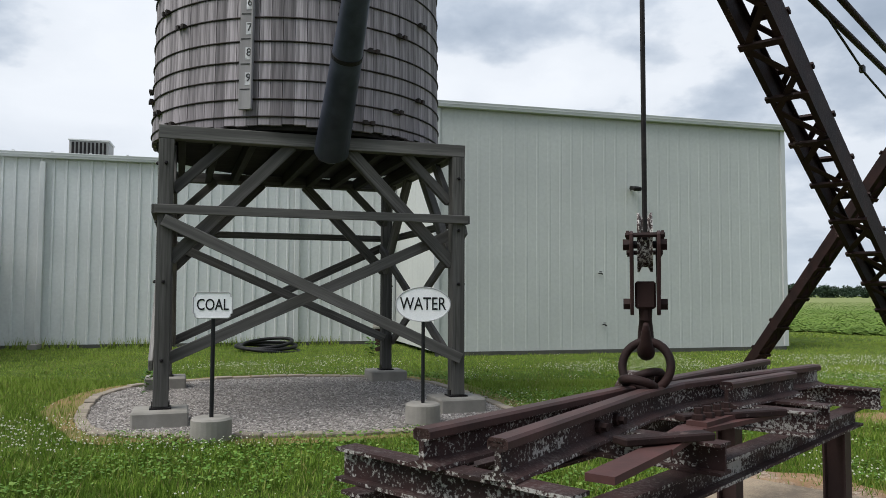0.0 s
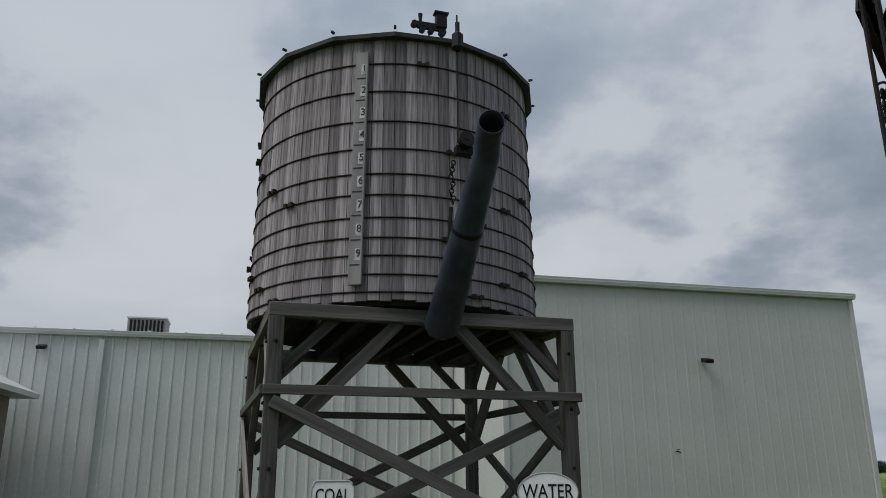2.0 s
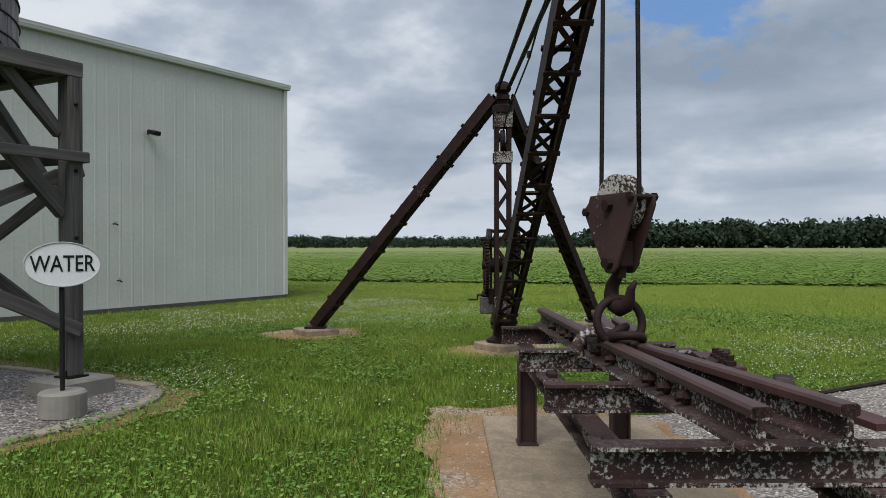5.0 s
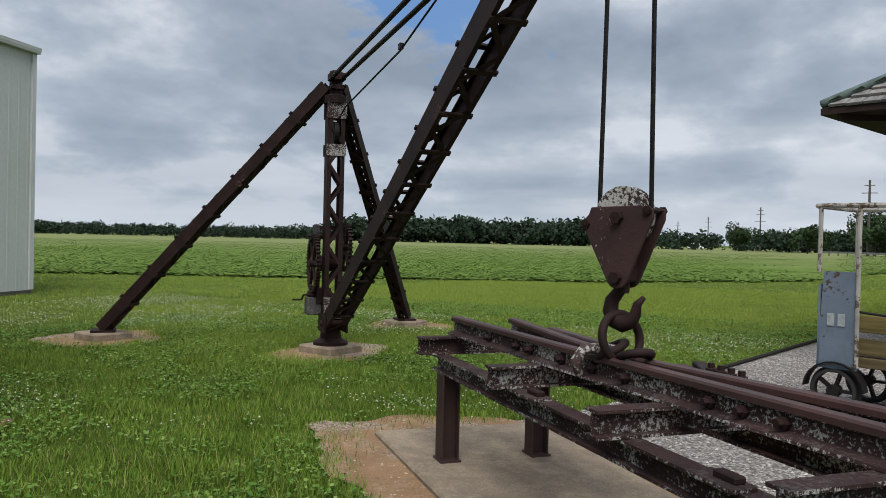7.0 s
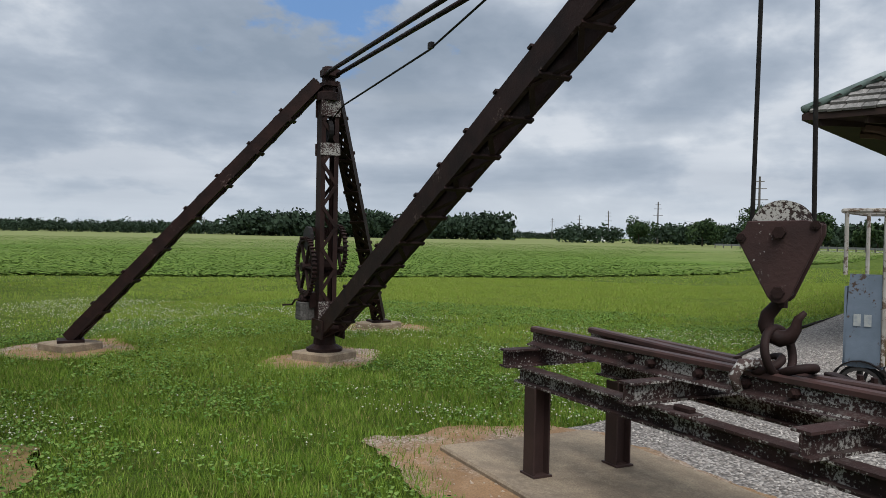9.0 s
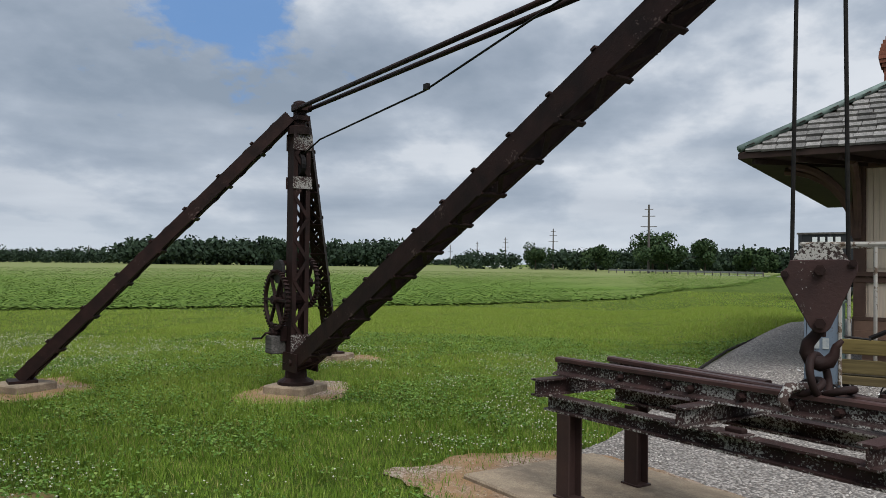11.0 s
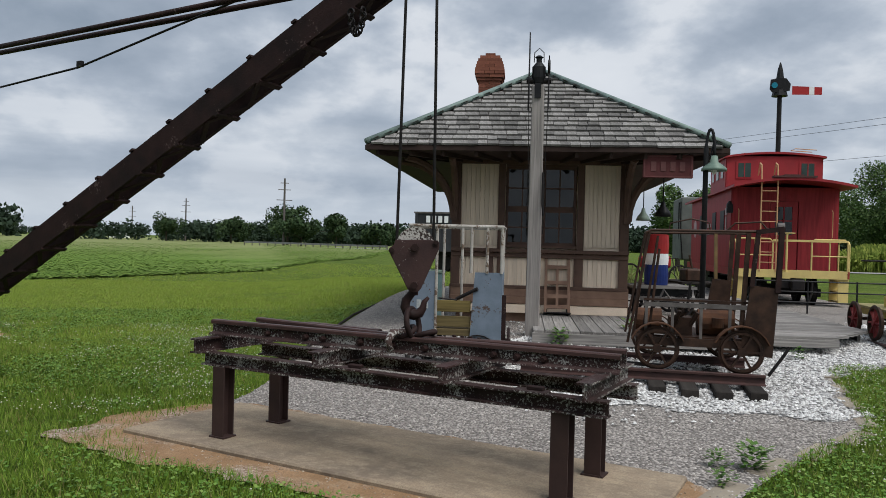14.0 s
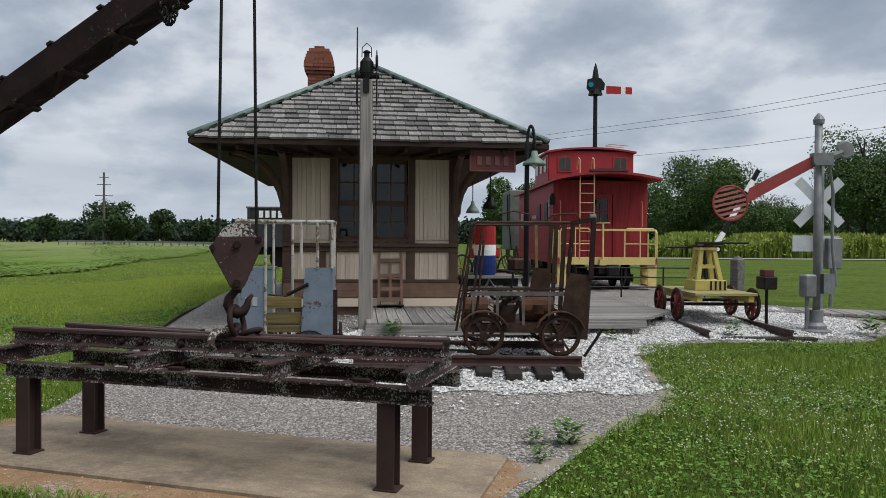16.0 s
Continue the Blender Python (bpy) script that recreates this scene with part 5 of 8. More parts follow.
# brick chimney
BRICK = plain("red_brick", (0.30, 0.115, 0.070), (0.22, 0.085, 0.058), 4, 0.9, 0.0, 0.3, 60, 0.4)
chim = part("chimney", Shape().box((-1.15, 2.6, 5.1), (0.46, 0.46, 1.62)), plain("brick_mortar", (0.30, 0.20, 0.15), (0.25, 0.17, 0.13)), depot, "corbelled red brick chimney")
for c in range(21):
    z = 4.50 + c * 0.072
    grow = {13: 0.035, 14: 0.07, 15: 0.085, 16: 0.08, 17: 0.065, 18: 0.045, 19: 0.02, 20: -0.02}.get(c, 0.0)
    half = 0.245 + grow
    nb = 3 if c % 2 else 2
    bw = 2 * half / nb
    me = Shape().box((0, 0, 0), (bw - 0.008, 0.09, 0.066)).mesh("brick", BRICK)
    for side in range(4):
        for k in range(nb):
            piece("brick", me, chim, pose(-1.15, 2.6, z, 0, 0, 90 * side) @ pose(-half + (k + 0.5) * bw, -half + 0.045, 0))
part("flue", Shape().box((-1.15, 2.6, 6.0), (0.22, 0.22, 0.10)), BRICK, chim)

# sign under the eave: its words are worn away, so plain bars
sg_ = thing("depot_sign", DEPOT @ pose(2.12, -1.38, 3.16), "faded red sign board with worn raised lettering under the eave", "sign")
SIGNRED = plain("faded_sign_red", (0.125, 0.040, 0.040), (0.09, 0.032, 0.032), 5, 0.7)
part("board", Shape().box((0, 0, 0), (0.84, 0.03, 0.40)).bevel(0.02), SIGNRED, sg_)
part("border", Shape().box((0, -0.018, 0.175), (0.80, 0.012, 0.025)).box((0, -0.018, -0.175), (0.80, 0.012, 0.025)).box((-0.395, -0.018, 0), (0.025, 0.012, 0.37)).box((0.395, -0.018, 0), (0.025, 0.012, 0.37)), plain("pale_sign_red", (0.17, 0.065, 0.062), (0.13, 0.05, 0.05)), sg_)
for k in range(4):
    part("lettering_bar", Shape().box((-0.24 + k * 0.16, -0.02, 0), (0.085, 0.012, 0.16)), plain("worn_letter", (0.18, 0.08, 0.076), (0.13, 0.058, 0.056)), sg_)
part("hanger", Shape().tube([(-0.35, 0, 0.2), (-0.35, 0, 0.32)], 0.012, 6).tube([(0.35, 0, 0.2), (0.35, 0, 0.32)], 0.012, 6), BLACKIRON, sg_)

# plank decks in front of the depot and along the track
deck_a = thing("front_deck", DEPOT, "grey weathered plank deck in front of the depot", "deck")
me = Shape().box((0, 0, 0), (0.172, 2.82, 0.045)).bevel(0.005).mesh("plank", DECK)
for k in range(19):
    piece("plank", me, deck_a, pose(-0.02 + 0.18 * k, -1.44 + rnd.uniform(-0.01, 0.01), 0.43 + rnd.uniform(-0.004, 0.004)))
for y in (-2.75, -1.5, -0.3):
    part("joist", Shape().box((1.6, y, 0.33), (3.4, 0.09, 0.14)), DECKX, deck_a)
part("edge_board", Shape().box((1.6, -2.87, 0.33), (3.44, 0.04, 0.16)), DECKX, deck_a)
for x in (0.1, 1.1, 2.1, 3.1):
    part("pier", Shape().box((x, -2.6, 0.13), (0.12, 0.12, 0.30)), BLACK, deck_a)
deck_b = thing("platform", DEPOT, "long grey plank platform between the depot and the track", "platform")
me = Shape().box((0, 0, 0), (2.62, 0.185, 0.045)).bevel(0.005).mesh("plank", DECKX)
for k in range(64):
    y = -2.25 + 0.193 * k
    end = 5.59 - 0.78 * max(0, -1.0 - y)
    piece("plank", me, deck_b, pose((3.43 + end) / 2, y, 0.425 + rnd.uniform(-0.006, 0.006)) @ Matrix.Diagonal(((end - 3.43) / 2.62, 1, 1, 1)))
part("edge_board", Shape().box((4.0, -2.37, 0.345), (1.2, 0.05, 0.12)), DECKX, deck_b)
part("edge_board", Shape().box((5.5, 4.6, 0.31), (0.05, 11.0, 0.19)), DECKX, deck_b)
part("joist", Shape().box((3.7, 4.0, 0.30), (0.1, 12.2, 0.2)), DECKX, deck_b)

# things by the front wall
truck_ = thing("hand_truck", DEPOT @ pose(0.36, -0.28, 0.455, -14, 0, 0), "old brown wooden hand truck leaning on the depot wall", "hand truck")
for x in (-0.22, 0.22):
    part("side_rail", Shape().beam((x, 0, 0.02), (x * 0.95, 0, 1.22), 0.05, 0.05, (0, 1, 0)), LBROWN, truck_)
for z in (0.16, 0.36, 0.62, 0.92):
    part("slat", Shape().box((0, 0, z), (0.46, 0.035, 0.07)), LBROWN, truck_)
part("slat", Shape().box((0, 0, 0.55), (0.05, 0.03, 0.8)), LBROWN, truck_)
part("nose_plate", Shape().box((0, -0.08, 0.02), (0.5, 0.2, 0.02)), BLACKIRON, truck_)
for x in (-0.2, 0.2):
    part("wheel", Shape().turned([(0.09, -0.02), (0.09, 0.02)], 14, pose(x, 0.09, 0.09, 0, 90, 0)), BLACKIRON, truck_)
cab_ = thing("green_box", DEPOT @ pose(-1.98, -0.5, 0.3), "faded blue-green metal box beside the depot", "box")
part("body", Shape().box((0, 0, 0.45), (0.42, 0.4, 0.9)).bevel(0.015), plain("faded_green_blue", (0.15, 0.23, 0.22), (0.11, 0.17, 0.17), 5), cab_)
part("lid", Shape().box((0, 0, 0.92), (0.46, 0.44, 0.05)).bevel(0.01), plain("faded_green_lid", (0.19, 0.26, 0.2), (0.14, 0.2, 0.16), 5), cab_)

# signal mast in front of the depot
mast_ = thing("signal_mast", pose(6.87, 0.49, 0.24, 0, 0, DEPOT_TURN - 4), "tall square grey timber mast with a lantern and signal blades", "signal mast")
part("timber_post", Shape().beam((0, 0, 0), (0, 0, 4.12), 0.225, 0.21, (0, 1, 0), 0.195, 0.19).bevel(0.012), POSTWOOD, mast_)
part("lantern", Shape().turned([(0.05, 4.12), (0.09, 4.16), (0.11, 4.24), (0.11, 4.42), (0.07, 4.47), (0.045, 4.5), (0.045, 4.56), (0.07, 4.58), (0.03, 4.61)], 14).box((0, -0.12, 4.02), (0.1, 0.02, 0.24)), BLACK, mast_, "black signal lantern")
part("bail", Shape().tube([(-0.08, 0, 4.5), (-0.075, 0, 4.66), (0, 0, 4.73), (0.075, 0, 4.66), (0.08, 0, 4.5)], 0.008, 6), BLACKIRON, mast_)
for x, z0, z1 in ((-0.155, 3.72, 4.98), (0.165, 3.75, 4.60)):
    part("signal_blade", Shape().beam((x, 0.0, z0), (x, 0.0, z1), 0.022, 0.16, (0, 1, 0), 0.014, 0.12), BLACKIRON, mast_)
    part("pivot", Shape().tube([(x * 0.4, 0, 4.2), (x * 1.25, 0, 4.2)], 0.05, 10), BLACKIRON, mast_)
part("blade_ring", Shape().ring((0.165, 0, 4.42), 0.11, 0.02, "x", 16), BLACKIRON, mast_)
for x in (-0.10, 0.12):
    part("pull_wire", Shape().tube([(x * 1.4, -0.13, 3.9), (x * 1.1, -0.13, 1.7)], 0.006, 5), ROPE, mast_)
part("wire_lever", Shape().tube([(0.12, -0.13, 2.7), (0.12, -0.14, 2.2), (0.14, -0.13, 2.0)], 0.02, 6), BLACKIRON, mast_)

# gooseneck lamp on the platform
goose = thing("platform_lamp", DEPOT @ pose(2.63, -1.9, 0.45) @ Matrix.Diagonal((0.82, 0.82, 0.85, 1)), "tall black gooseneck platform lamp with a green enamel shade", "lamp")
arc = [(0, 0, 0), (0, 0, 3.45)] + [(0.075 * (1 - math.cos(a)), -0.02 * (1 - math.cos(a)), 3.45 + 0.40 * math.sin(a)) for a in [k / 10 * math.pi for k in range(1, 11)]] + [(0.15, -0.04, 3.30)]
part("pole", Shape().tube(arc, [0.06, 0.05] + [0.03] * 11, 8).smooth(), BLACK, goose)
part("scroll", Shape().tube([(0.03, 0, 3.2), (0.10, 0, 3.4), (0.14, 0, 3.6), (0.10, 0, 3.72)], 0.015, 6), BLACK, goose)
part("shade", Shape().turned([(0.06, 3.34), (0.08, 3.22), (0.24, 3.10), (0.25, 3.05), (0.23, 3.05), (0.06, 3.18)], 20, Matrix.Translation((0.15, -0.04, 0))).smooth(), plain("green_enamel", (0.17, 0.24, 0.19), (0.13, 0.19, 0.155), 8, 0.35), goose, "green enamel shade")
part("bulb", Shape().turned([(0.02, 3.16), (0.05, 3.08), (0.05, 3.02), (0.01, 2.98)], 10, Matrix.Translation((0.15, -0.04, 0))).smooth(), WHITE, goose)

# baggage wagon with a banded barrel
wag = thing("baggage_wagon", DEPOT @ pose(2.4, 0.9, 0.45, 0, 0, 8), "low grey baggage wagon with dark wheels", "wagon")
for k in range(5):
    part("plank", Shape().box((0, -0.44 + 0.22 * k, 0.555), (1.2, 0.2, 0.05)), DECKX, wag)
part("chassis", Shape().box((0, 0, 0.45), (1.1, 0.8, 0.15)), BLACK, wag)
for x in (-0.38, 0.38):
    for y in (-0.42, 0.42):
        part("wheel", Shape().ring((x, y, 0.22), 0.19, 0.03, "y", 16).box((x, y, 0.22), (0.36, 0.03, 0.03)).box((x, y, 0.22), (0.03, 0.03, 0.36)), BLACKIRON, wag)
bar_ = thing("barrel", DEPOT @ pose(2.35, 0.85, 1.035), "steel barrel painted red, white and blue", "barrel")
RED = plain("bright_red_paint", (0.42, 0.035, 0.035), (0.33, 0.03, 0.032), 4, 0.45)
for z0, z1, mt in ((0.0, 0.40, plain("navy_paint", (0.018, 0.035, 0.16), (0.015, 0.028, 0.12), 4, 0.45)), (0.40, 0.62, WHITE), (0.62, 0.98, RED)):
    part("band", Shape().turned([(0.225, z0), (0.235, (z0 + z1) / 2), (0.225, z1)], 24), mt, bar_)
part("lid", Shape().turned([(0.22, 0.97), (0.22, 1.0), (0.05, 1.01)], 24), RED, bar_)

# ---- rails, motor car, handcar ----
TIE = timber("dark_creosote_tie", (0.055, 0.048, 0.042), (0.032, 0.028, 0.026), 1, 0.9, 1.0, 0.4)
MC = pose(3.50, -0.42, 0, 0, 0, -116.3)


def track(m, x0, x1, z, spacing, label, tie_len=2.3, gauge=1.435, y_mid=0.0, groupname="ties"):
    """Two rails on ties; the ties lie across y, the head is at z."""
    t = thing("rail_track", m, label, "track")
    tie = Shape().box((0, 0, 0), (0.20, tie_len, 0.14)).bevel(0.012).mesh("tie", TIE)
    n = int((x1 - x0) / spacing)
    for k in range(n + 1):
        piece("tie", tie, t, pose(x0 + 0.12 + (x1 - x0 - 0.24) * k / n, y_mid + rnd.uniform(-0.06, 0.06), z - 0.205, 0, 0, rnd.uniform(-2, 2)))
    for y in (y_mid - gauge / 2, y_mid + gauge / 2):
        rail_piece("rail", [(x0, y, z - 0.135), (x1, y, z - 0.135)], "", t, None, RAILTOP)
    return t


track(MC, -2.2, 0.78, 0.26, 0.42, "short length of rusty rail track on dark ties in white ballast", 2.5, 1.435, 0.72)


def spoked_wheel(name, parent, c, r, axis_m, mat, rim_mat, spokes=8, thick=0.05, dish=0.0):
    """A wheel whose axle runs along its own y."""
    w = Shape().turned([(r - 0.035, -thick / 2), (r + 0.0, -thick / 2), (r + 0.022, -thick / 2 + 0.012), (r + 0.022, -thick / 2 + 0.02), (r, -thick / 2 + 0.026), (r - 0.006, thick / 2), (r - 0.035, thick / 2)], 28, pose(0, 0, 0, 90, 0, 0), True)
    ob = part(name, w, rim_mat, parent)
    ob.matrix_basis = Matrix.Translation(c) @ axis_m
    sp = Shape().tube([(0, -0.05, 0), (0, 0.05, 0)], 0.055, 12)
    for k in range(spokes):
        a = k * math.tau / spokes
        sp.beam((0.03 * math.cos(a), 0, 0.03 * math.sin(a)), ((r - 0.02) * math.cos(a), 0, (r - 0.02) * math.sin(a)), 0.025, 0.055, (0, 1, 0))
    part("spokes", sp, mat, ob)
    return ob


OILY = plain("oily_dark_steel", (0.068, 0.038, 0.026), (0.030, 0.020, 0.016), 7, 0.55, 0.3, 0.3)
ORANGE = plain("orange_rust", (0.115, 0.052, 0.028), (0.065, 0.036, 0.024), 9, 0.85, 0.0, 0.4)
GREYSTEEL = plain("bare_grey_steel", (0.16, 0.145, 0.135), (0.09, 0.08, 0.075), 6, 0.55, 0.3, 0.2)
car = thing("motor_car", MC @ pose(0, 0.72, 0.26), "derelict rusty track inspection motor car with a bare cab frame", "rail car")
I4 = Matrix.Identity(4)


def arch(pts, w, t):
    """One bent strip over a wheel, w wide across y."""
    mid = Vector((sum(p[0] for p in pts) / len(pts), pts[0][1], min(p[2] for p in pts)))
    s, vs, fs = Shape(), [], []
    for p in pts:
        p = Vector(p)
        o = (p - mid).normalized() * t
        vs += [p + Vector((0, -w / 2, 0)), p + Vector((0, w / 2, 0)), p + o + Vector((0, w / 2, 0)), p + o + Vector((0, -w / 2, 0))]
    for k in range(len(pts) - 1):
        fs += [tuple(4 * k + i for i in (j, (j + 1) % 4)) + tuple(4 * k + 4 + i for i in ((j + 1) % 4, j)) for j in range(4)]
    return s.poly(vs, fs + [(0, 1, 2, 3), tuple(4 * len(pts) - 4 + i for i in (3, 2, 1, 0))])


for x in (-0.5, 0.5):
    for y in (-0.70, 0.70):
        spoked_wheel("wheel", car, (x, y, 0.255), 0.25, I4, OILY, OILY, 6)
    part("axle", Shape().tube([(x, -0.7, 0.255), (x, 0.7, 0.255)], 0.025, 8), OILY, car)
    for y in (-0.70, 0.70):
        pts = [(x + 0.33 * math.cos(a), y, 0.24 + 0.33 * math.sin(a)) for a in [math.pi * (0.12 + 0.76 * k / 8) for k in range(9)]]
        fd = arch(pts, 0.14, 0.014)
        part("fender", fd, ORANGE, car)
part("side_sill", Shape().box((0, -0.66, 0.34), (1.5, 0.05, 0.10)).box((0, 0.66, 0.34), (1.5, 0.05, 0.10)), OILY, car)
part("cross_sill", Shape().box((-0.72, 0, 0.34), (0.08, 1.3, 0.08)).box((0.72, 0, 0.34), (0.08, 1.3, 0.08)).box((0, 0, 0.34), (0.08, 1.3, 0.08)), OILY, car)
part("floor_pan", Shape().box((0.2, 0, 0.395), (0.9, 1.25, 0.02)), OILY, car)
part("bench_rail", Shape().box((0.0, -0.66, 0.80), (1.35, 0.04, 0.055)).box((0.0, 0.4, 0.80), (1.35, 0.04, 0.055)), GREYSTEEL, car)
part("bench_rail", Shape().box((0.05, -0.64, 0.86), (1.45, 0.03, 0.025)), OILY, car)
for x in (-0.64, -0.32, 0.02, 0.36, 0.62):
    part("stanchion", Shape().box((x, -0.66, 0.6), (0.035, 0.03, 0.42)), GREYSTEEL, car)
part("engine_cover", Shape().tube([(0.02, -0.25, 0.56), (0.46, -0.25, 0.56)], 0.17, 14), ORANGE, car)
part("fuel_tank", Shape().tube([(-0.75, -0.1, 0.56), (-0.42, -0.1, 0.56)], 0.15, 14), ORANGE, car)
part("engine", Shape().box((-0.2, -0.3, 0.52), (0.28, 0.3, 0.22)).tube([(-0.28, -0.4, 0.6), (-0.12, -0.45, 0.74)], 0.04, 8).tube([(-0.1, -0.42, 0.5), (0.0, -0.46, 0.7)], 0.03, 8).tube([(-0.3, -0.42, 0.45), (-0.22, -0.5, 0.72)], 0.025, 8), OILY, car)
part("air_filter", Shape().turned([(0.07, 0), (0.07, 0.12)], 12, pose(0.25, -0.45, 0.52)), ORANGE, car)
part("lever", Shape().tube([(-0.14, -0.5, 0.7), (-0.10, -0.5, 1.08)], 0.018, 6), BLACKIRON, car)
part("lever", Shape().tube([(-0.5, -0.5, 0.8), (-0.42, -0.5, 0.98), (-0.34, -0.5, 0.86)], 0.018, 6), GREYSTEEL, car)
for a, b in (((-0.86, -0.62, 0.30), (-0.62, -0.6, 1.72)), ((-0.78, -0.3, 0.35), (-0.64, -0.4, 1.72)), ((-0.68, -0.6, 0.4), (-0.52, -0.6, 1.66)), ((-0.86, 0.6, 0.30), (-0.62, 0.6, 1.72)), ((-0.60, -0.62, 0.45), (-0.50, -0.62, 1.5))):
    part("cab_post", Shape().tube([a, b], 0.017, 7), OILY, car)
part("top_rail", Shape().tube([(-0.66, -0.6, 1.70), (-0.60, -0.6, 1.735), (0.78, -0.6, 1.74)], 0.018, 7).tube([(-0.62, 0.6, 1.72), (0.78, 0.6, 1.74)], 0.018, 7).tube([(-0.62, -0.6, 1.72), (-0.62, 0.6, 1.72)], 0.018, 7), OILY, car)
part("top_loop", Shape().tube([(-0.3, 0.6, 1.74), (-0.28, 0.6, 1.86), (0.0, 0.6, 1.93), (0.24, 0.6, 1.88), (0.26, 0.6, 1.74)], 0.012, 6), OILY, car)
part("top_loop", Shape().tube([(0.3, -0.6, 1.74), (0.4, -0.6, 1.84), (0.7, -0.6, 1.86), (0.8, -0.6, 1.74)], 0.012, 6), OILY, car)
for y in (-0.62, 0.1, 0.62):
    part("cab_pillar", Shape().beam((0.50, y, 0.42), (0.56, y, 1.72), 0.05, 0.07, (0, 1, 0)), OILY, car)
part("cab_panel", Shape().plate([(-0.14, 0), (0.24, -0.02), (0.29, 0.82), (-0.03, 0.86)], ((0.62, -0.68, 0.22), (1, 0, 0.02), (0, 0, 1)), 0.014), OILY, car, "dented dark steel door panel")
part("window_frame", Shape().beam((0.60, -0.68, 1.06), (0.66, -0.68, 1.72), 0.05, 0.05, (0, 1, 0)).beam((0.90, -0.68, 1.0), (0.93, -0.68, 1.80), 0.06, 0.06, (0, 1, 0)).beam((0.64, -0.68, 1.73), (0.95, -0.68, 1.78), 0.05, 0.06), RUST, car)
part("window_frame", Shape().beam((0.30, 0.2, 0.95), (0.28, 0.2, 1.72), 0.04, 0.05, (0, 1, 0)), plain("worn_yellow_brown", (0.24, 0.16, 0.07), (0.15, 0.1, 0.05), 8), car)
part("seat_back", Shape().plate([(-0.16, 0), (0.18, 0), (0.16, 0.58), (-0.06, 0.6)], ((0.30, 0.1, 0.52), (1, 0, 0), (0, 0, 1)), 0.03), OILY, car)
part("head_lamp", Shape().tube([(0.92, -0.45, 1.8), (1.0, -0.45, 1.8)], 0.06, 12), GREYSTEEL, car)
part("tow_bar", Shape().beam((-1.1, -0.66, 0.05), (-0.4, -0.66, 0.03), 0.05, 0.04).tube([(0.82, -0.68, -0.02), (0.98, -0.68, 0.22), (1.05, -0.68, 0.34)], 0.02, 6), BLACKIRON, car)

# ---- grey-blue baggage tug ----
CARTM = pose(4.69, 2.39, 0.10, 0, 0, DEPOT_TURN)
cart = thing("baggage_tug", CARTM, "old blue-grey steel baggage truck with a pipe rail frame", "baggage truck")
BLUE = flaking("blue_grey_paint", (0.165, 0.205, 0.255), (0.13, 0.165, 0.205), (0.085, 0.06, 0.048), 0.43, 22)
PIPE = flaking("peeling_white_pipe", (0.42, 0.40, 0.36), (0.30, 0.28, 0.25), (0.12, 0.085, 0.06), 0.47, 30)
for x0, x1 in ((-0.60, -0.26), (0.19, 0.58)):
    xm = (x0 + x1) / 2
    part("end_panel", Shape().poly([(x0, 0, 0.42), (x1, 0, 0.42), (x1, 0, 1.29), (x0 + 0.05, 0, 1.29), (x0, 0.04, 0.42), (x1, 0.04, 0.42), (x1, 0.04, 1.29), (x0 + 0.05, 0.04, 1.29)], [(0, 1, 2, 3), (7, 6, 5, 4), (0, 4, 5, 1), (1, 5, 6, 2), (2, 6, 7, 3), (3, 7, 4, 0)]), BLUE, cart, "blue-grey steel panel with worn white figures")
part("side_panel", Shape().box((0.585, 0.45, 0.86), (0.02, 0.9, 0.86)), BLUE, cart)
part("side_panel", Shape().box((-0.585, 0.45, 0.80), (0.02, 0.9, 0.74)), BLUE, cart)
part("figure_bar", Shape().box((-0.48, -0.006, 0.86), (0.06, 0.006, 0.11)).box((-0.39, -0.006, 0.86), (0.06, 0.006, 0.11)), plain("worn_white_figures", (0.42, 0.44, 0.42), (0.28, 0.31, 0.33), 20), cart)
for z, h, c in ((0.84, 0.16, (0.26, 0.20, 0.075)), (0.64, 0.15, (0.20, 0.155, 0.07)), (0.50, 0.10, (0.17, 0.13, 0.065))):
    part("bed_plank", Shape().box((-0.04, 0.06, z), (0.46, 0.05, h - 0.01)).bevel(0.006), timber("yellowed_bed_plank", c, tuple(v * 0.65 for v in c), 0, 0.85, 1.0, 0.2), cart)
part("bed", Shape().box((0, 0.55, 0.52), (1.12, 0.9, 0.06)), timber("worn_bed", (0.25, 0.19, 0.1), (0.17, 0.13, 0.08), 0), cart)
for x, y, z0 in ((-0.59, 0.0, 1.28), (-0.26, 0.0, 0.45), (0.19, 0.0, 1.28), (0.395, 0.0, 1.28), (0.58, 0.0, 1.28), (0.58, 0.45, 1.28), (0.58, 0.9, 0.45), (-0.59, 0.9, 0.45), (-0.26, 0.9, 0.5), (0.0, 0.9, 0.5)):
    part("rail_post", Shape().tube([(x, y, z0), (x, y, 1.875)], 0.020, 7), PIPE, cart)
part("top_rail", Shape().tube([(-0.62, 0, 1.88), (0.60, 0, 1.88), (0.60, 0.92, 1.88), (-0.62, 0.92, 1.88), (-0.62, 0, 1.88)], 0.024, 8), PIPE, cart, "peeling white pipe rail")
part("tow_bar", Shape().tube([(0.02, -0.05, 0.93), (-0.22, -0.06, 0.95)], 0.012, 6).tube([(0.28, -0.02, 1.08), (0.0, 0.1, 0.93)], 0.025, 6), BLACKIRON, cart)
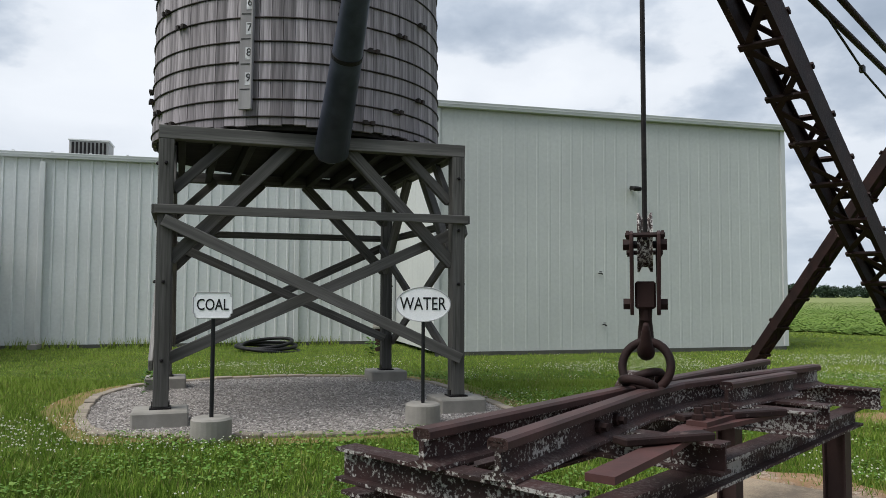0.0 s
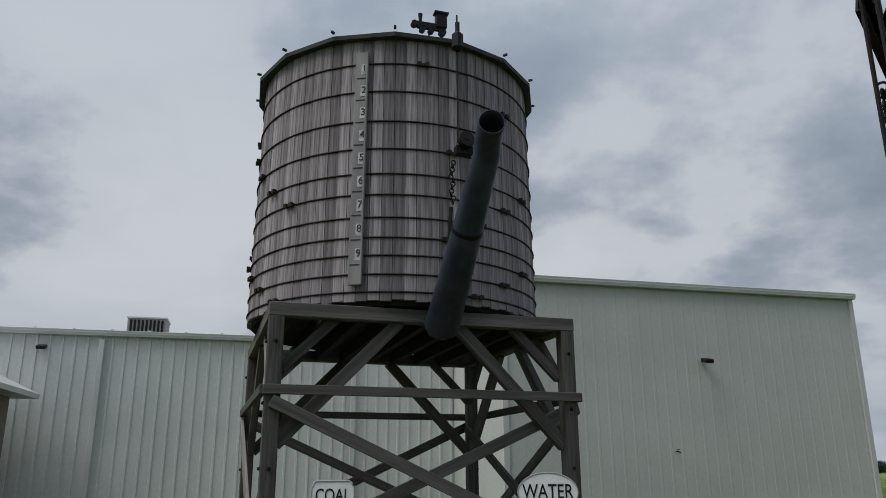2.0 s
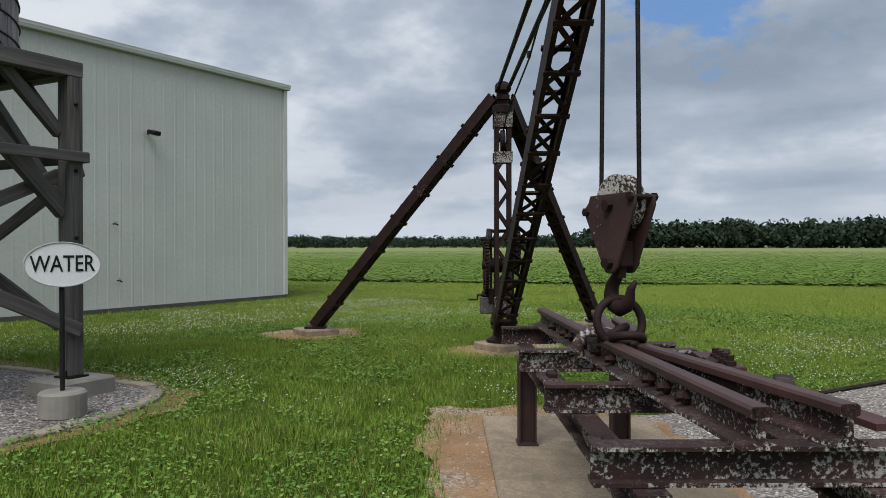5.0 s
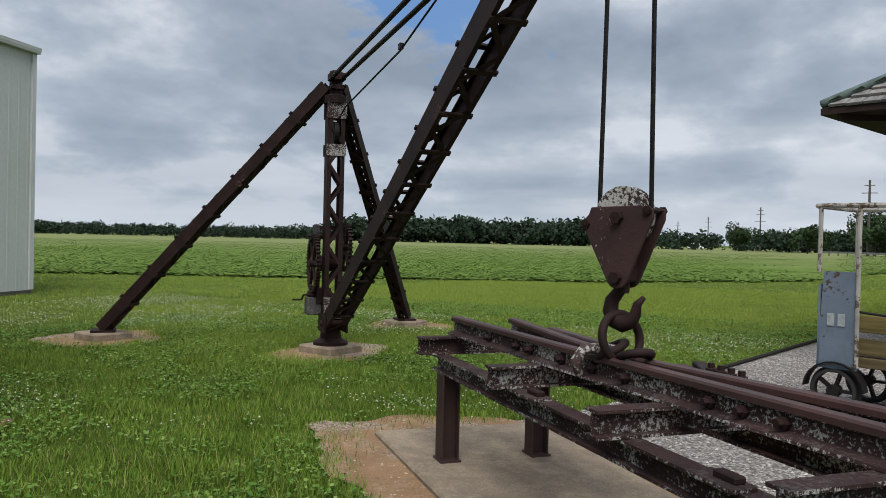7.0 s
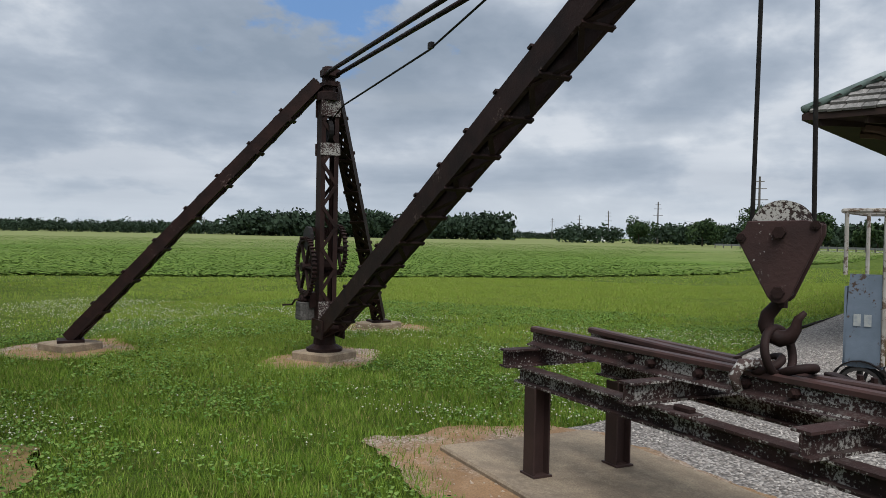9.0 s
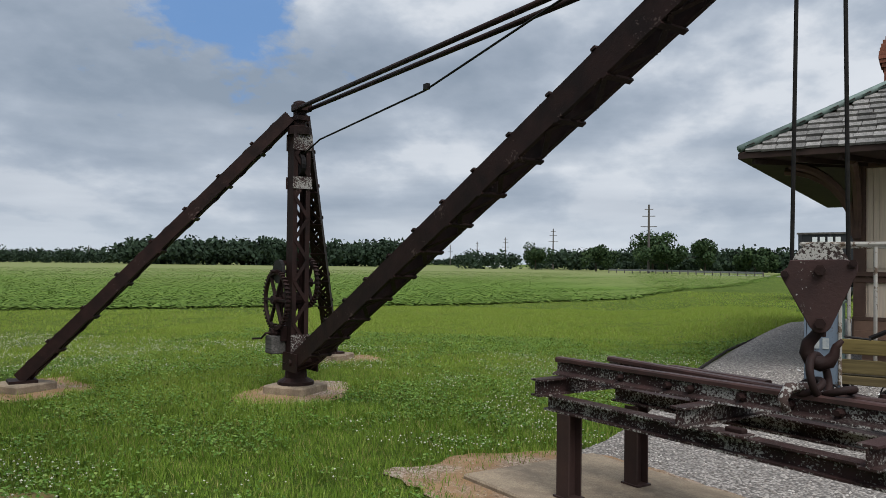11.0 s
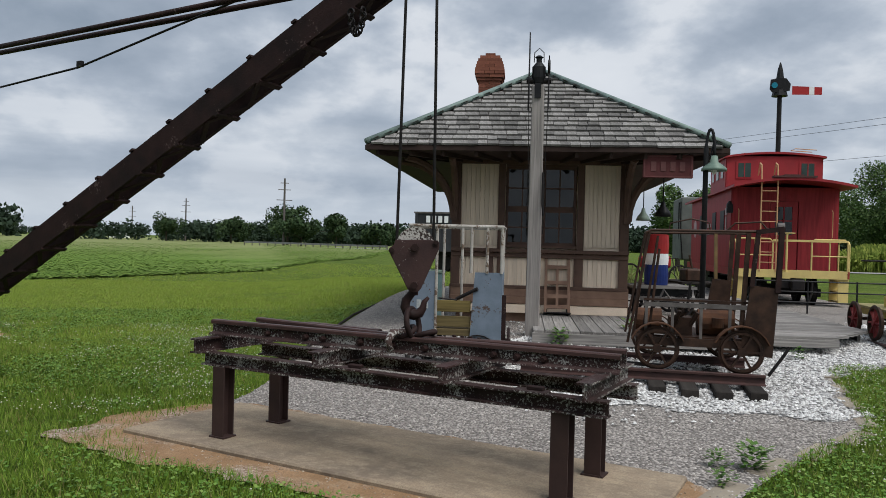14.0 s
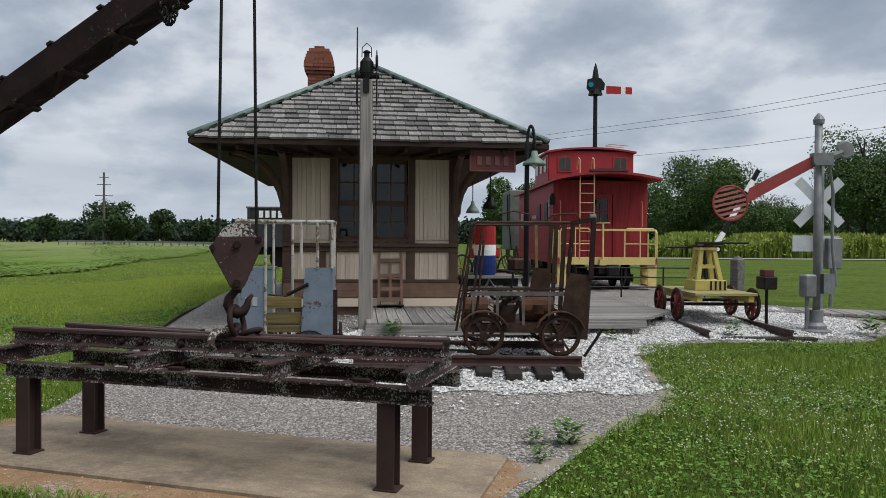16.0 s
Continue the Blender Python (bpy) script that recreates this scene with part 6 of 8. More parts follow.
for x in (-0.44, 0.30):
    for y in (0.02, 0.86):
        spoked_wheel("wheel", cart, (x, y, 0.225), 0.20, I4, BLACKIRON, plain("worn_rubber", (0.03, 0.029, 0.028), (0.05, 0.047, 0.045)), 5, 0.08)
        pts = [(x + 0.25 * math.cos(a), y, 0.225 + 0.25 * math.sin(a)) for a in [math.pi * (0.02 + 0.96 * k / 10) for k in range(11)]]
        fd = arch(pts, 0.12, 0.012)
        part("mudguard", fd, BLACKIRON, cart)
part("brake_wheel", Shape().ring((0.69, 0.1, 0.42), 0.15, 0.018, "x", 18).tube([(0.60, 0.1, 0.42), (0.72, 0.1, 0.42)], 0.02, 6).beam((0.69, 0.1, 0.28), (0.69, 0.1, 0.56), 0.02, 0.02).beam((0.69, -0.04, 0.42), (0.69, 0.24, 0.42), 0.02, 0.02).box((0.62, 0.1, 0.7), (0.06, 0.08, 0.6)), RUST, cart)

# ---- the line with the yellow handcar and the caboose ----
LINE = pose(13.03, -9.38, 0, 0, 0, -24.2)
track(LINE, -9.6, 14, 0.27, 0.6, "rusty rail track running under the handcar and the caboose", 2.4)
YELLOW = plain("worn_yellow_paint", (0.56, 0.46, 0.13), (0.44, 0.37, 0.12), 4, 0.6, 0.0, 0.15)
hc = thing("handcar", LINE @ pose(-7.5, 0, 0.27), "yellow pump handcar with red spoked iron wheels", "handcar")
REDW = plain("dull_red_iron", (0.21, 0.035, 0.035), (0.15, 0.03, 0.03), 5, 0.6)
for x in (-0.55, 0.45):
    for y in (-0.72, 0.72):
        spoked_wheel("wheel", hc, (x, y, 0.305), 0.29, I4, REDW, OILY, 8, 0.07)
    part("axle", Shape().tube([(x, -0.72, 0.305), (x, 0.72, 0.305)], 0.03, 8), OILY, hc)
for k in range(9):
    part("deck_plank", Shape().box((-0.98 + 0.245 * k, 0, 0.52), (0.235, 1.16, 0.05)).bevel(0.006), timber("worn_yellow_plank", (0.52, 0.45, 0.20), (0.38, 0.33, 0.17), 1, 0.8, 1.0, 0.35), hc)
part("sill", Shape().box((0, -0.48, 0.44), (2.1, 0.1, 0.12)).box((0, 0.48, 0.44), (2.1, 0.1, 0.12)), YELLOW, hc)
part("tower_base", Shape().box((-0.05, 0, 0.64), (0.6, 0.62, 0.2)).bevel(0.01), YELLOW, hc)
for k in range(4):
    part("warning_bar", Shape().box((-0.356, 0.05 + 0.09 * k - 0.32, 0.64), (0.006, 0.035, 0.17)), BLACK, hc)
for x, y in ((-0.25, -0.22), (-0.25, 0.22), (0.18, -0.22), (0.18, 0.22)):
    part("tower_leg", Shape().beam((x, y, 0.72), (x * 0.6, y * 0.55, 1.32), 0.085, 0.085, (0, 1, 0), 0.075, 0.075), YELLOW, hc)
part("tower_rail", Shape().box((-0.2, 0, 1.0), (0.06, 0.36, 0.07)).box((0.12, 0, 1.0), (0.06, 0.36, 0.07)).box((-0.04, 0, 1.34), (0.34, 0.34, 0.05)), YELLOW, hc)
part("pump_beam", Shape().beam((-0.85, 0, 1.46), (0.85, 0, 1.36), 0.05, 0.06).tube([(-0.85, -0.5, 1.46), (-0.85, 0.5, 1.46)], 0.018, 7).tube([(0.85, -0.5, 1.36), (0.85, 0.5, 1.36)], 0.018, 7).tube([(-0.02, -0.16, 1.40), (-0.02, 0.16, 1.40)], 0.04, 8), BLACKIRON, hc)
part("connecting_rod", Shape().tube([(-0.1, 0.05, 1.35), (-0.22, 0.05, 0.75)], 0.016, 6).tube([(0.02, 0.05, 1.35), (0.06, 0.05, 0.72)], 0.016, 6), BLACKIRON, hc)
stand = thing("switch_stand", LINE @ pose(-8.35, -0.85, 0.12), "dark switch stand with a small box on a post", "switch stand")
part("post", Shape().tube([(0, 0, 0), (0, 0, 0.75)], 0.03, 8), BLACKIRON, stand)
part("box", Shape().box((0, 0, 0.88), (0.34, 0.26, 0.24)).bevel(0.02), BLACKIRON, stand)
part("target", Shape().box((0, 0, 1.06), (0.22, 0.18, 0.12)).bevel(0.01), SIGNRED, stand)

# ---- caboose ----
CRED = timber("caboose_red_boards", (0.33, 0.036, 0.042), (0.26, 0.032, 0.037), 2, 0.55, 0.45, 0.0, 0.25)
CREDP = plain("caboose_red_paint", (0.33, 0.036, 0.042), (0.26, 0.033, 0.037), 3, 0.5)
CYEL = plain("caboose_yellow_paint", (0.66, 0.52, 0.20), (0.56, 0.44, 0.18), 3, 0.5)
RAILPINK = plain("sun_faded_orange_rail", (0.56, 0.33, 0.17), (0.46, 0.26, 0.14), 6, 0.55)
cb = thing("caboose", LINE, "red wooden caboose with a cupola and yellow end railings", "caboose")
X0, X1, W2, PZ, RZ = 0.95, 8.6, 1.42, 1.20, 3.58
DX0, DX1, DZ1 = -0.38, 0.40, 3.18
for y0, y1, z0, z1 in ((-W2, DX0, PZ, RZ), (DX1, W2, PZ, RZ), (DX0, DX1, DZ1, RZ)):
    part("end_wall", Shape().box((X0, (y0 + y1) / 2, (z0 + z1) / 2), (0.06, y1 - y0, z1 - z0)), CRED, cb)
cbd = part("door", Shape().box((X0 + 0.02, 0.01, 1.65), (0.05, 0.74, 0.9)).box((X0 + 0.02, -0.29, 2.64), (0.05, 0.14, 1.08)).box((X0 + 0.02, 0.31, 2.64), (0.05, 0.14, 1.08)).box((X0 + 0.02, 0.01, 2.16), (0.05, 0.5, 0.14)).box((X0 + 0.02, 0.01, 3.1), (0.05, 0.5, 0.14)), CREDP, cb)
part("pane", Shape().box((X0 + 0.02, 0.01, 2.63), (0.008, 0.48, 0.82)), GLASS, cbd)
part("muntin", Shape().box((X0, 0.01, 2.63), (0.03, 0.03, 0.8)).box((X0, 0.01, 2.63), (0.03, 0.46, 0.03)), CREDP, cbd)
for y in (-W2, W2):
    part("side_wall", Shape().box(((X0 + X1) / 2, y, (PZ + RZ) / 2), (X1 - X0, 0.06, RZ - PZ)), CRED, cb)
part("end_wall", Shape().box((X1, 0, (PZ + RZ) / 2), (0.06, 2 * W2, RZ - PZ)), CRED, cb)
part("floor", Shape().box(((X1 + X0) / 2, 0, PZ - 0.08), (X1 - X0, 2 * W2, 0.16)), BLACK, cb)
part("side_sill", Shape().box((4.7, W2 + 0.02, PZ - 0.05), (9.4, 0.06, 0.2)).box((4.7, -W2 - 0.02, PZ - 0.05), (9.4, 0.06, 0.2)), CREDP, cb)
for x in (0.04, 9.5):
    part("end_platform", Shape().box((x + (0.45 if x < 1 else -0.45), 0, PZ - 0.09), (0.95, 2 * W2, 0.08)), BLACK, cb)
    part("end_sill", Shape().box((x, 0, PZ - 0.05), (0.08, 2 * W2 + 0.04, 0.22)), CYEL, cb, "yellow end beam")


def arched(x0, x1, half, z, rise, over, t=0.07):
    n, out = 10, []
    for k in range(n + 1):
        f = -1 + 2 * k / n
        out.append((f * (half + over), z + rise * (1 - f * f)))
    s = Shape()
    vs = [(x, y, zz) for x in (x0, x1) for y, zz in out] + [(x, y, zz - t) for x in (x0, x1) for y, zz in out]
    m = n + 1
    fs = []
    for k in range(n):
        fs += [(k, k + 1, m + k + 1, m + k), (2 * m + k, 3 * m + k, 3 * m + k + 1, 2 * m + k + 1), (k, 2 * m + k, 2 * m + k + 1, k + 1), (m + k, m + k + 1, 3 * m + k + 1, 3 * m + k)]
    fs += [(0, m, 3 * m, 2 * m), (m - 1, 3 * m - 1, 4 * m - 1, 2 * m - 1)]
    return s.poly(vs, fs)


part("roof", arched(-0.12, 9.65, W2, RZ, 0.20, 0.16), CREDP, cb, "curved red roof with overhanging ends")
part("roof_walk", Shape().box((1.1, 0, RZ + 0.27), (2.2, 0.5, 0.04)).box((0.0, 0.0, RZ + 0.22), (0.3, 1.1, 0.05)), plain("dark_roof_walk", (0.10, 0.045, 0.04), (0.07, 0.035, 0.033)), cb)
CX0, CX1, CW, CZ = 2.3, 4.9, 1.36, 4.62
cup = part("cupola", Shape().box((CX0, 0, 4.1), (0.06, 2 * CW, 1.04)).box((CX1, 0, 4.1), (0.06, 2 * CW, 1.04)).box(((CX0 + CX1) / 2, CW, 4.1), (CX1 - CX0, 0.06, 1.04)).box(((CX0 + CX1) / 2, -CW, 4.1), (CX1 - CX0, 0.06, 1.04)), CREDP, cb, "red cupola with small windows")
part("cupola_roof", arched(CX0 - 0.12, CX1 + 0.12, CW, CZ, 0.13, 0.1, 0.06), CREDP, cup)
for y in (-0.95, 0.85):
    part("window", Shape().box((CX0 - 0.04, y, 4.2), (0.03, 0.48, 0.52)), CREDP, cup)
    part("pane", Shape().box((CX0 - 0.058, y, 4.2), (0.01, 0.36, 0.42)), plain("dark_green_glass", (0.045, 0.075, 0.065), (0.03, 0.05, 0.045), 3, 0.12), cup)
    part("muntin", Shape().box((CX0 - 0.064, y, 4.2), (0.012, 0.025, 0.42)), CREDP, cup)
for x in (2.8, 3.6, 4.4):
    part("pane", Shape().box((x, CW + 0.04, 4.2), (0.4, 0.015, 0.42)), plain("dark_side_glass", (0.045, 0.075, 0.065), (0.03, 0.05, 0.045), 3, 0.12), cup)
    part("window", Shape().box((x, CW + 0.025, 4.2), (0.5, 0.02, 0.52)), CREDP, cup)
part("roof_rail", Shape().tube([(CX0, -1.2, 4.82), (CX0, -0.6, 4.86), (CX0 + 0.5, -0.6, 4.86), (CX0 + 0.5, -1.2, 4.82)], 0.014, 6), RAILPINK, cup)
for k, x in enumerate((2.2, 3.6, 6.2)):
    part("side_window", Shape().box((x, W2 + 0.04, 2.6), (0.6, 0.03, 0.7)), BLACK, cb)
part("side_mark", Shape().box((4.6, W2 + 0.045, 2.55), (0.9, 0.01, 0.12)).box((4.6, W2 + 0.045, 2.3), (0.7, 0.01, 0.10)).box((1.6, W2 + 0.045, 2.9), (0.35, 0.01, 0.2)).box((1.6, W2 + 0.045, 2.5), (0.16, 0.01, 0.5)), plain("faded_white_mark", (0.42, 0.33, 0.33), (0.35, 0.25, 0.25)), cb)
part("round_mark", Shape().tube([(7.6, W2 + 0.03, 2.5), (7.6, W2 + 0.045, 2.5)], 0.32, 20), plain("faded_round_mark", (0.45, 0.36, 0.36), (0.38, 0.27, 0.27)), cb)
# end railings, ladder, brake wheel, steps
for y0, y1 in ((-1.42, -0.50), (0.50, 1.42)):
    part("railing", Shape().tube([(0.02, y0, PZ), (0.02, y0, 2.02), (0.02, y0 + 0.08, 2.10), (0.02, y1 - 0.08, 2.10), (0.02, y1, 2.02), (0.02, y1, PZ)], 0.024, 7).tube([(0.02, y0, 1.65), (0.02, y1, 1.65)], 0.018, 6).tube([(0.02, (y0 + y1) / 2, PZ), (0.02, (y0 + y1) / 2, 2.10)], 0.018, 6), CYEL, cb, "yellow pipe end railing")
part("railing", Shape().box((0.0, -0.45, 2.06), (0.03, 1.9, 0.06)), CYEL, cb)
for y in (-1.46, 1.46):
    part("side_rail", Shape().tube([(0.02, y, PZ), (0.02, y, 1.98), (0.12, y, 2.06), (0.8, y, 2.06), (0.9, y, 1.98), (0.9, y, PZ)], 0.02, 7), CYEL, cb)
    part("grab_iron", Shape().tube([(0.9, y * 0.86, 2.15), (0.82, y * 0.86, 2.18), (0.82, y * 0.86, 2.9), (0.9, y * 0.86, 2.95)], 0.014, 6), RAILPINK, cb)
    for k in range(3):
        part("step", Shape().box((0.45, y * 0.92, 0.42 + 0.26 * k), (0.7, 0.24, 0.04)), CYEL, cb)
    for x in (0.08, 0.84):
        part("step_side", Shape().box((x, y * 0.92, 0.78), (0.03, 0.26, 0.8)), CYEL, cb)
lad = Shape()
for y in (0.42, 0.84):
    lad.tube([(0.0, y, PZ), (0.0, y, RZ + 0.1), (0.06, y, RZ + 0.55), (0.25, y, RZ + 0.62), (0.45, y, RZ + 0.3)], 0.02, 7)
for k in range(9):
    lad.tube([(0.0, 0.42, PZ + 0.25 + 0.28 * k), (0.0, 0.84, PZ + 0.25 + 0.28 * k)], 0.014, 6)
part("ladder", lad, RAILPINK, cb, "faded orange roof ladder")
part("brake_wheel", Shape().tube([(-0.05, 0.16, 0.95), (-0.05, 0.16, 2.25)], 0.03, 8).ring((-0.05, 0.16, 2.26), 0.20, 0.014, "z", 20).tube([(-0.25, 0.16, 2.26), (0.15, 0.16, 2.26)], 0.012, 6).tube([(-0.05, -0.04, 2.26), (-0.05, 0.36, 2.26)], 0.012, 6).box((-0.05, 0.16, 1.05), (0.12, 0.2, 0.3)), CYEL, cb)
part("marker_lamp", Shape().box((0.9, 1.5, 2.95), (0.16, 0.16, 0.24)).turned([(0.09, 0), (0.03, 0.1)], 10, pose(0.9, 1.5, 3.07)), BLACK, cb)
for xc in (1.6, 7.8):
    part("truck_frame", Shape().box((xc, 0.9, 0.62), (1.9, 0.1, 0.22)).box((xc, -0.9, 0.62), (1.9, 0.1, 0.22)).box((xc, 0, 0.66), (0.3, 1.9, 0.3)), BLACKIRON, cb)
    for dx in (-0.75, 0.75):
        for y in (-0.75, 0.75):
            part("wheel", Shape().turned([(0.40, -0.06), (0.44, -0.05), (0.42, -0.02), (0.41, 0.06)], 24, pose(xc + dx, y, 0.69, 90 if y > 0 else -90, 0, 0)), BLACKIRON, cb)
part("coupler", Shape().box((-0.35, 0, 0.88), (0.6, 0.2, 0.2)).box((-0.62, 0, 0.88), (0.2, 0.32, 0.28)).bevel(0.02), BLACKIRON, cb)
part("draft_gear", Shape().box((0.3, 0, 0.9), (0.9, 0.6, 0.25)).tube([(-0.1, -0.5, 0.95), (-0.12, -0.48, 0.6), (-0.15, -0.4, 0.4)], 0.035, 7), BLACKIRON, cb)

# black rail across the line in front of the caboose
gate = thing("pipe_barrier", LINE @ pose(-2.6, 0, 0.2), "low black pipe barrier across the track", "barrier")
for z in (0.35, 0.6, 0.85):
    part("rail", Shape().tube([(0, -1.9, z), (0, 1.5, z)], 0.02, 6), BLACK, gate)
for y in (-1.9, -0.8, 0.3, 1.5):
    part("post", Shape().tube([(0, y, 0), (0, y, 0.88)], 0.022, 6), BLACK, gate)

# ---- crossing signal, semaphore, crossbuck ----
SILVER = plain("galvanised_silver", (0.245, 0.25, 0.255), (0.155, 0.16, 0.165), 5, 0.5, 0.25, 0.1)
XM = pose(4.50, -7.36, 0.10, 0, 0, -116.3)
xs_ = thing("crossing_signal", XM, "silver crossing signal pole with a lowered red paddle arm", "crossing signal")
part("base", Shape().turned([(0.27, -0.1), (0.27, 0.05), (0.2, 0.08)], 8).turned([(0.18, 0.06), (0.18, 0.14), (0.12, 0.2), (0.12, 0.42)], 16), SILVER, xs_)
part("pole", Shape().tube([(0, 0, 0.1), (0, 0, 3.86)], 0.066, 18).smooth(), SILVER, xs_)
part("cap", Shape().turned([(0.09, 3.80), (0.10, 3.88), (0.07, 3.94), (0.02, 4.0)], 14), SILVER, xs_)
ARMRED = plain("faded_arm_red", (0.33, 0.065, 0.06), (0.26, 0.055, 0.052), 4, 0.55)
part("arm", Shape().plate([(-0.12, 3.02), (-0.15, 3.22), (-1.30, 2.62), (-1.36, 2.34)], ((0, -0.13, 0), (1, 0, 0), (0, 0, 1)), 0.03), ARMRED, xs_, "faded red signal arm")
disc = part("paddle", Shape().ring((-1.64, -0.13, 2.35), 0.31, 0.02, "y", 28), ARMRED, xs_, "round slatted red paddle")
for k in range(7):
    h = -0.26 + k * 0.087
    ln = 2 * math.sqrt(max(0.01, 0.31 ** 2 - h * h))
    part("slat", Shape().box((0, 0, h), (ln, 0.02, 0.045), Matrix.Translation((-1.64, -0.13, 2.35)) @ pose(0, 0, 0, 0, -14, 0)), plain("pale_red_slat", (0.40, 0.14, 0.13), (0.33, 0.11, 0.10)), disc)
part("arm_gear", Shape().box((0.0, -0.12, 3.15), (0.36, 0.16, 0.22)).tube([(0.1, -0.12, 3.18), (0.36, -0.12, 3.28)], 0.07, 10).tube([(-0.1, -0.22, 3.12), (-0.1, -0.1, 3.12)], 0.09, 12), SILVER, xs_)
part("counterweight", Shape().turned([(0.14, -0.05), (0.17, 0), (0.14, 0.05)], 20, pose(0.42, -0.12, 3.32, 90, 0, 0)), SILVER, xs_)
part("conduit", Shape().tube([(0.22, 0.05, 3.1), (0.30, 0.05, 2.6), (0.30, 0.05, 1.6), (0.38, 0.05, 0.85)], 0.03, 8), SILVER, xs_)
part("relay_box", Shape().box((-0.17, -0.02, 0.86), (0.22, 0.26, 0.42)).bevel(0.03).box((0.18, 0, 0.9), (0.2, 0.22, 0.36)), SILVER, xs_)
part("relay_pipe", Shape().tube([(-0.18, -0.02, 0.68), (-0.18, -0.02, 0.0)], 0.04, 8), SILVER, xs_)
cbk = thing("crossbuck", pose(6.7, -10.3, -0.1, 0, 0, -116.3), "grey back of a crossbuck sign on a metal post", "crossing sign")
part("post", Shape().tube([(0, 0, 0), (0, 0, 3.9)], 0.075, 12), SILVER, cbk)
part("base", Shape().turned([(0.3, 0), (0.3, 0.08), (0.12, 0.2)], 10), SILVER, cbk)
for a in (45, -45):
    part("blade", Shape().box((0, 0, 0), (1.4, 0.02, 0.22), Matrix.Translation((0.02, 0.08 if a > 0 else 0.105, 2.75)) @ pose(0, 0, 0, 0, a, 0)), plain("pale_sign_back", (0.52, 0.54, 0.56), (0.45, 0.47, 0.49)), cbk)
part("plate", Shape().box((-0.05, 0.09, 1.82), (1.05, 0.03, 0.36)), plain("pale_plate_back", (0.48, 0.50, 0.52), (0.42, 0.44, 0.46)), cbk)
part("control_box", Shape().box((0.32, 0.05, 1.6), (0.32, 0.26, 0.7)).bevel(0.02), SILVER, cbk)
part("pipe", Shape().tube([(0.3, 0, 1.3), (0.26, 0, 0.4)], 0.05, 8), SILVER, cbk)
sem = thing("semaphore", pose(20.5, -14.6, 0, 0, 0, -116.3), "tall black semaphore signal with a red and white blade", "semaphore")
part("pole", Shape().tube([(0, 0, 0), (0, 0, 7.9)], [0.11, 0.085], 12), BLACK, sem)
part("finial", Shape().turned([(0.3, 7.7), (0.22, 8.0), (0.14, 8.4), (0.1, 8.7), (0.02, 9.0)], 10), BLACK, sem)
part("spectacle", Shape().plate([(-0.65, -0.15), (-0.6, 0.35), (-0.1, 0.45), (0.3, 0.4), (0.55, 0.1), (0.5, -0.25), (-0.1, -0.32), (-0.5, -0.32)], ((0, -0.2, 8.05), (0.62, 0, 0), (0, 0, 0.72)), 0.06), BLACK, sem)
part("lens", Shape().tube([(-0.24, -0.24, 8.08), (-0.24, -0.27, 8.08)], 0.11, 14), plain("blue_green_lens", (0.02, 0.22, 0.30), (0.02, 0.18, 0.26), 3, 0.2), sem)
for x0, x1, mt in ((0.4, 1.0, RED), (1.0, 1.18, WHITE), (1.18, 1.45, RED)):
    part("blade", Shape().plate([(x0, -0.22 - 0.02 * x0), (x1, -0.22 - 0.02 * x1), (x1, 0.12 - 0.06 * x1), (x0, 0.12 - 0.06 * x0)], ((0, -0.2, 7.95), (1, 0, 0), (0, 0, 1)), 0.03), mt, sem)
bw = thing("boardwalk", pose(6.75, -9.15, 0.25, 0, 1.1, -125), "grey plank walk laid across the gravel", "boardwalk")
me = Shape().box((0, 0, 0), (0.24, 1.3, 0.06)).bevel(0.006).mesh("plank", DECK)
for k in range(40):
    piece("plank", me, bw, pose(-0.6 + 0.255 * k, 0, rnd.uniform(0, 0.008)))
wp = solid("fence_post", Shape().beam((0, 0, 0), (0, 0, 1.15), 0.26, 0.26, (0, 1, 0)).bevel(0.02).turned([(0.16, 1.14), (0.02, 1.24)], 4, pose(0, 0, 0, 0, 0, 45)), OLDWOOD, "short thick grey wooden post in the lawn", "post", m=pose(9.18, -10.45, 0.15))
arm_ = thing("gate_arm", LINE @ pose(1.2, -3.4, 0), "raised black and white crossing gate mechanism with lamps", "crossing gate")
part("cabinet", Shape().box((0, 0, 0.75), (0.5, 0.5, 1.5)).bevel(0.02), BLACK, arm_)
part("arm", Shape().beam((0, -0.1, 1.3), (0.3, -1.75, 4.0), 0.06, 0.14), BLACK, arm_)
for k in range(3):
    part("white_bar", Shape().beam((0.02 + 0.09 * k, -0.32 - 0.5 * k, 1.66 + 0.82 * k), (0.06 + 0.09 * k, -0.55 - 0.5 * k, 2.02 + 0.82 * k), 0.07, 0.15), WHITE, arm_)
part("lamp", Shape().turned([(0.12, 0), (0.12, 0.15)], 12, pose(-0.1, -0.25, 1.5, 0, -90, 0)), BLACK, arm_)
part("lamp_lens", Shape().turned([(0.06, 0), (0.06, 0.02)], 12, pose(-0.26, -0.25, 1.5, 0, -90, 0)), WHITE, arm_)

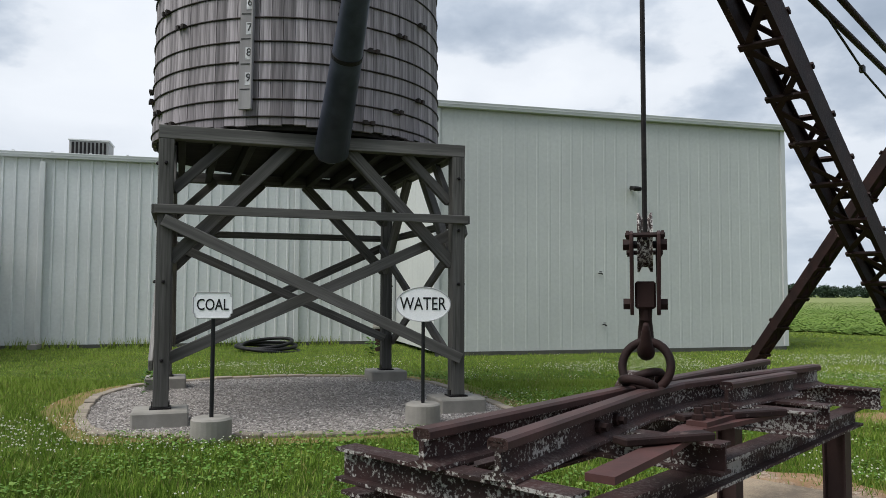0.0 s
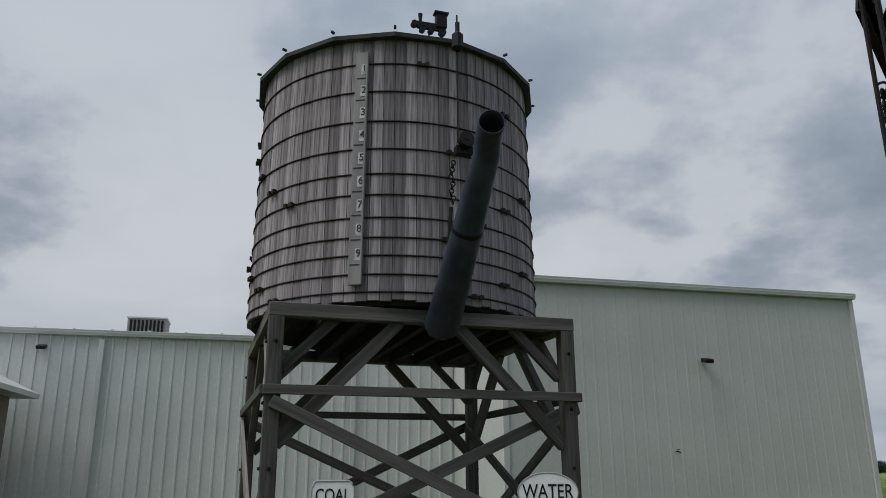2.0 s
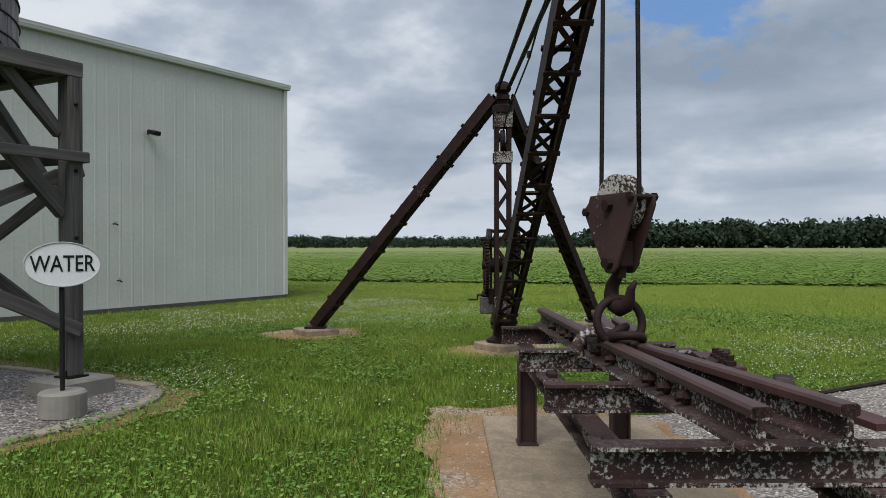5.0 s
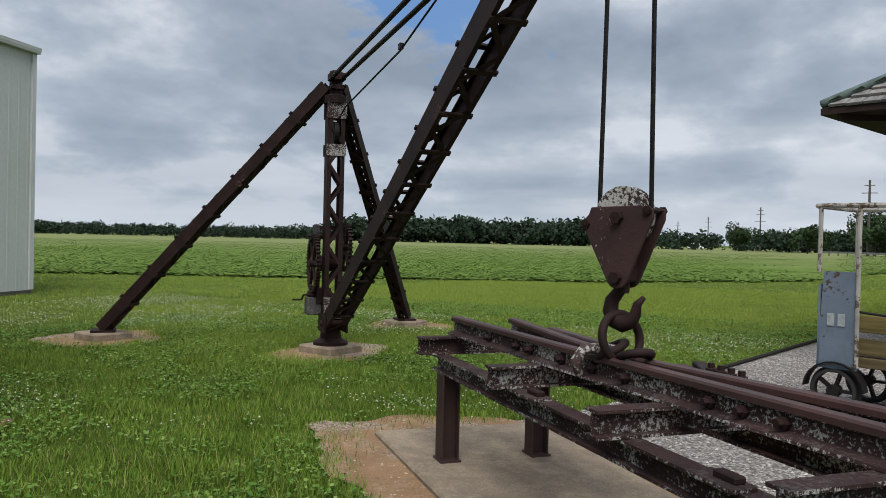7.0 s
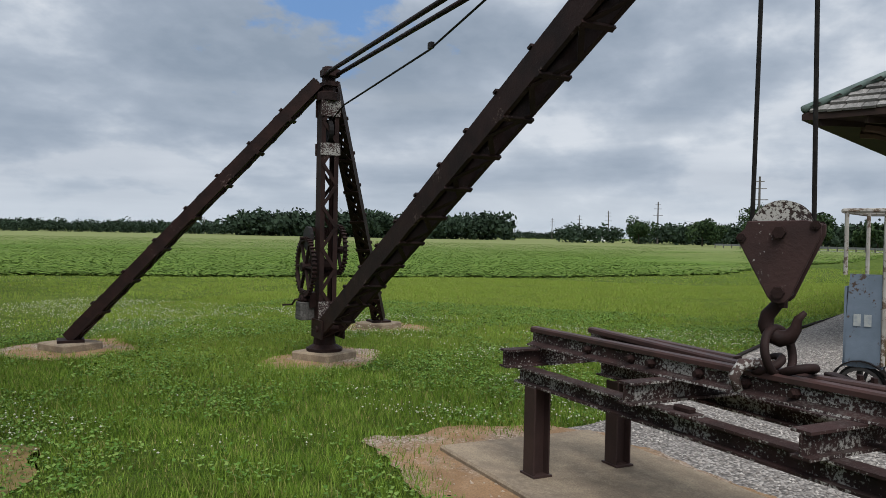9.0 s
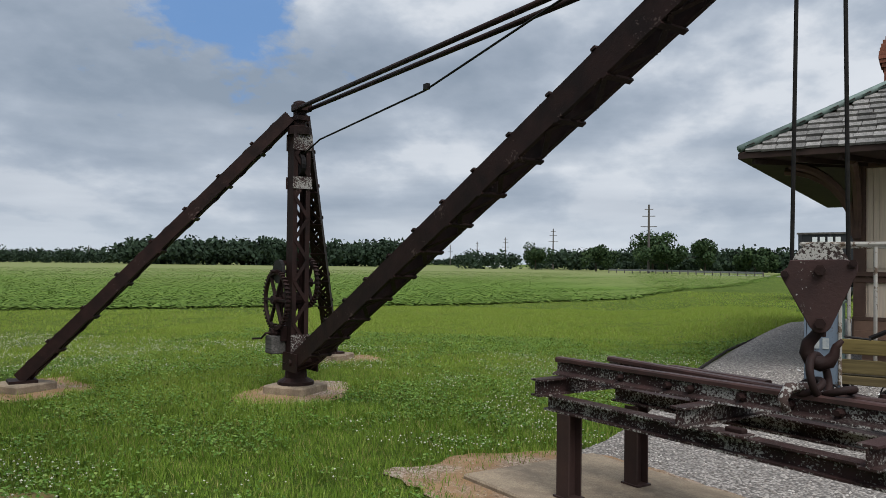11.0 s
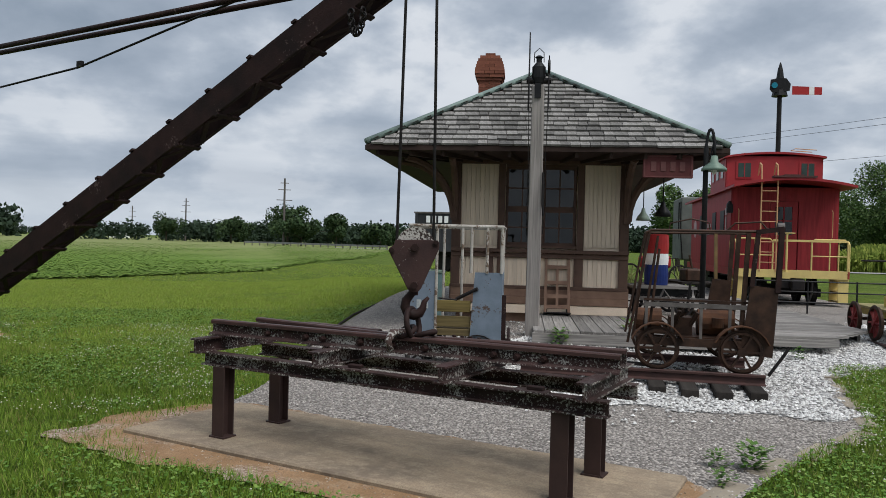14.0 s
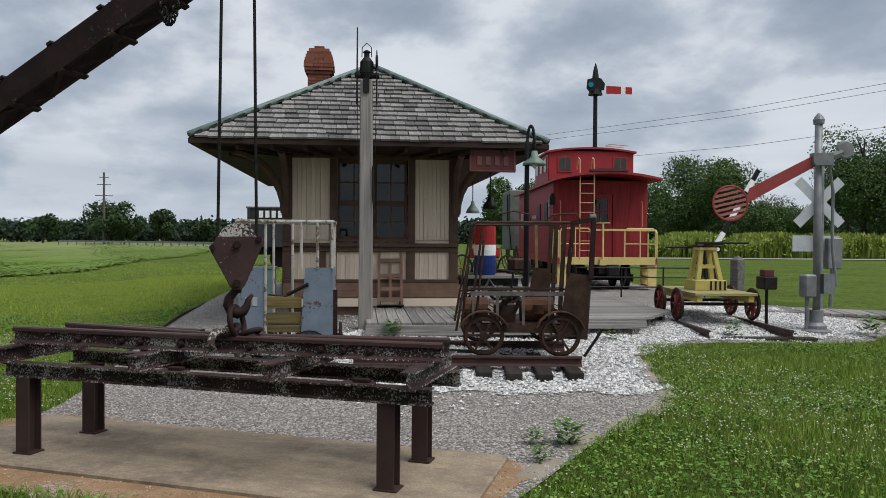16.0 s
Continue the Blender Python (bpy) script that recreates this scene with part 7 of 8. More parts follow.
# dark freight car behind the depot
fc = thing("freight_car", pose(32.0, -8.2, 0.25, 0, 0, -116.3), "dark grey freight car with white lettering behind the depot", "freight car")
DARKCAR = plain("dark_car_paint", (0.045, 0.047, 0.052), (0.033, 0.034, 0.038), 2, 0.6)
part("body", Shape().box((0, 0, 2.0), (10, 2.7, 1.9)), DARKCAR, fc)
part("roof_rail", Shape().box((0, 0, 2.99), (10.1, 2.8, 0.08)), GREYSTEEL, fc)
for k in range(9):
    part("rib", Shape().box((-4.9 + 1.2 * k, -1.38, 2.0), (0.1, 0.08, 1.9)), DARKCAR, fc)
for k in range(4):
    part("lettering_block", Shape().box((-4.3 + 0.31 * k, -1.44, 2.66), (0.2, 0.02, 0.34)), WHITE, fc)
part("underframe", Shape().box((0, 0, 0.85), (9.6, 1.2, 0.4)), BLACK, fc)
for x in (-3.6, -2.2, 2.2, 3.6):
    part("wheelset", Shape().tube([(x, -0.8, 0.45), (x, 0.8, 0.45)], 0.42, 18), BLACKIRON, fc)

# red machine on the platform far side
eng = thing("red_engine", DEPOT @ pose(3.6, 8.6, 0.45, 0, 0, 30), "old red stationary engine on spoked wheels", "engine")
part("body", Shape().box((0, 0, 0.9), (0.9, 0.5, 0.35)).bevel(0.06).tube([(-0.2, 0, 1.0), (-0.2, 0, 1.45)], 0.05, 10).tube([(0.2, 0, 1.05), (0.3, 0, 1.25)], 0.1, 10), RED, eng)
for x in (-0.5, 0.5):
    for y in (-0.5, 0.5):
        spoked_wheel("wheel", eng, (x, y, 0.42), 0.4, I4, plain("pale_green_spokes", (0.30, 0.34, 0.12), (0.24, 0.28, 0.1)), BLACKIRON, 10)

# hanging lamps under the eave, and carts and ironwork along the platform
def eave_lamp(m, shade_mat, label):
    t = thing("hanging_lamp", m, label, "lamp", "lamps under the eave")
    part("rod", Shape().tube([(0, 0, 0.0), (0, 0, -0.62)], 0.014, 6), BLACK, t)
    part("shade", Shape().turned([(0.04, -0.58), (0.06, -0.68), (0.15, -0.80), (0.19, -0.90), (0.17, -0.90), (0.04, -0.72)], 18).smooth(), shade_mat, t)
    return t


eave_lamp(DEPOT @ pose(2.72, 2.4, 3.36), BLACK, "black bell-shaped lamp hanging under the depot eave")
eave_lamp(DEPOT @ pose(2.75, 5.4, 3.36), plain("pale_green_enamel", (0.26, 0.33, 0.28), (0.2, 0.26, 0.22), 8, 0.4), "pale green enamel lamp hanging under the depot eave")


def platform_cart(m, wide, label):
    """A low dark cart with iron wheels, loaded with rusty gear."""
    t = thing("platform_cart", m, label, "cart", "carts on the platform")
    for k in range(4):
        part("plank", Shape().box((0, -0.36 + 0.24 * k, 0.48), (wide, 0.22, 0.05)).bevel(0.005), TIE, t)
    part("frame", Shape().box((0, -0.42, 0.41), (wide, 0.06, 0.09)).box((0, 0.42, 0.41), (wide, 0.06, 0.09)), BLACKIRON, t)
    for x in (-wide / 2 + 0.2, wide / 2 - 0.2):
        for y in (-0.46, 0.46):
            spoked_wheel("wheel", t, (x, y, 0.21), 0.185, I4, BLACKIRON, BLACKIRON, 6)
    part("load", Shape().box((-0.2, 0, 0.66), (0.5, 0.5, 0.32)).bevel(0.04).tube([(0.12, -0.1, 0.62), (0.5, -0.1, 0.62)], 0.12, 14).tube([(-0.2, 0, 0.8), (-0.12, 0.05, 1.15)], 0.03, 8), OILY, t, "rusty iron machine parts")
    part("handle", Shape().tube([(wide / 2, 0, 0.44), (wide / 2 + 0.25, 0, 0.62), (wide / 2 + 0.42, 0, 1.05)], 0.016, 6).tube([(wide / 2 + 0.42, -0.16, 1.05), (wide / 2 + 0.42, 0.16, 1.05)], 0.016, 6), BLACKIRON, t)
    return t


platform_cart(DEPOT @ pose(2.75, 3.1, 0.45, 0, 0, 80), 1.3, "low dark cart loaded with rusty iron on the platform")
platform_cart(DEPOT @ pose(3.9, 5.2, 0.45, 0, 0, 100), 1.5, "dark iron-wheeled cart with machine parts by the caboose")
tender = thing("grey_tank_car", LINE @ pose(10.6, 0.0, 0), "grey steel box of a rail car behind the caboose", "rail car")
part("body", Shape().box((1.4, 0.3, 2.6), (2.6, 2.6, 2.6)).bevel(0.05), plain("weathered_grey_green", (0.16, 0.17, 0.155), (0.11, 0.12, 0.11), 2, 0.7), tender)
part("underframe", Shape().box((1.4, 0.3, 0.95), (2.4, 1.6, 0.7)), BLACKIRON, tender)
for x in (0.6, 2.2):
    part("wheelset", Shape().tube([(x, -0.75, 0.69), (x, 0.75, 0.69)], 0.42, 18), BLACKIRON, tender)
part("step_rail", Shape().tube([(0.05, 1.5, 1.3), (-0.02, 1.62, 2.6), (-0.02, 1.62, 3.7)], 0.025, 6).tube([(0.6, 1.5, 1.3), (0.55, 1.62, 2.6), (0.55, 1.62, 3.7)], 0.025, 6), BLACKIRON, tender)

# ---- small stones, grass, clover ----
prng = np.random.default_rng(7)
slab_poly = [tuple((TABLE @ Vector((x, y, 0)))[:2]) for x, y in slab_pts]


def edge_distance(poly, x, y):
    q = np.array(poly)
    return np.sqrt(((x[:, None] - q[None, :, 0]) ** 2 + (y[:, None] - q[None, :, 1]) ** 2).min(1)) if len(x) else x


rim_ = []
for k, (qx, qy) in enumerate(tank_bed):
    o_ = Vector((qx + 2.06, qy - 10.89)).normalized() * (0.2 + 0.34 * rnd.random())
    rim_.append((qx + o_.x, qy + o_.y))
sheet("dry_grass", rounded(rim_, 1), 0.007, plain("dry_brown_grass", (0.25, 0.165, 0.075), (0.15, 0.135, 0.05), 1.8, 0.95, 0.0, 0.5, 60), "strip of dry brown grass round the gravel bed", "dry grass", 0.5)


def blades(name, n, box, h, w, material, label, category, keep=None):
    x, y = prng.uniform(box[0], box[1], n), prng.uniform(box[2], box[3], n)
    ok = ~(inside(tank_bed, x, y) | inside(yard, x, y) | inside(slab_poly, x, y))
    luck = prng.uniform(0, 1, n)
    ok &= ~inside(rim_, x, y) | (luck < 0.3)
    for pl in [soil] + soil_polys:
        at = np.flatnonzero(inside(pl, x, y))
        ok[at] &= luck[at] < 0.05 + 0.85 * np.exp(-edge_distance(pl, x[at], y[at]) / 0.11)
    if keep is not None:
        ok &= keep(x, y)
    x, y = x[ok], y[ok]
    n = len(x)
    a, b = prng.uniform(0, math.tau, n), prng.uniform(0, math.tau, n)
    clump = 0.30 + 0.65 * value_noise(x, y, 0.8, 3) + 0.75 * value_noise(x, y, 3.1, 4) ** 2
    hh, ww = h * prng.uniform(0.5, 1.3, n) * clump.clip(0.4, 1.5), w * prng.uniform(0.7, 1.3, n)
    z = gz(x, y)
    v = np.empty((n, 3, 3))
    v[:, 0] = np.stack([x - ww * np.cos(a), y - ww * np.sin(a), z - 0.005], -1)
    v[:, 1] = np.stack([x + ww * np.cos(a), y + ww * np.sin(a), z - 0.005], -1)
    lean = hh * prng.uniform(0.1, 0.8, n)
    v[:, 2] = np.stack([x + lean * np.cos(b), y + lean * np.sin(b), z + hh], -1)
    return fused(name, v.reshape(-1, 3).tolist(), np.arange(3 * n).reshape(-1, 3).tolist(), material, label, category)


def leaf_material(name, c1, c2, c3, rough=0.6, dry=False):
    n = Nodes(name)
    col = n.ramp(n.random(True), (0.0, c1), (0.55, c2), (1.0, c3))
    col = n.mix(n.ramp(n.noise(0.45, 3), (0.35, 0.0), (0.7, 0.55)), col, tuple(v * 0.62 for v in c2))
    if dry:
        col = n.mix(n.ramp(n.noise(2.6, 4, 0.6), (0.44, 0.0), (0.68, 0.6)), col, tuple(v * 0.55 for v in c1))
        col = n.mix(dry_lawn(n), col, (0.235, 0.315, 0.052))
        col = n.mix(n.ramp(n.random(True), (0.90, 0.0), (0.93, 0.8)), col, (0.27, 0.23, 0.09))
    return n.done(col, rough, spec=0.12)


BLADE = leaf_material("grass_blade", (0.088, 0.170, 0.018), (0.172, 0.275, 0.033), (0.31, 0.38, 0.08), 0.6, True)
blades("grass", 330000, (-4, 9, 2.5, 13), 0.078, 0.0046, BLADE, "short green lawn grass with clover", "grass")
blades("grass", 130000, (-4, 5, -8.5, 3.2), 0.085, 0.005, BLADE, "short green lawn grass beside the gravel", "grass")
blades("grass", 230000, (-11, -4, -8.5, 13), 0.08, 0.005, BLADE, "short green lawn grass out in the open", "grass", lambda x, y: prng.uniform(0, 1, len(x)) < ((x + 11.5) / 7) ** 0.7)
blades("grass", 110000, (-14, 20, 11, 24), 0.05, 0.008, BLADE, "green lawn grass before the sheds", "grass")
blades("grass", 230000, (8, 26, -1, 16), 0.05, 0.010, BLADE, "green lawn grass beyond the crane", "grass")
blades("grass", 75000, (12, 42, -9, 30), 0.05, 0.02, BLADE, "green lawn grass before the field", "grass", lambda x, y: ~inside(field, x, y) & ((x > 26) | (y > 16) | (y < -1)))
# longer tufts along the wall of the sheds
for m_, x0, x1 in ((LONG, -12, 4.2),):
    p0, p1 = m_ @ Vector((x0, -0.12, 0)), m_ @ Vector((x1, -0.12, 0))
    n = 1600
    f = prng.uniform(0, 1, n) ** 1.0
    f = f[np.sin(f * 40) + np.sin(f * 91) > -0.6]
    x, y = p0.x + (p1.x - p0.x) * f + prng.normal(0, 0.06, len(f)), p0.y + (p1.y - p0.y) * f + prng.normal(0, 0.06, len(f))
    a = prng.uniform(0, math.tau, len(f))
    hh = prng.uniform(0.08, 0.34, len(f))
    v = np.stack([np.stack([x - 0.014 * np.cos(a), y - 0.014 * np.sin(a), x * 0], -1), np.stack([x + 0.014 * np.cos(a), y + 0.014 * np.sin(a), x * 0], -1), np.stack([x + 0.1 * np.cos(a * 3), y + 0.1 * np.sin(a * 3), hh], -1)], 1)
    fused("tall_grass", v.reshape(-1, 3).tolist(), np.arange(3 * len(f)).reshape(-1, 3).tolist(), BLADE, "longer unmown grass along the shed wall", "grass")


def gems(name, x, y, lift, size, material, label, category, flat=0.7, spread=0.35):
    """Small uneven eight-sided lumps, for stones and flower heads."""
    n = len(x)
    base = np.array([(1, 0, 0), (-1, 0, 0), (0, 1, 0), (0, -1, 0), (0, 0, flat), (0, 0, -flat)], float)
    v = base[None] * size[:, None, None] * (1 + prng.uniform(-spread, spread, (n, 6, 3)))
    a = prng.uniform(0, math.tau, n)
    c, s = np.cos(a)[:, None], np.sin(a)[:, None]
    vx, vy = v[..., 0] * c - v[..., 1] * s, v[..., 0] * s + v[..., 1] * c
    v = np.stack([vx + x[:, None], vy + y[:, None], v[..., 2] + (gz(x, y) + lift)[:, None]], -1)
    f = np.array([(0, 2, 4), (2, 1, 4), (1, 3, 4), (3, 0, 4), (2, 0, 5), (1, 2, 5), (3, 1, 5), (0, 3, 5)])
    faces = (f[None] + (np.arange(n) * 6)[:, None, None]).reshape(-1, 3)
    return fused(name, v.reshape(-1, 3).tolist(), faces.tolist(), material, label, category)


n = 60000
x, y = prng.uniform(-5, 11, n), prng.uniform(-7, 18, n)
patch = 0.6 * value_noise(x, y, 0.55, 11) + 0.4 * value_noise(x, y, 1.7, 12) + prng.normal(0, 0.07, n)
ok = (patch > np.where((y < 1.5) | (x < 0.3), 0.60, 0.53)) & ~(inside(tank_bed, x, y) | inside(yard, x, y) | inside(slab_poly, x, y) | inside(soil, x, y))
x, y = x[ok], y[ok]
gems("clover", x, y, prng.uniform(0.04, 0.10, len(x)), prng.uniform(0.004, 0.012, len(x)), plain("clover_white", (0.60, 0.60, 0.47), (0.46, 0.46, 0.34), 30), "white clover heads scattered in the lawn", "clover", 0.9, 0.2)


# clover and broad weed leaves lying flat between the blades
n = 250000
x, y = prng.uniform(-4, 14, n), prng.uniform(-7, 14, n)
patch = 0.5 * value_noise(x, y, 0.6, 21) + 0.5 * value_noise(x, y, 2.2, 22) + prng.normal(0, 0.06, n)
ok = (patch > 0.50) & ~(inside(tank_bed, x, y) | inside(yard, x, y) | inside(slab_poly, x, y) | inside(soil, x, y))
for pl in soil_polys:
    ok &= ~inside(pl, x, y)
x, y = x[ok], y[ok]
n = len(x)
size, a = prng.uniform(0.008, 0.019, n), prng.uniform(0, math.tau, n)
c = np.stack([x, y, gz(x, y) + prng.uniform(0.03, 0.085, n)], -1)
d = np.stack([np.cos(a), np.sin(a), prng.uniform(-0.5, 0.5, n)], -1) * size[:, None]
s = np.stack([-np.sin(a), np.cos(a), prng.uniform(-0.5, 0.5, n)], -1) * size[:, None]
fused("clover_leaves", np.stack([c - d, c + s, c + d, c - s], 1).reshape(-1, 3).tolist(), np.arange(4 * n).reshape(-1, 4).tolist(),
      leaf_material("clover_leaf", (0.055, 0.125, 0.018), (0.100, 0.195, 0.030), (0.215, 0.300, 0.075)), "low clover leaves spread through the lawn", "clover")


def stone_material(name, c1, c2, c3):
    n = Nodes(name)
    return n.done(n.ramp(n.random(True), (0.0, c1), (0.5, c2), (1.0, c3)), 0.9)


x, y = prng.uniform(-1, 9, 26000), prng.uniform(-3, 6, 26000)
ok = inside(yard, x, y) & ~inside(slab_poly, x, y) & ~inside(soil, x, y) & ((y > -x * 0.9 + 1.0) | (x < 3.4))
x, y = x[ok], y[ok]
gems("gravel", x, y, np.full(len(x), 0.016), prng.uniform(0.006, 0.017, len(x)), stone_material("gravel_stone", (0.16, 0.142, 0.13), (0.33, 0.30, 0.275), (0.54, 0.50, 0.46)), "loose grey gravel stones round the trestle", "gravel")
x, y = prng.uniform(-6, 2, 16000), prng.uniform(7, 15, 16000)
ok = inside(tank_bed, x, y)
x, y = x[ok], y[ok]
gems("gravel", x, y, np.full(len(x), 0.016), prng.uniform(0.008, 0.020, len(x)), stone_material("bed_stone", (0.13, 0.117, 0.109), (0.27, 0.245, 0.225), (0.47, 0.435, 0.405)), "loose grey gravel stones under the tank", "gravel")
x, y = prng.uniform(1.8, 9, 60000), prng.uniform(-9.6, 2.2, 60000)
ok = inside(ballast_area, x, y) | (inside(yard, x, y) & (prng.uniform(0, 1, 60000) < 0.04))
x, y = x[ok], y[ok]
gems("ballast_stones", x, y, np.full(len(x), 0.03), prng.uniform(0.010, 0.029, len(x)), stone_material("ballast_stone", (0.30, 0.29, 0.28), (0.52, 0.51, 0.49), (0.74, 0.73, 0.71)), "white crushed limestone pieces round the tracks", "ballast")

x, y = prng.uniform(-2, 5, 22000), prng.uniform(1, 8, 22000)
ok = inside(soil, x, y) & ~inside(slab_poly, x, y) & (prng.uniform(0, 1, 22000) < 0.35)
x, y = x[ok], y[ok]
gems("grit", x, y, np.full(len(x), 0.019), prng.uniform(0.004, 0.014, len(x)), stone_material("grit_stone", (0.19, 0.135, 0.09), (0.31, 0.235, 0.165), (0.43, 0.35, 0.265)), "loose grit on the bare soil round the slab", "grit")
# paver edging round the tank bed, and the dark board along the gravel yard
edging = thing("bed_edging", pose(0, 0, 0), "row of pale paver blocks edging the gravel bed", "edging")
pv = Shape().box((0, 0, 0.02), (0.29, 0.14, 0.09)).bevel(0.012).mesh("paver", plain("tan_paver", (0.34, 0.29, 0.23), (0.26, 0.22, 0.18), 5, 0.9, 0.0, 0.3, 60, 0.3))
loop = [Vector((x, y, 0)) for x, y in tank_bed] + [Vector((*tank_bed[0], 0))]
dist, step_ = 0.0, 0.31
for a, b in zip(loop, loop[1:]):
    ln = (b - a).length
    while dist < ln:
        p = a.lerp(b, dist / ln)
        t = (b - a).normalized()
        piece("paver", pv, edging, pose(p.x, p.y, rnd.uniform(-0.032, -0.01), 0, 0, math.degrees(math.atan2(t.y, t.x)) + rnd.uniform(-4, 4)))
        dist += step_
    dist -= ln
solid("yard_edging", Shape().tube([(5.6, 4.5, float(gz(5.6, 4.5)) + 0.03), (7.5, 4.05, float(gz(7.5, 4.05)) + 0.04), (9.5, 3.45, float(gz(9.5, 3.45)) + 0.05), (11.6, 2.78, float(gz(11.6, 2.78)) + 0.05), (22, -1.15, 0.30)], 0.024, 6), TIE, "dark timber edging along the gravel yard", "edging")
flag = Shape().box((0, 0, 0.02), (0.62, 0.2, 0.07)).bevel(0.01).mesh("stone", plain("tan_flagstone", (0.36, 0.31, 0.24), (0.27, 0.23, 0.18), 4, 0.9, 0.0, 0.3, 50, 0.25))
kerb = thing("stone_edging", pose(0, 0, 0), "flat tan stones edging the gravel against the lawn", "edging")
kpts = [Vector((4.45, -3.1, 0)), Vector((3.75, -2.62, 0)), Vector((2.25, -1.62, 0)), Vector((1.4, -1.0, 0)), Vector((0.62, 0.5, 0)), Vector((0.3, 1.2, 0)), Vector((-0.4, 2.1, 0))]
for a, b in zip(kpts, kpts[1:]):
    n = max(1, int((b - a).length / 0.64))
    for k in range(n):
        p = a.lerp(b, (k + 0.5) / n)
        t = (b - a).normalized()
        piece("stone", flag, kerb, pose(p.x, p.y, float(gz(p.x, p.y)) - 0.035, 0, 0, math.degrees(math.atan2(t.y, t.x)) + rnd.uniform(-5, 5)))


def weed(p, h, n, label="leafy green weed growing at the gravel edge"):
    v, f = [], []
    for k in range(n):
        a, r_ = prng.uniform(0, math.tau), prng.uniform(0, h * 0.5)
        z = h * prng.uniform(0.1, 1.0)
        c = Vector((r_ * math.cos(a), r_ * math.sin(a), z))
        d = Vector((math.cos(a), math.sin(a), prng.uniform(-0.3, 0.6))).normalized()
        s = d.cross(Vector((0, 0, 1))).normalized() * h * 0.10
        q = len(v)
        v += [tuple(c), tuple(c + d * h * 0.14 + s), tuple(c + d * h * 0.32), tuple(c + d * h * 0.14 - s)]
        f.append((q, q + 1, q + 2, q + 3))
    ob = fused("weed", v, f, LEAF, label, "weed", "stuff")
    ob.matrix_basis = pose(*p)
    return ob


LEAF = leaf_material("weed_leaf", (0.045, 0.10, 0.02), (0.075, 0.15, 0.03), (0.13, 0.19, 0.05))
for p, h, n in (((0.42, 1.05, 0.0), 0.22, 110), ((0.55, 1.3, 0.0), 0.15, 70), ((6.35, -1.0, 0.25), 0.35, 60), ((6.1, -1.7, 0.25), 0.3, 60), ((4.6, -5.4, 0.1), 0.3, 60), ((3.9, -8.0, 0.08), 0.4, 80), ((-4.35, 11.5, 0.0), 0.3, 50), ((-1.6, 18.2, 0), 0.45, 60), ((5.95, 0.4, 0.2), 0.3, 70), ((6.0, 1.3, 0.18), 0.26, 60), ((4.9, -3.0, 0.12), 0.22, 50), ((0.1, 1.55, 0.0), 0.16, 60)):
    weed(p, h, n)

# ---- crops, woods and far things ----
CROP = leaf_material("soybean_leaf", (0.085, 0.155, 0.024), (0.128, 0.205, 0.036), (0.190, 0.260, 0.056), 0.9)


def crop_material():
    """Beans to a distance, then a paler weedy fallow; dark soil between the rows."""
    n = Nodes("dense_crop")
    col = n.mix(n.ramp(n.noise(0.06, 4), (0.38, 0.0), (0.62, 1.0)), (0.092, 0.158, 0.027), (0.125, 0.195, 0.037))
    col = n.mix(n.ramp(n.noise((0.02, 0.02, 1), 4, 0.6), (0.46, 0.0), (0.62, 0.8)), col, (0.165, 0.195, 0.062))
    col = n.mix(n.ramp(n.noise(0.7, 5, 0.7), (0.35, 0.6), (0.55, 0.0)), col, (0.062, 0.100, 0.020))
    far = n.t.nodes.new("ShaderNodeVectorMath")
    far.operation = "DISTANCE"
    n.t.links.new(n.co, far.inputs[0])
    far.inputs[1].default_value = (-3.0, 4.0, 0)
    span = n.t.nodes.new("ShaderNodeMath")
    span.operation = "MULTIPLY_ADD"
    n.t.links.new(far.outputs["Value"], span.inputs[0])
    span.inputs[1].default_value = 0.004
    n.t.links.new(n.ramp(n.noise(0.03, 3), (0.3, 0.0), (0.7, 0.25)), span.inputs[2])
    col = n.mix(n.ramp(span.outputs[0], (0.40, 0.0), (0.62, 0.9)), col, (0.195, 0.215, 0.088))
    return n.done(col, 0.95, 0.0, n.noise(3.0, 4, 0.7), 0.4, 0.05, 0.06)


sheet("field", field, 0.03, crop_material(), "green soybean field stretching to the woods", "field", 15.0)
F1, F2 = np.array((0.951, 0.309)), np.array((-0.309, 0.951))
n = 190000
r = 20 * (150 / 20) ** prng.uniform(0, 1, n)
az = prng.uniform(-0.35, 1.45, n)
x, y = 6 + r * np.cos(az), 8 + r * np.sin(az)
uu, vv = x * F1[0] + y * F1[1], x * F2[0] + y * F2[1]
# plain rows with bare soil between them in one stretch, closed rows elsewhere
open_rows = step01((value_noise(uu, vv, 0.02, 81) - 0.38) * 6) * (r > 34)
row = np.where(r < 170, np.round(vv / 1.3) * 1.3 + prng.normal(0, 1, n) * (0.42 - 0.26 * open_rows), vv)
x, y = uu * F1[0] + row * F2[0], uu * F1[1] + row * F2[1]
ok = inside(field, x, y)
x, y, r = x[ok], y[ok], r[ok]
n = len(x)
size = prng.uniform(0.04, 0.085, n) * (1 + r / 160)
a, tilt = prng.uniform(0, math.tau, n), prng.uniform(-0.2, 0.2, n)
cz = 0.03 + gz(x, y) + prng.uniform(0.02, 0.17, n) * (0.75 + 0.25 * np.sin(x * 0.21 + 2 * np.sin(y * 0.13)))
d = np.stack([np.cos(a), np.sin(a), tilt], -1) * size[:, None]
s = np.stack([-np.sin(a), np.cos(a), prng.uniform(-0.25, 0.25, n)], -1) * (size * 0.6)[:, None]
c = np.stack([x, y, cz], -1)
v = np.stack([c - d, c + s, c + d, c - s], 1)
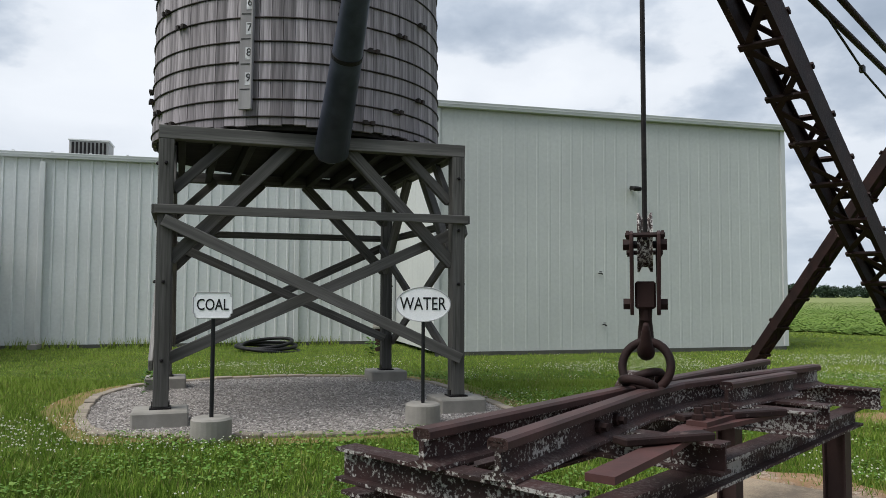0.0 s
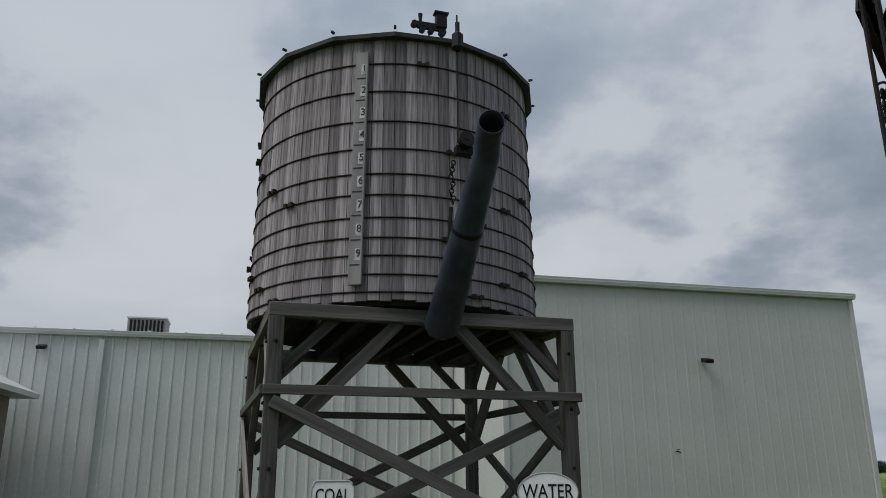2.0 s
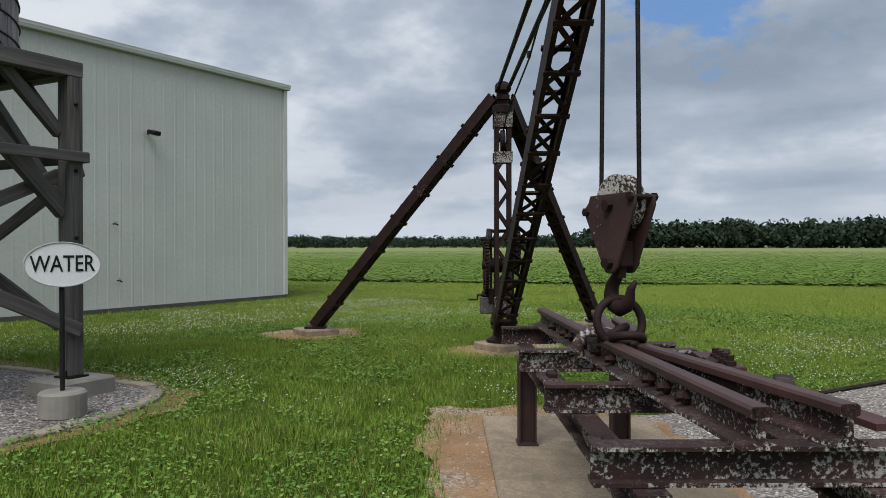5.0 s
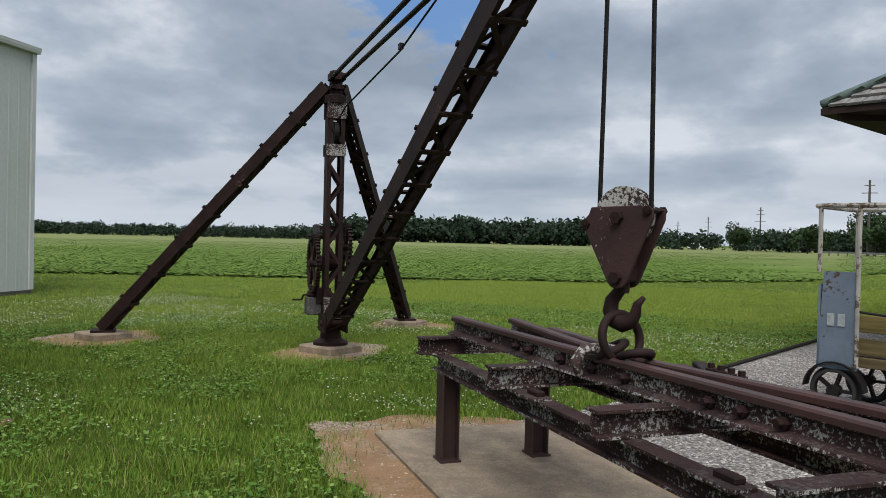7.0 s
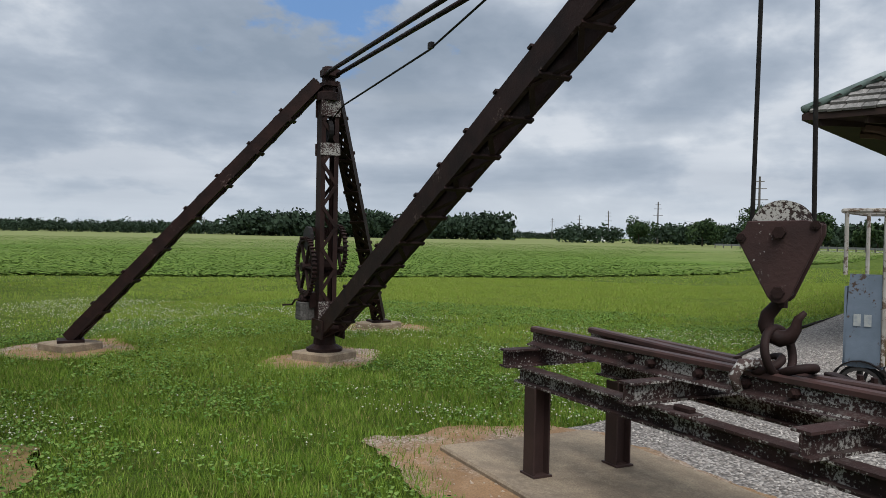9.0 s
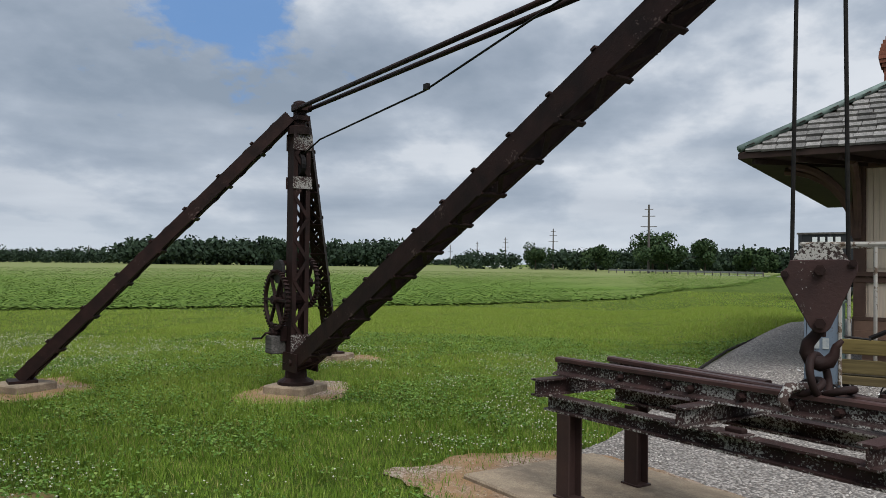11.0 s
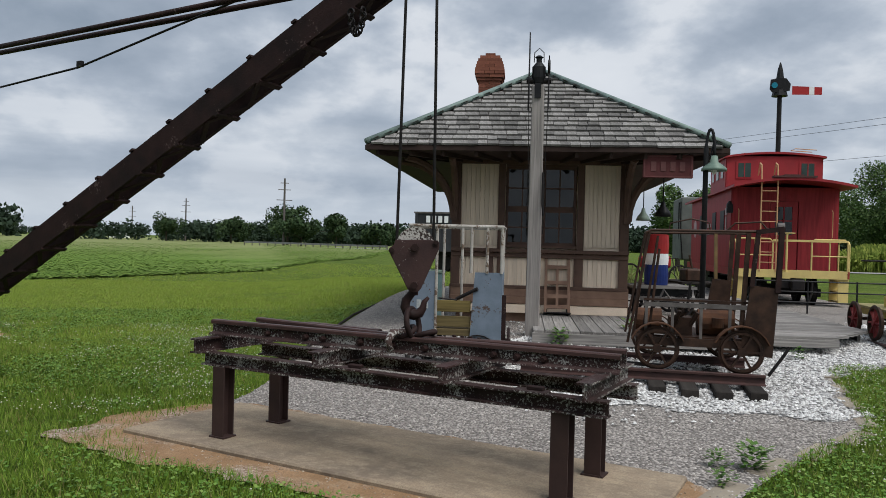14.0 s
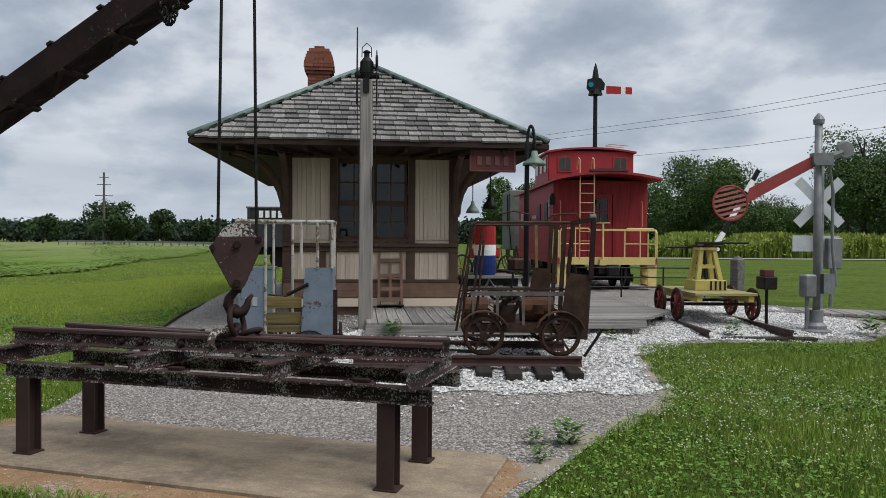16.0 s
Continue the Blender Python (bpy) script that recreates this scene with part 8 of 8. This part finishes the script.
fused("soybean_plants", v.reshape(-1, 3).tolist(), np.arange(4 * n).reshape(-1, 4).tolist(), CROP, "low soybean plants in long rows", "crop")
# ragged near border of the field
for (x0, y0), (x1, y1), n in ((field[0], field[1], 9000), (field[1], field[2], 9000), (field[2], field[3], 7000), (field[3], field[4], 9000), (field[4], field[5], 12000)):
    g = prng.uniform(0, 1, n)
    ln = math.hypot(x1 - x0, y1 - y0)
    off = prng.normal(0.0, 0.22, n) + 0.6 * (value_noise(x0 + (x1 - x0) * g, y0 + (y1 - y0) * g, 0.5, 41) - 0.5)
    x, y = x0 + (x1 - x0) * g + (y1 - y0) / ln * off, y0 + (y1 - y0) * g - (x1 - x0) / ln * off
    a, size = prng.uniform(0, math.tau, n), prng.uniform(0.04, 0.10, n)
    c = np.stack([x, y, gz(x, y) + prng.uniform(0.0, 0.10, n)], -1)
    d = np.stack([np.cos(a), np.sin(a), prng.uniform(-0.2, 0.2, n)], -1) * size[:, None]
    s = np.stack([-np.sin(a), np.cos(a), prng.uniform(-0.2, 0.2, n)], -1) * size[:, None]
    fused("field_border", np.stack([c - d, c + s, c + d, c - s], 1).reshape(-1, 3).tolist(), np.arange(4 * n).reshape(-1, 4).tolist(), CROP, "ragged weedy border of the soybean field", "crop")


def crown(center, rx, rz, n, size, lumps=9, seed=0):
    """Leaf clumps on and in a cluster of lumps: an uneven crown with gaps."""
    g = np.random.default_rng(seed)
    lc = g.normal(0, 1, (lumps, 3))
    lc = lc / np.linalg.norm(lc, axis=1, keepdims=True) * g.uniform(0.25, 0.75, (lumps, 1)) * np.array((rx, rx, rz))
    lr = g.uniform(0.32, 0.55, lumps) * min(rx, rz)
    k = g.integers(0, lumps, n)
    d = g.normal(0, 1, (n, 3))
    d /= np.linalg.norm(d, axis=1, keepdims=True)
    p = lc[k] + d * (lr[k] * g.uniform(0.6, 1.08, n))[:, None] + np.asarray(center)
    t1 = g.normal(0, 1, (n, 3)) + d * 0.2
    t1 /= np.linalg.norm(t1, axis=1, keepdims=True)
    t2 = np.cross(t1, d + g.normal(0, 0.4, (n, 3)))
    t2 /= np.linalg.norm(t2, axis=1, keepdims=True) + 1e-9
    sz = size * g.uniform(0.6, 1.3, n)[:, None]
    return np.stack([p - t1 * sz, p + t2 * sz * 0.7, p + t1 * sz, p - t2 * sz * 0.7], 1)


def polar(az_deg, dist, origin=(-3.5, 4.5)):
    a = radians(az_deg)
    return origin[0] + dist * math.sin(a), origin[1] + dist * math.cos(a)


# Leaf greens greyed towards blue: the haze of distance is in the colour.
WOODS = leaf_material("hazed_tree_leaf", (0.024, 0.040, 0.025), (0.033, 0.053, 0.033), (0.045, 0.068, 0.042), 0.9)
quads, k = [], 0
for az0, az1, dist, h, gap in ((-10, 34, 420, 7.0, 0.5), (33, 55, 330, 5.8, 0.5), (55, 74, 300, 10.5, 0.42), (74, 80, 560, 6, 0.5), (79, 86, 240, 6, 1.1), (86, 100, 235, 7.0, 0.5), (98, 128, 210, 7.4, 0.5), (128, 170, 150, 8, 1.2)):
    a_ = az0
    while a_ < az1:
        swell = 0.86 + 0.22 * float(value_noise(a_, dist * 0.01, 0.55, 71))
        for rowk in range(3):
            hh = h * swell * rnd.uniform(0.86, 1.06)
            px, py = polar(a_ + rnd.uniform(-0.3, 0.3), dist + rowk * 12 + rnd.uniform(-6, 6))
            quads.append(crown((px, py, hh * 0.46), hh * 0.95, hh * 0.55, 215, hh * 0.085, 12, k))
            k += 1
        a_ += gap * rnd.uniform(0.7, 1.3)
v = np.concatenate(quads)
fused("far_woods", v.reshape(-1, 3).tolist(), np.arange(len(v) * 4).reshape(-1, 4).tolist(), WOODS, "dark green woods along the horizon", "woods")

BARK = timber("grey_brown_bark", (0.09, 0.075, 0.06), (0.06, 0.05, 0.04), 2)
TLEAF = leaf_material("tree_leaf", (0.036, 0.072, 0.021), (0.066, 0.118, 0.034), (0.135, 0.190, 0.062), 0.6)

# Single far trees, with the same distance haze mixed into their leaf colours.
HAZYLEAF = leaf_material("far_single_tree_leaf", (0.024, 0.046, 0.020), (0.038, 0.066, 0.028), (0.068, 0.100, 0.042), 0.9)


def tree(p, h, rx, seed, n=9500, label="broad green tree at the edge of the grounds", size=0.135, leaf=None):
    t = thing("tree", pose(p[0], p[1], 0), label, "tree", "trees round the grounds")
    g = random.Random(seed)
    s = Shape().tube([(0, 0, -0.2), (0.05, 0, h * 0.25), (0.1, 0.1, h * 0.55), (0.0, 0.1, h * 0.85)], [0.028 * h, 0.022 * h, 0.014 * h, 0.004 * h], 8)
    for k in range(7):
        a, z = k * 2.4, h * (0.22 + 0.08 * k)
        r_ = rx * g.uniform(0.5, 0.8)
        s.tube([(0.05, 0.05, z), (r_ * 0.5 * math.cos(a), r_ * 0.5 * math.sin(a), z + h * 0.10), (r_ * math.cos(a), r_ * math.sin(a), z + h * 0.16)], [0.009 * h, 0.006 * h, 0.002 * h], 6)
    part("trunk", s, BARK, t)
    q = crown((0, 0, h * 0.56), rx, h * 0.45, n, size, 16, seed)
    fused("crown", q.reshape(-1, 3).tolist(), np.arange(len(q) * 4).reshape(-1, 4).tolist(), leaf or TLEAF, "", parent=t, kind="")
    return t


VIEW, SIDE = Vector((0.896, -0.443, 0)), Vector((-0.443, -0.896, 0))
EYE16 = Vector((-4.98, 4.94, 0))
for px, dist, h, rx in ((1215, 62, 7.6, 3.6), (1285, 58, 8.2, 3.3), (1180, 70, 6.4, 2.8), (1345, 75, 5.6, 2.6), (1385, 110, 8.2, 4.2), (1440, 105, 7.2, 4.0), (1530, 58, 10.6, 3.8), (1610, 55, 11.0, 4.2), (1500, 64, 9.6, 3.4), (900, 52, 6.6, 2.2), (965, 60, 7.2, 3.0)):
    far = 1.38 if 1100 < px and dist < 80 else 1.0
    dist, h, rx = dist * far, h * far, rx * far
    p = EYE16 + VIEW * dist + SIDE * ((px - 784) * dist / 1357)
    tree((p.x, p.y), h, rx, px, 17000, size=0.092 * far)
for az_, dist, h, rx in ((88.6, 190, 8.6, 4.2), (92.6, 165, 11.2, 4.6), (93.6, 150, 7.6, 4.4), (96.2, 175, 9.4, 2.2), (99.5, 160, 6.4, 4.0), (105.0, 165, 7.5, 4.2), (84.2, 230, 10.0, 3.4)):
    tree(polar(az_, dist), h * 0.82, rx * 1.45, int(az_ * 10), 3000, "broad dark green tree beyond the field", 0.30, HAZYLEAF)

# tall weeds by the road, the road itself, guard rail
WEEDS = leaf_material("tall_weed", (0.15, 0.215, 0.040), (0.235, 0.30, 0.058), (0.37, 0.40, 0.09), 0.8)
n = 48000
f, dd = prng.uniform(12, 62, n), prng.uniform(66, 76, n)
base = np.array(EYE16[:2])[None] + dd[:, None] * np.array(VIEW[:2]) + f[:, None] * np.array(SIDE[:2])
a, h = prng.uniform(0, math.tau, n), prng.uniform(1.0, 2.5, n) * (0.8 + 0.2 * np.sin(f * 0.9))
w = np.stack([np.cos(a), np.sin(a)], -1) * 0.03
v = np.stack([np.c_[base - w, np.full(n, 0.2)], np.c_[base + w, np.full(n, 0.2)], np.c_[base + w * 0.7 + prng.normal(0, 0.15, (n, 2)), 0.2 + h], np.c_[base - w * 0.7, 0.2 + h * 0.9]], 1)
fused("tall_weeds", v.reshape(-1, 3).tolist(), np.arange(4 * n).reshape(-1, 4).tolist(), WEEDS, "tall yellow-green weeds along the road", "weeds")
n = 40000
f, dd = prng.uniform(12, 62, n), prng.uniform(65.5, 76, n)
base = np.array(EYE16[:2])[None] + dd[:, None] * np.array(VIEW[:2]) + f[:, None] * np.array(SIDE[:2])
c = np.c_[base, 0.2 + 2.1 * np.sqrt(prng.uniform(0.02, 1, n)) * (0.8 + 0.2 * np.sin(f * 0.9))]
d = prng.normal(0, 1, (n, 3)) * 0.07
s = prng.normal(0, 1, (n, 3)) * 0.07
fused("tall_weeds", np.stack([c - d, c + s, c + d, c - s], 1).reshape(-1, 3).tolist(), np.arange(4 * n).reshape(-1, 4).tolist(), WEEDS, "leafy tops of the weeds along the road", "weeds")
ASPHALT = plain("pale_road", (0.30, 0.29, 0.27), (0.25, 0.24, 0.23), 0.4, 0.9)
ra = [EYE16 + VIEW * d_ + SIDE * s_ for d_, s_ in ((60, 6), (60, 90), (63.5, 90), (63.5, 6))]
sheet("road", [(p.x, p.y) for p in ra], 0.05, ASPHALT, "pale narrow road behind the grounds", "road", 40.0)
rb = [polar(a_, d_) for a_, d_ in ((90, 150), (97, 128), (112, 118), (112, 126), (97, 137), (90, 162))]
sheet("road", rb, 0.06, ASPHALT, "grey highway beyond the field", "road", 60.0)
guard = thing("guard_rail", pose(0, 0, 0.25), "galvanised highway guard rail on posts", "guard rail")
gp = [polar(89.5 + 0.55 * k, 150 - 1.6 * k) for k in range(20)]
gpost = Shape().box((0, 0, 0.35), (0.18, 0.18, 0.8)).mesh("post", GREYSTEEL)
for q in gp:
    piece("post", gpost, guard, pose(q[0], q[1], 0))
for a, b in zip(gp, gp[1:]):
    part("rail", Shape().beam((*a, 0.6), (*b, 0.6), 0.08, 0.32), SILVER, guard)

POLE = timber("grey_utility_pole", (0.20, 0.18, 0.165), (0.15, 0.135, 0.125), 2)


def utility_pole(az_, dist, h):
    p = polar(az_, dist)
    t = thing("utility_pole", pose(p[0], p[1], 0.1, 0, 0, -az_), "tall grey wooden power pole with crossarms", "power pole", "power poles")
    part("pole", Shape().tube([(0, 0, 0), (0, 0, h)], [0.26, 0.17], 8), POLE, t)
    for z, w in ((h - 0.9, 1.6), (h - 2.2, 2.4), (h - 4.2, 3.0)):
        part("crossarm", Shape().box((0, 0, z), (w, 0.14, 0.14)), POLE, t)


for az_, dist, h in ((92.3, 150, 13.2), (85.5, 250, 13.2), (79.9, 400, 13), (77.9, 470, 13), (82.0, 330, 13), (59.5, 330, 7.5), (52.5, 340, 7)):
    utility_pole(az_, dist, h)
for k in range(3):
    z = 11.0 + 0.55 * k if k < 2 else 8.9
    a = EYE16 + VIEW * 72 + SIDE * (9 + 0.6 * k) + Vector((0, 0, z))
    b = EYE16 + VIEW * 40 + SIDE * (33 + 0.6 * k) + Vector((0, 0, z + 0.4))
    solid("power_line", Shape().tube([a, (a + b) / 2 - Vector((0, 0, 0.4)), b], 0.014, 5), ROPE, "thin overhead power line", "power line", "power lines")
for az_, dist, w, h in ((63.3, 320, 9, 2.2), (64.6, 320, 7, 2.0), (81.2, 380, 9, 3.0)):
    p = polar(az_, dist)
    b_ = thing("far_shed", pose(p[0], p[1], 0, 0, 0, -az_), "small white shed far across the field", "shed", "far sheds")
    part("wall", Shape().box((0, 0, h / 2), (w, 4, h)), WHITE, b_)
    part("roof", Shape().poly([(-w / 2, -2.2, h), (w / 2, -2.2, h), (w / 2, 2.2, h), (-w / 2, 2.2, h), (-w / 2, 0, h + 0.8), (w / 2, 0, h + 0.8)], [(0, 1, 5, 4), (2, 3, 4, 5), (0, 4, 3), (1, 2, 5), (0, 3, 2, 1)]), GREYSTEEL, b_)
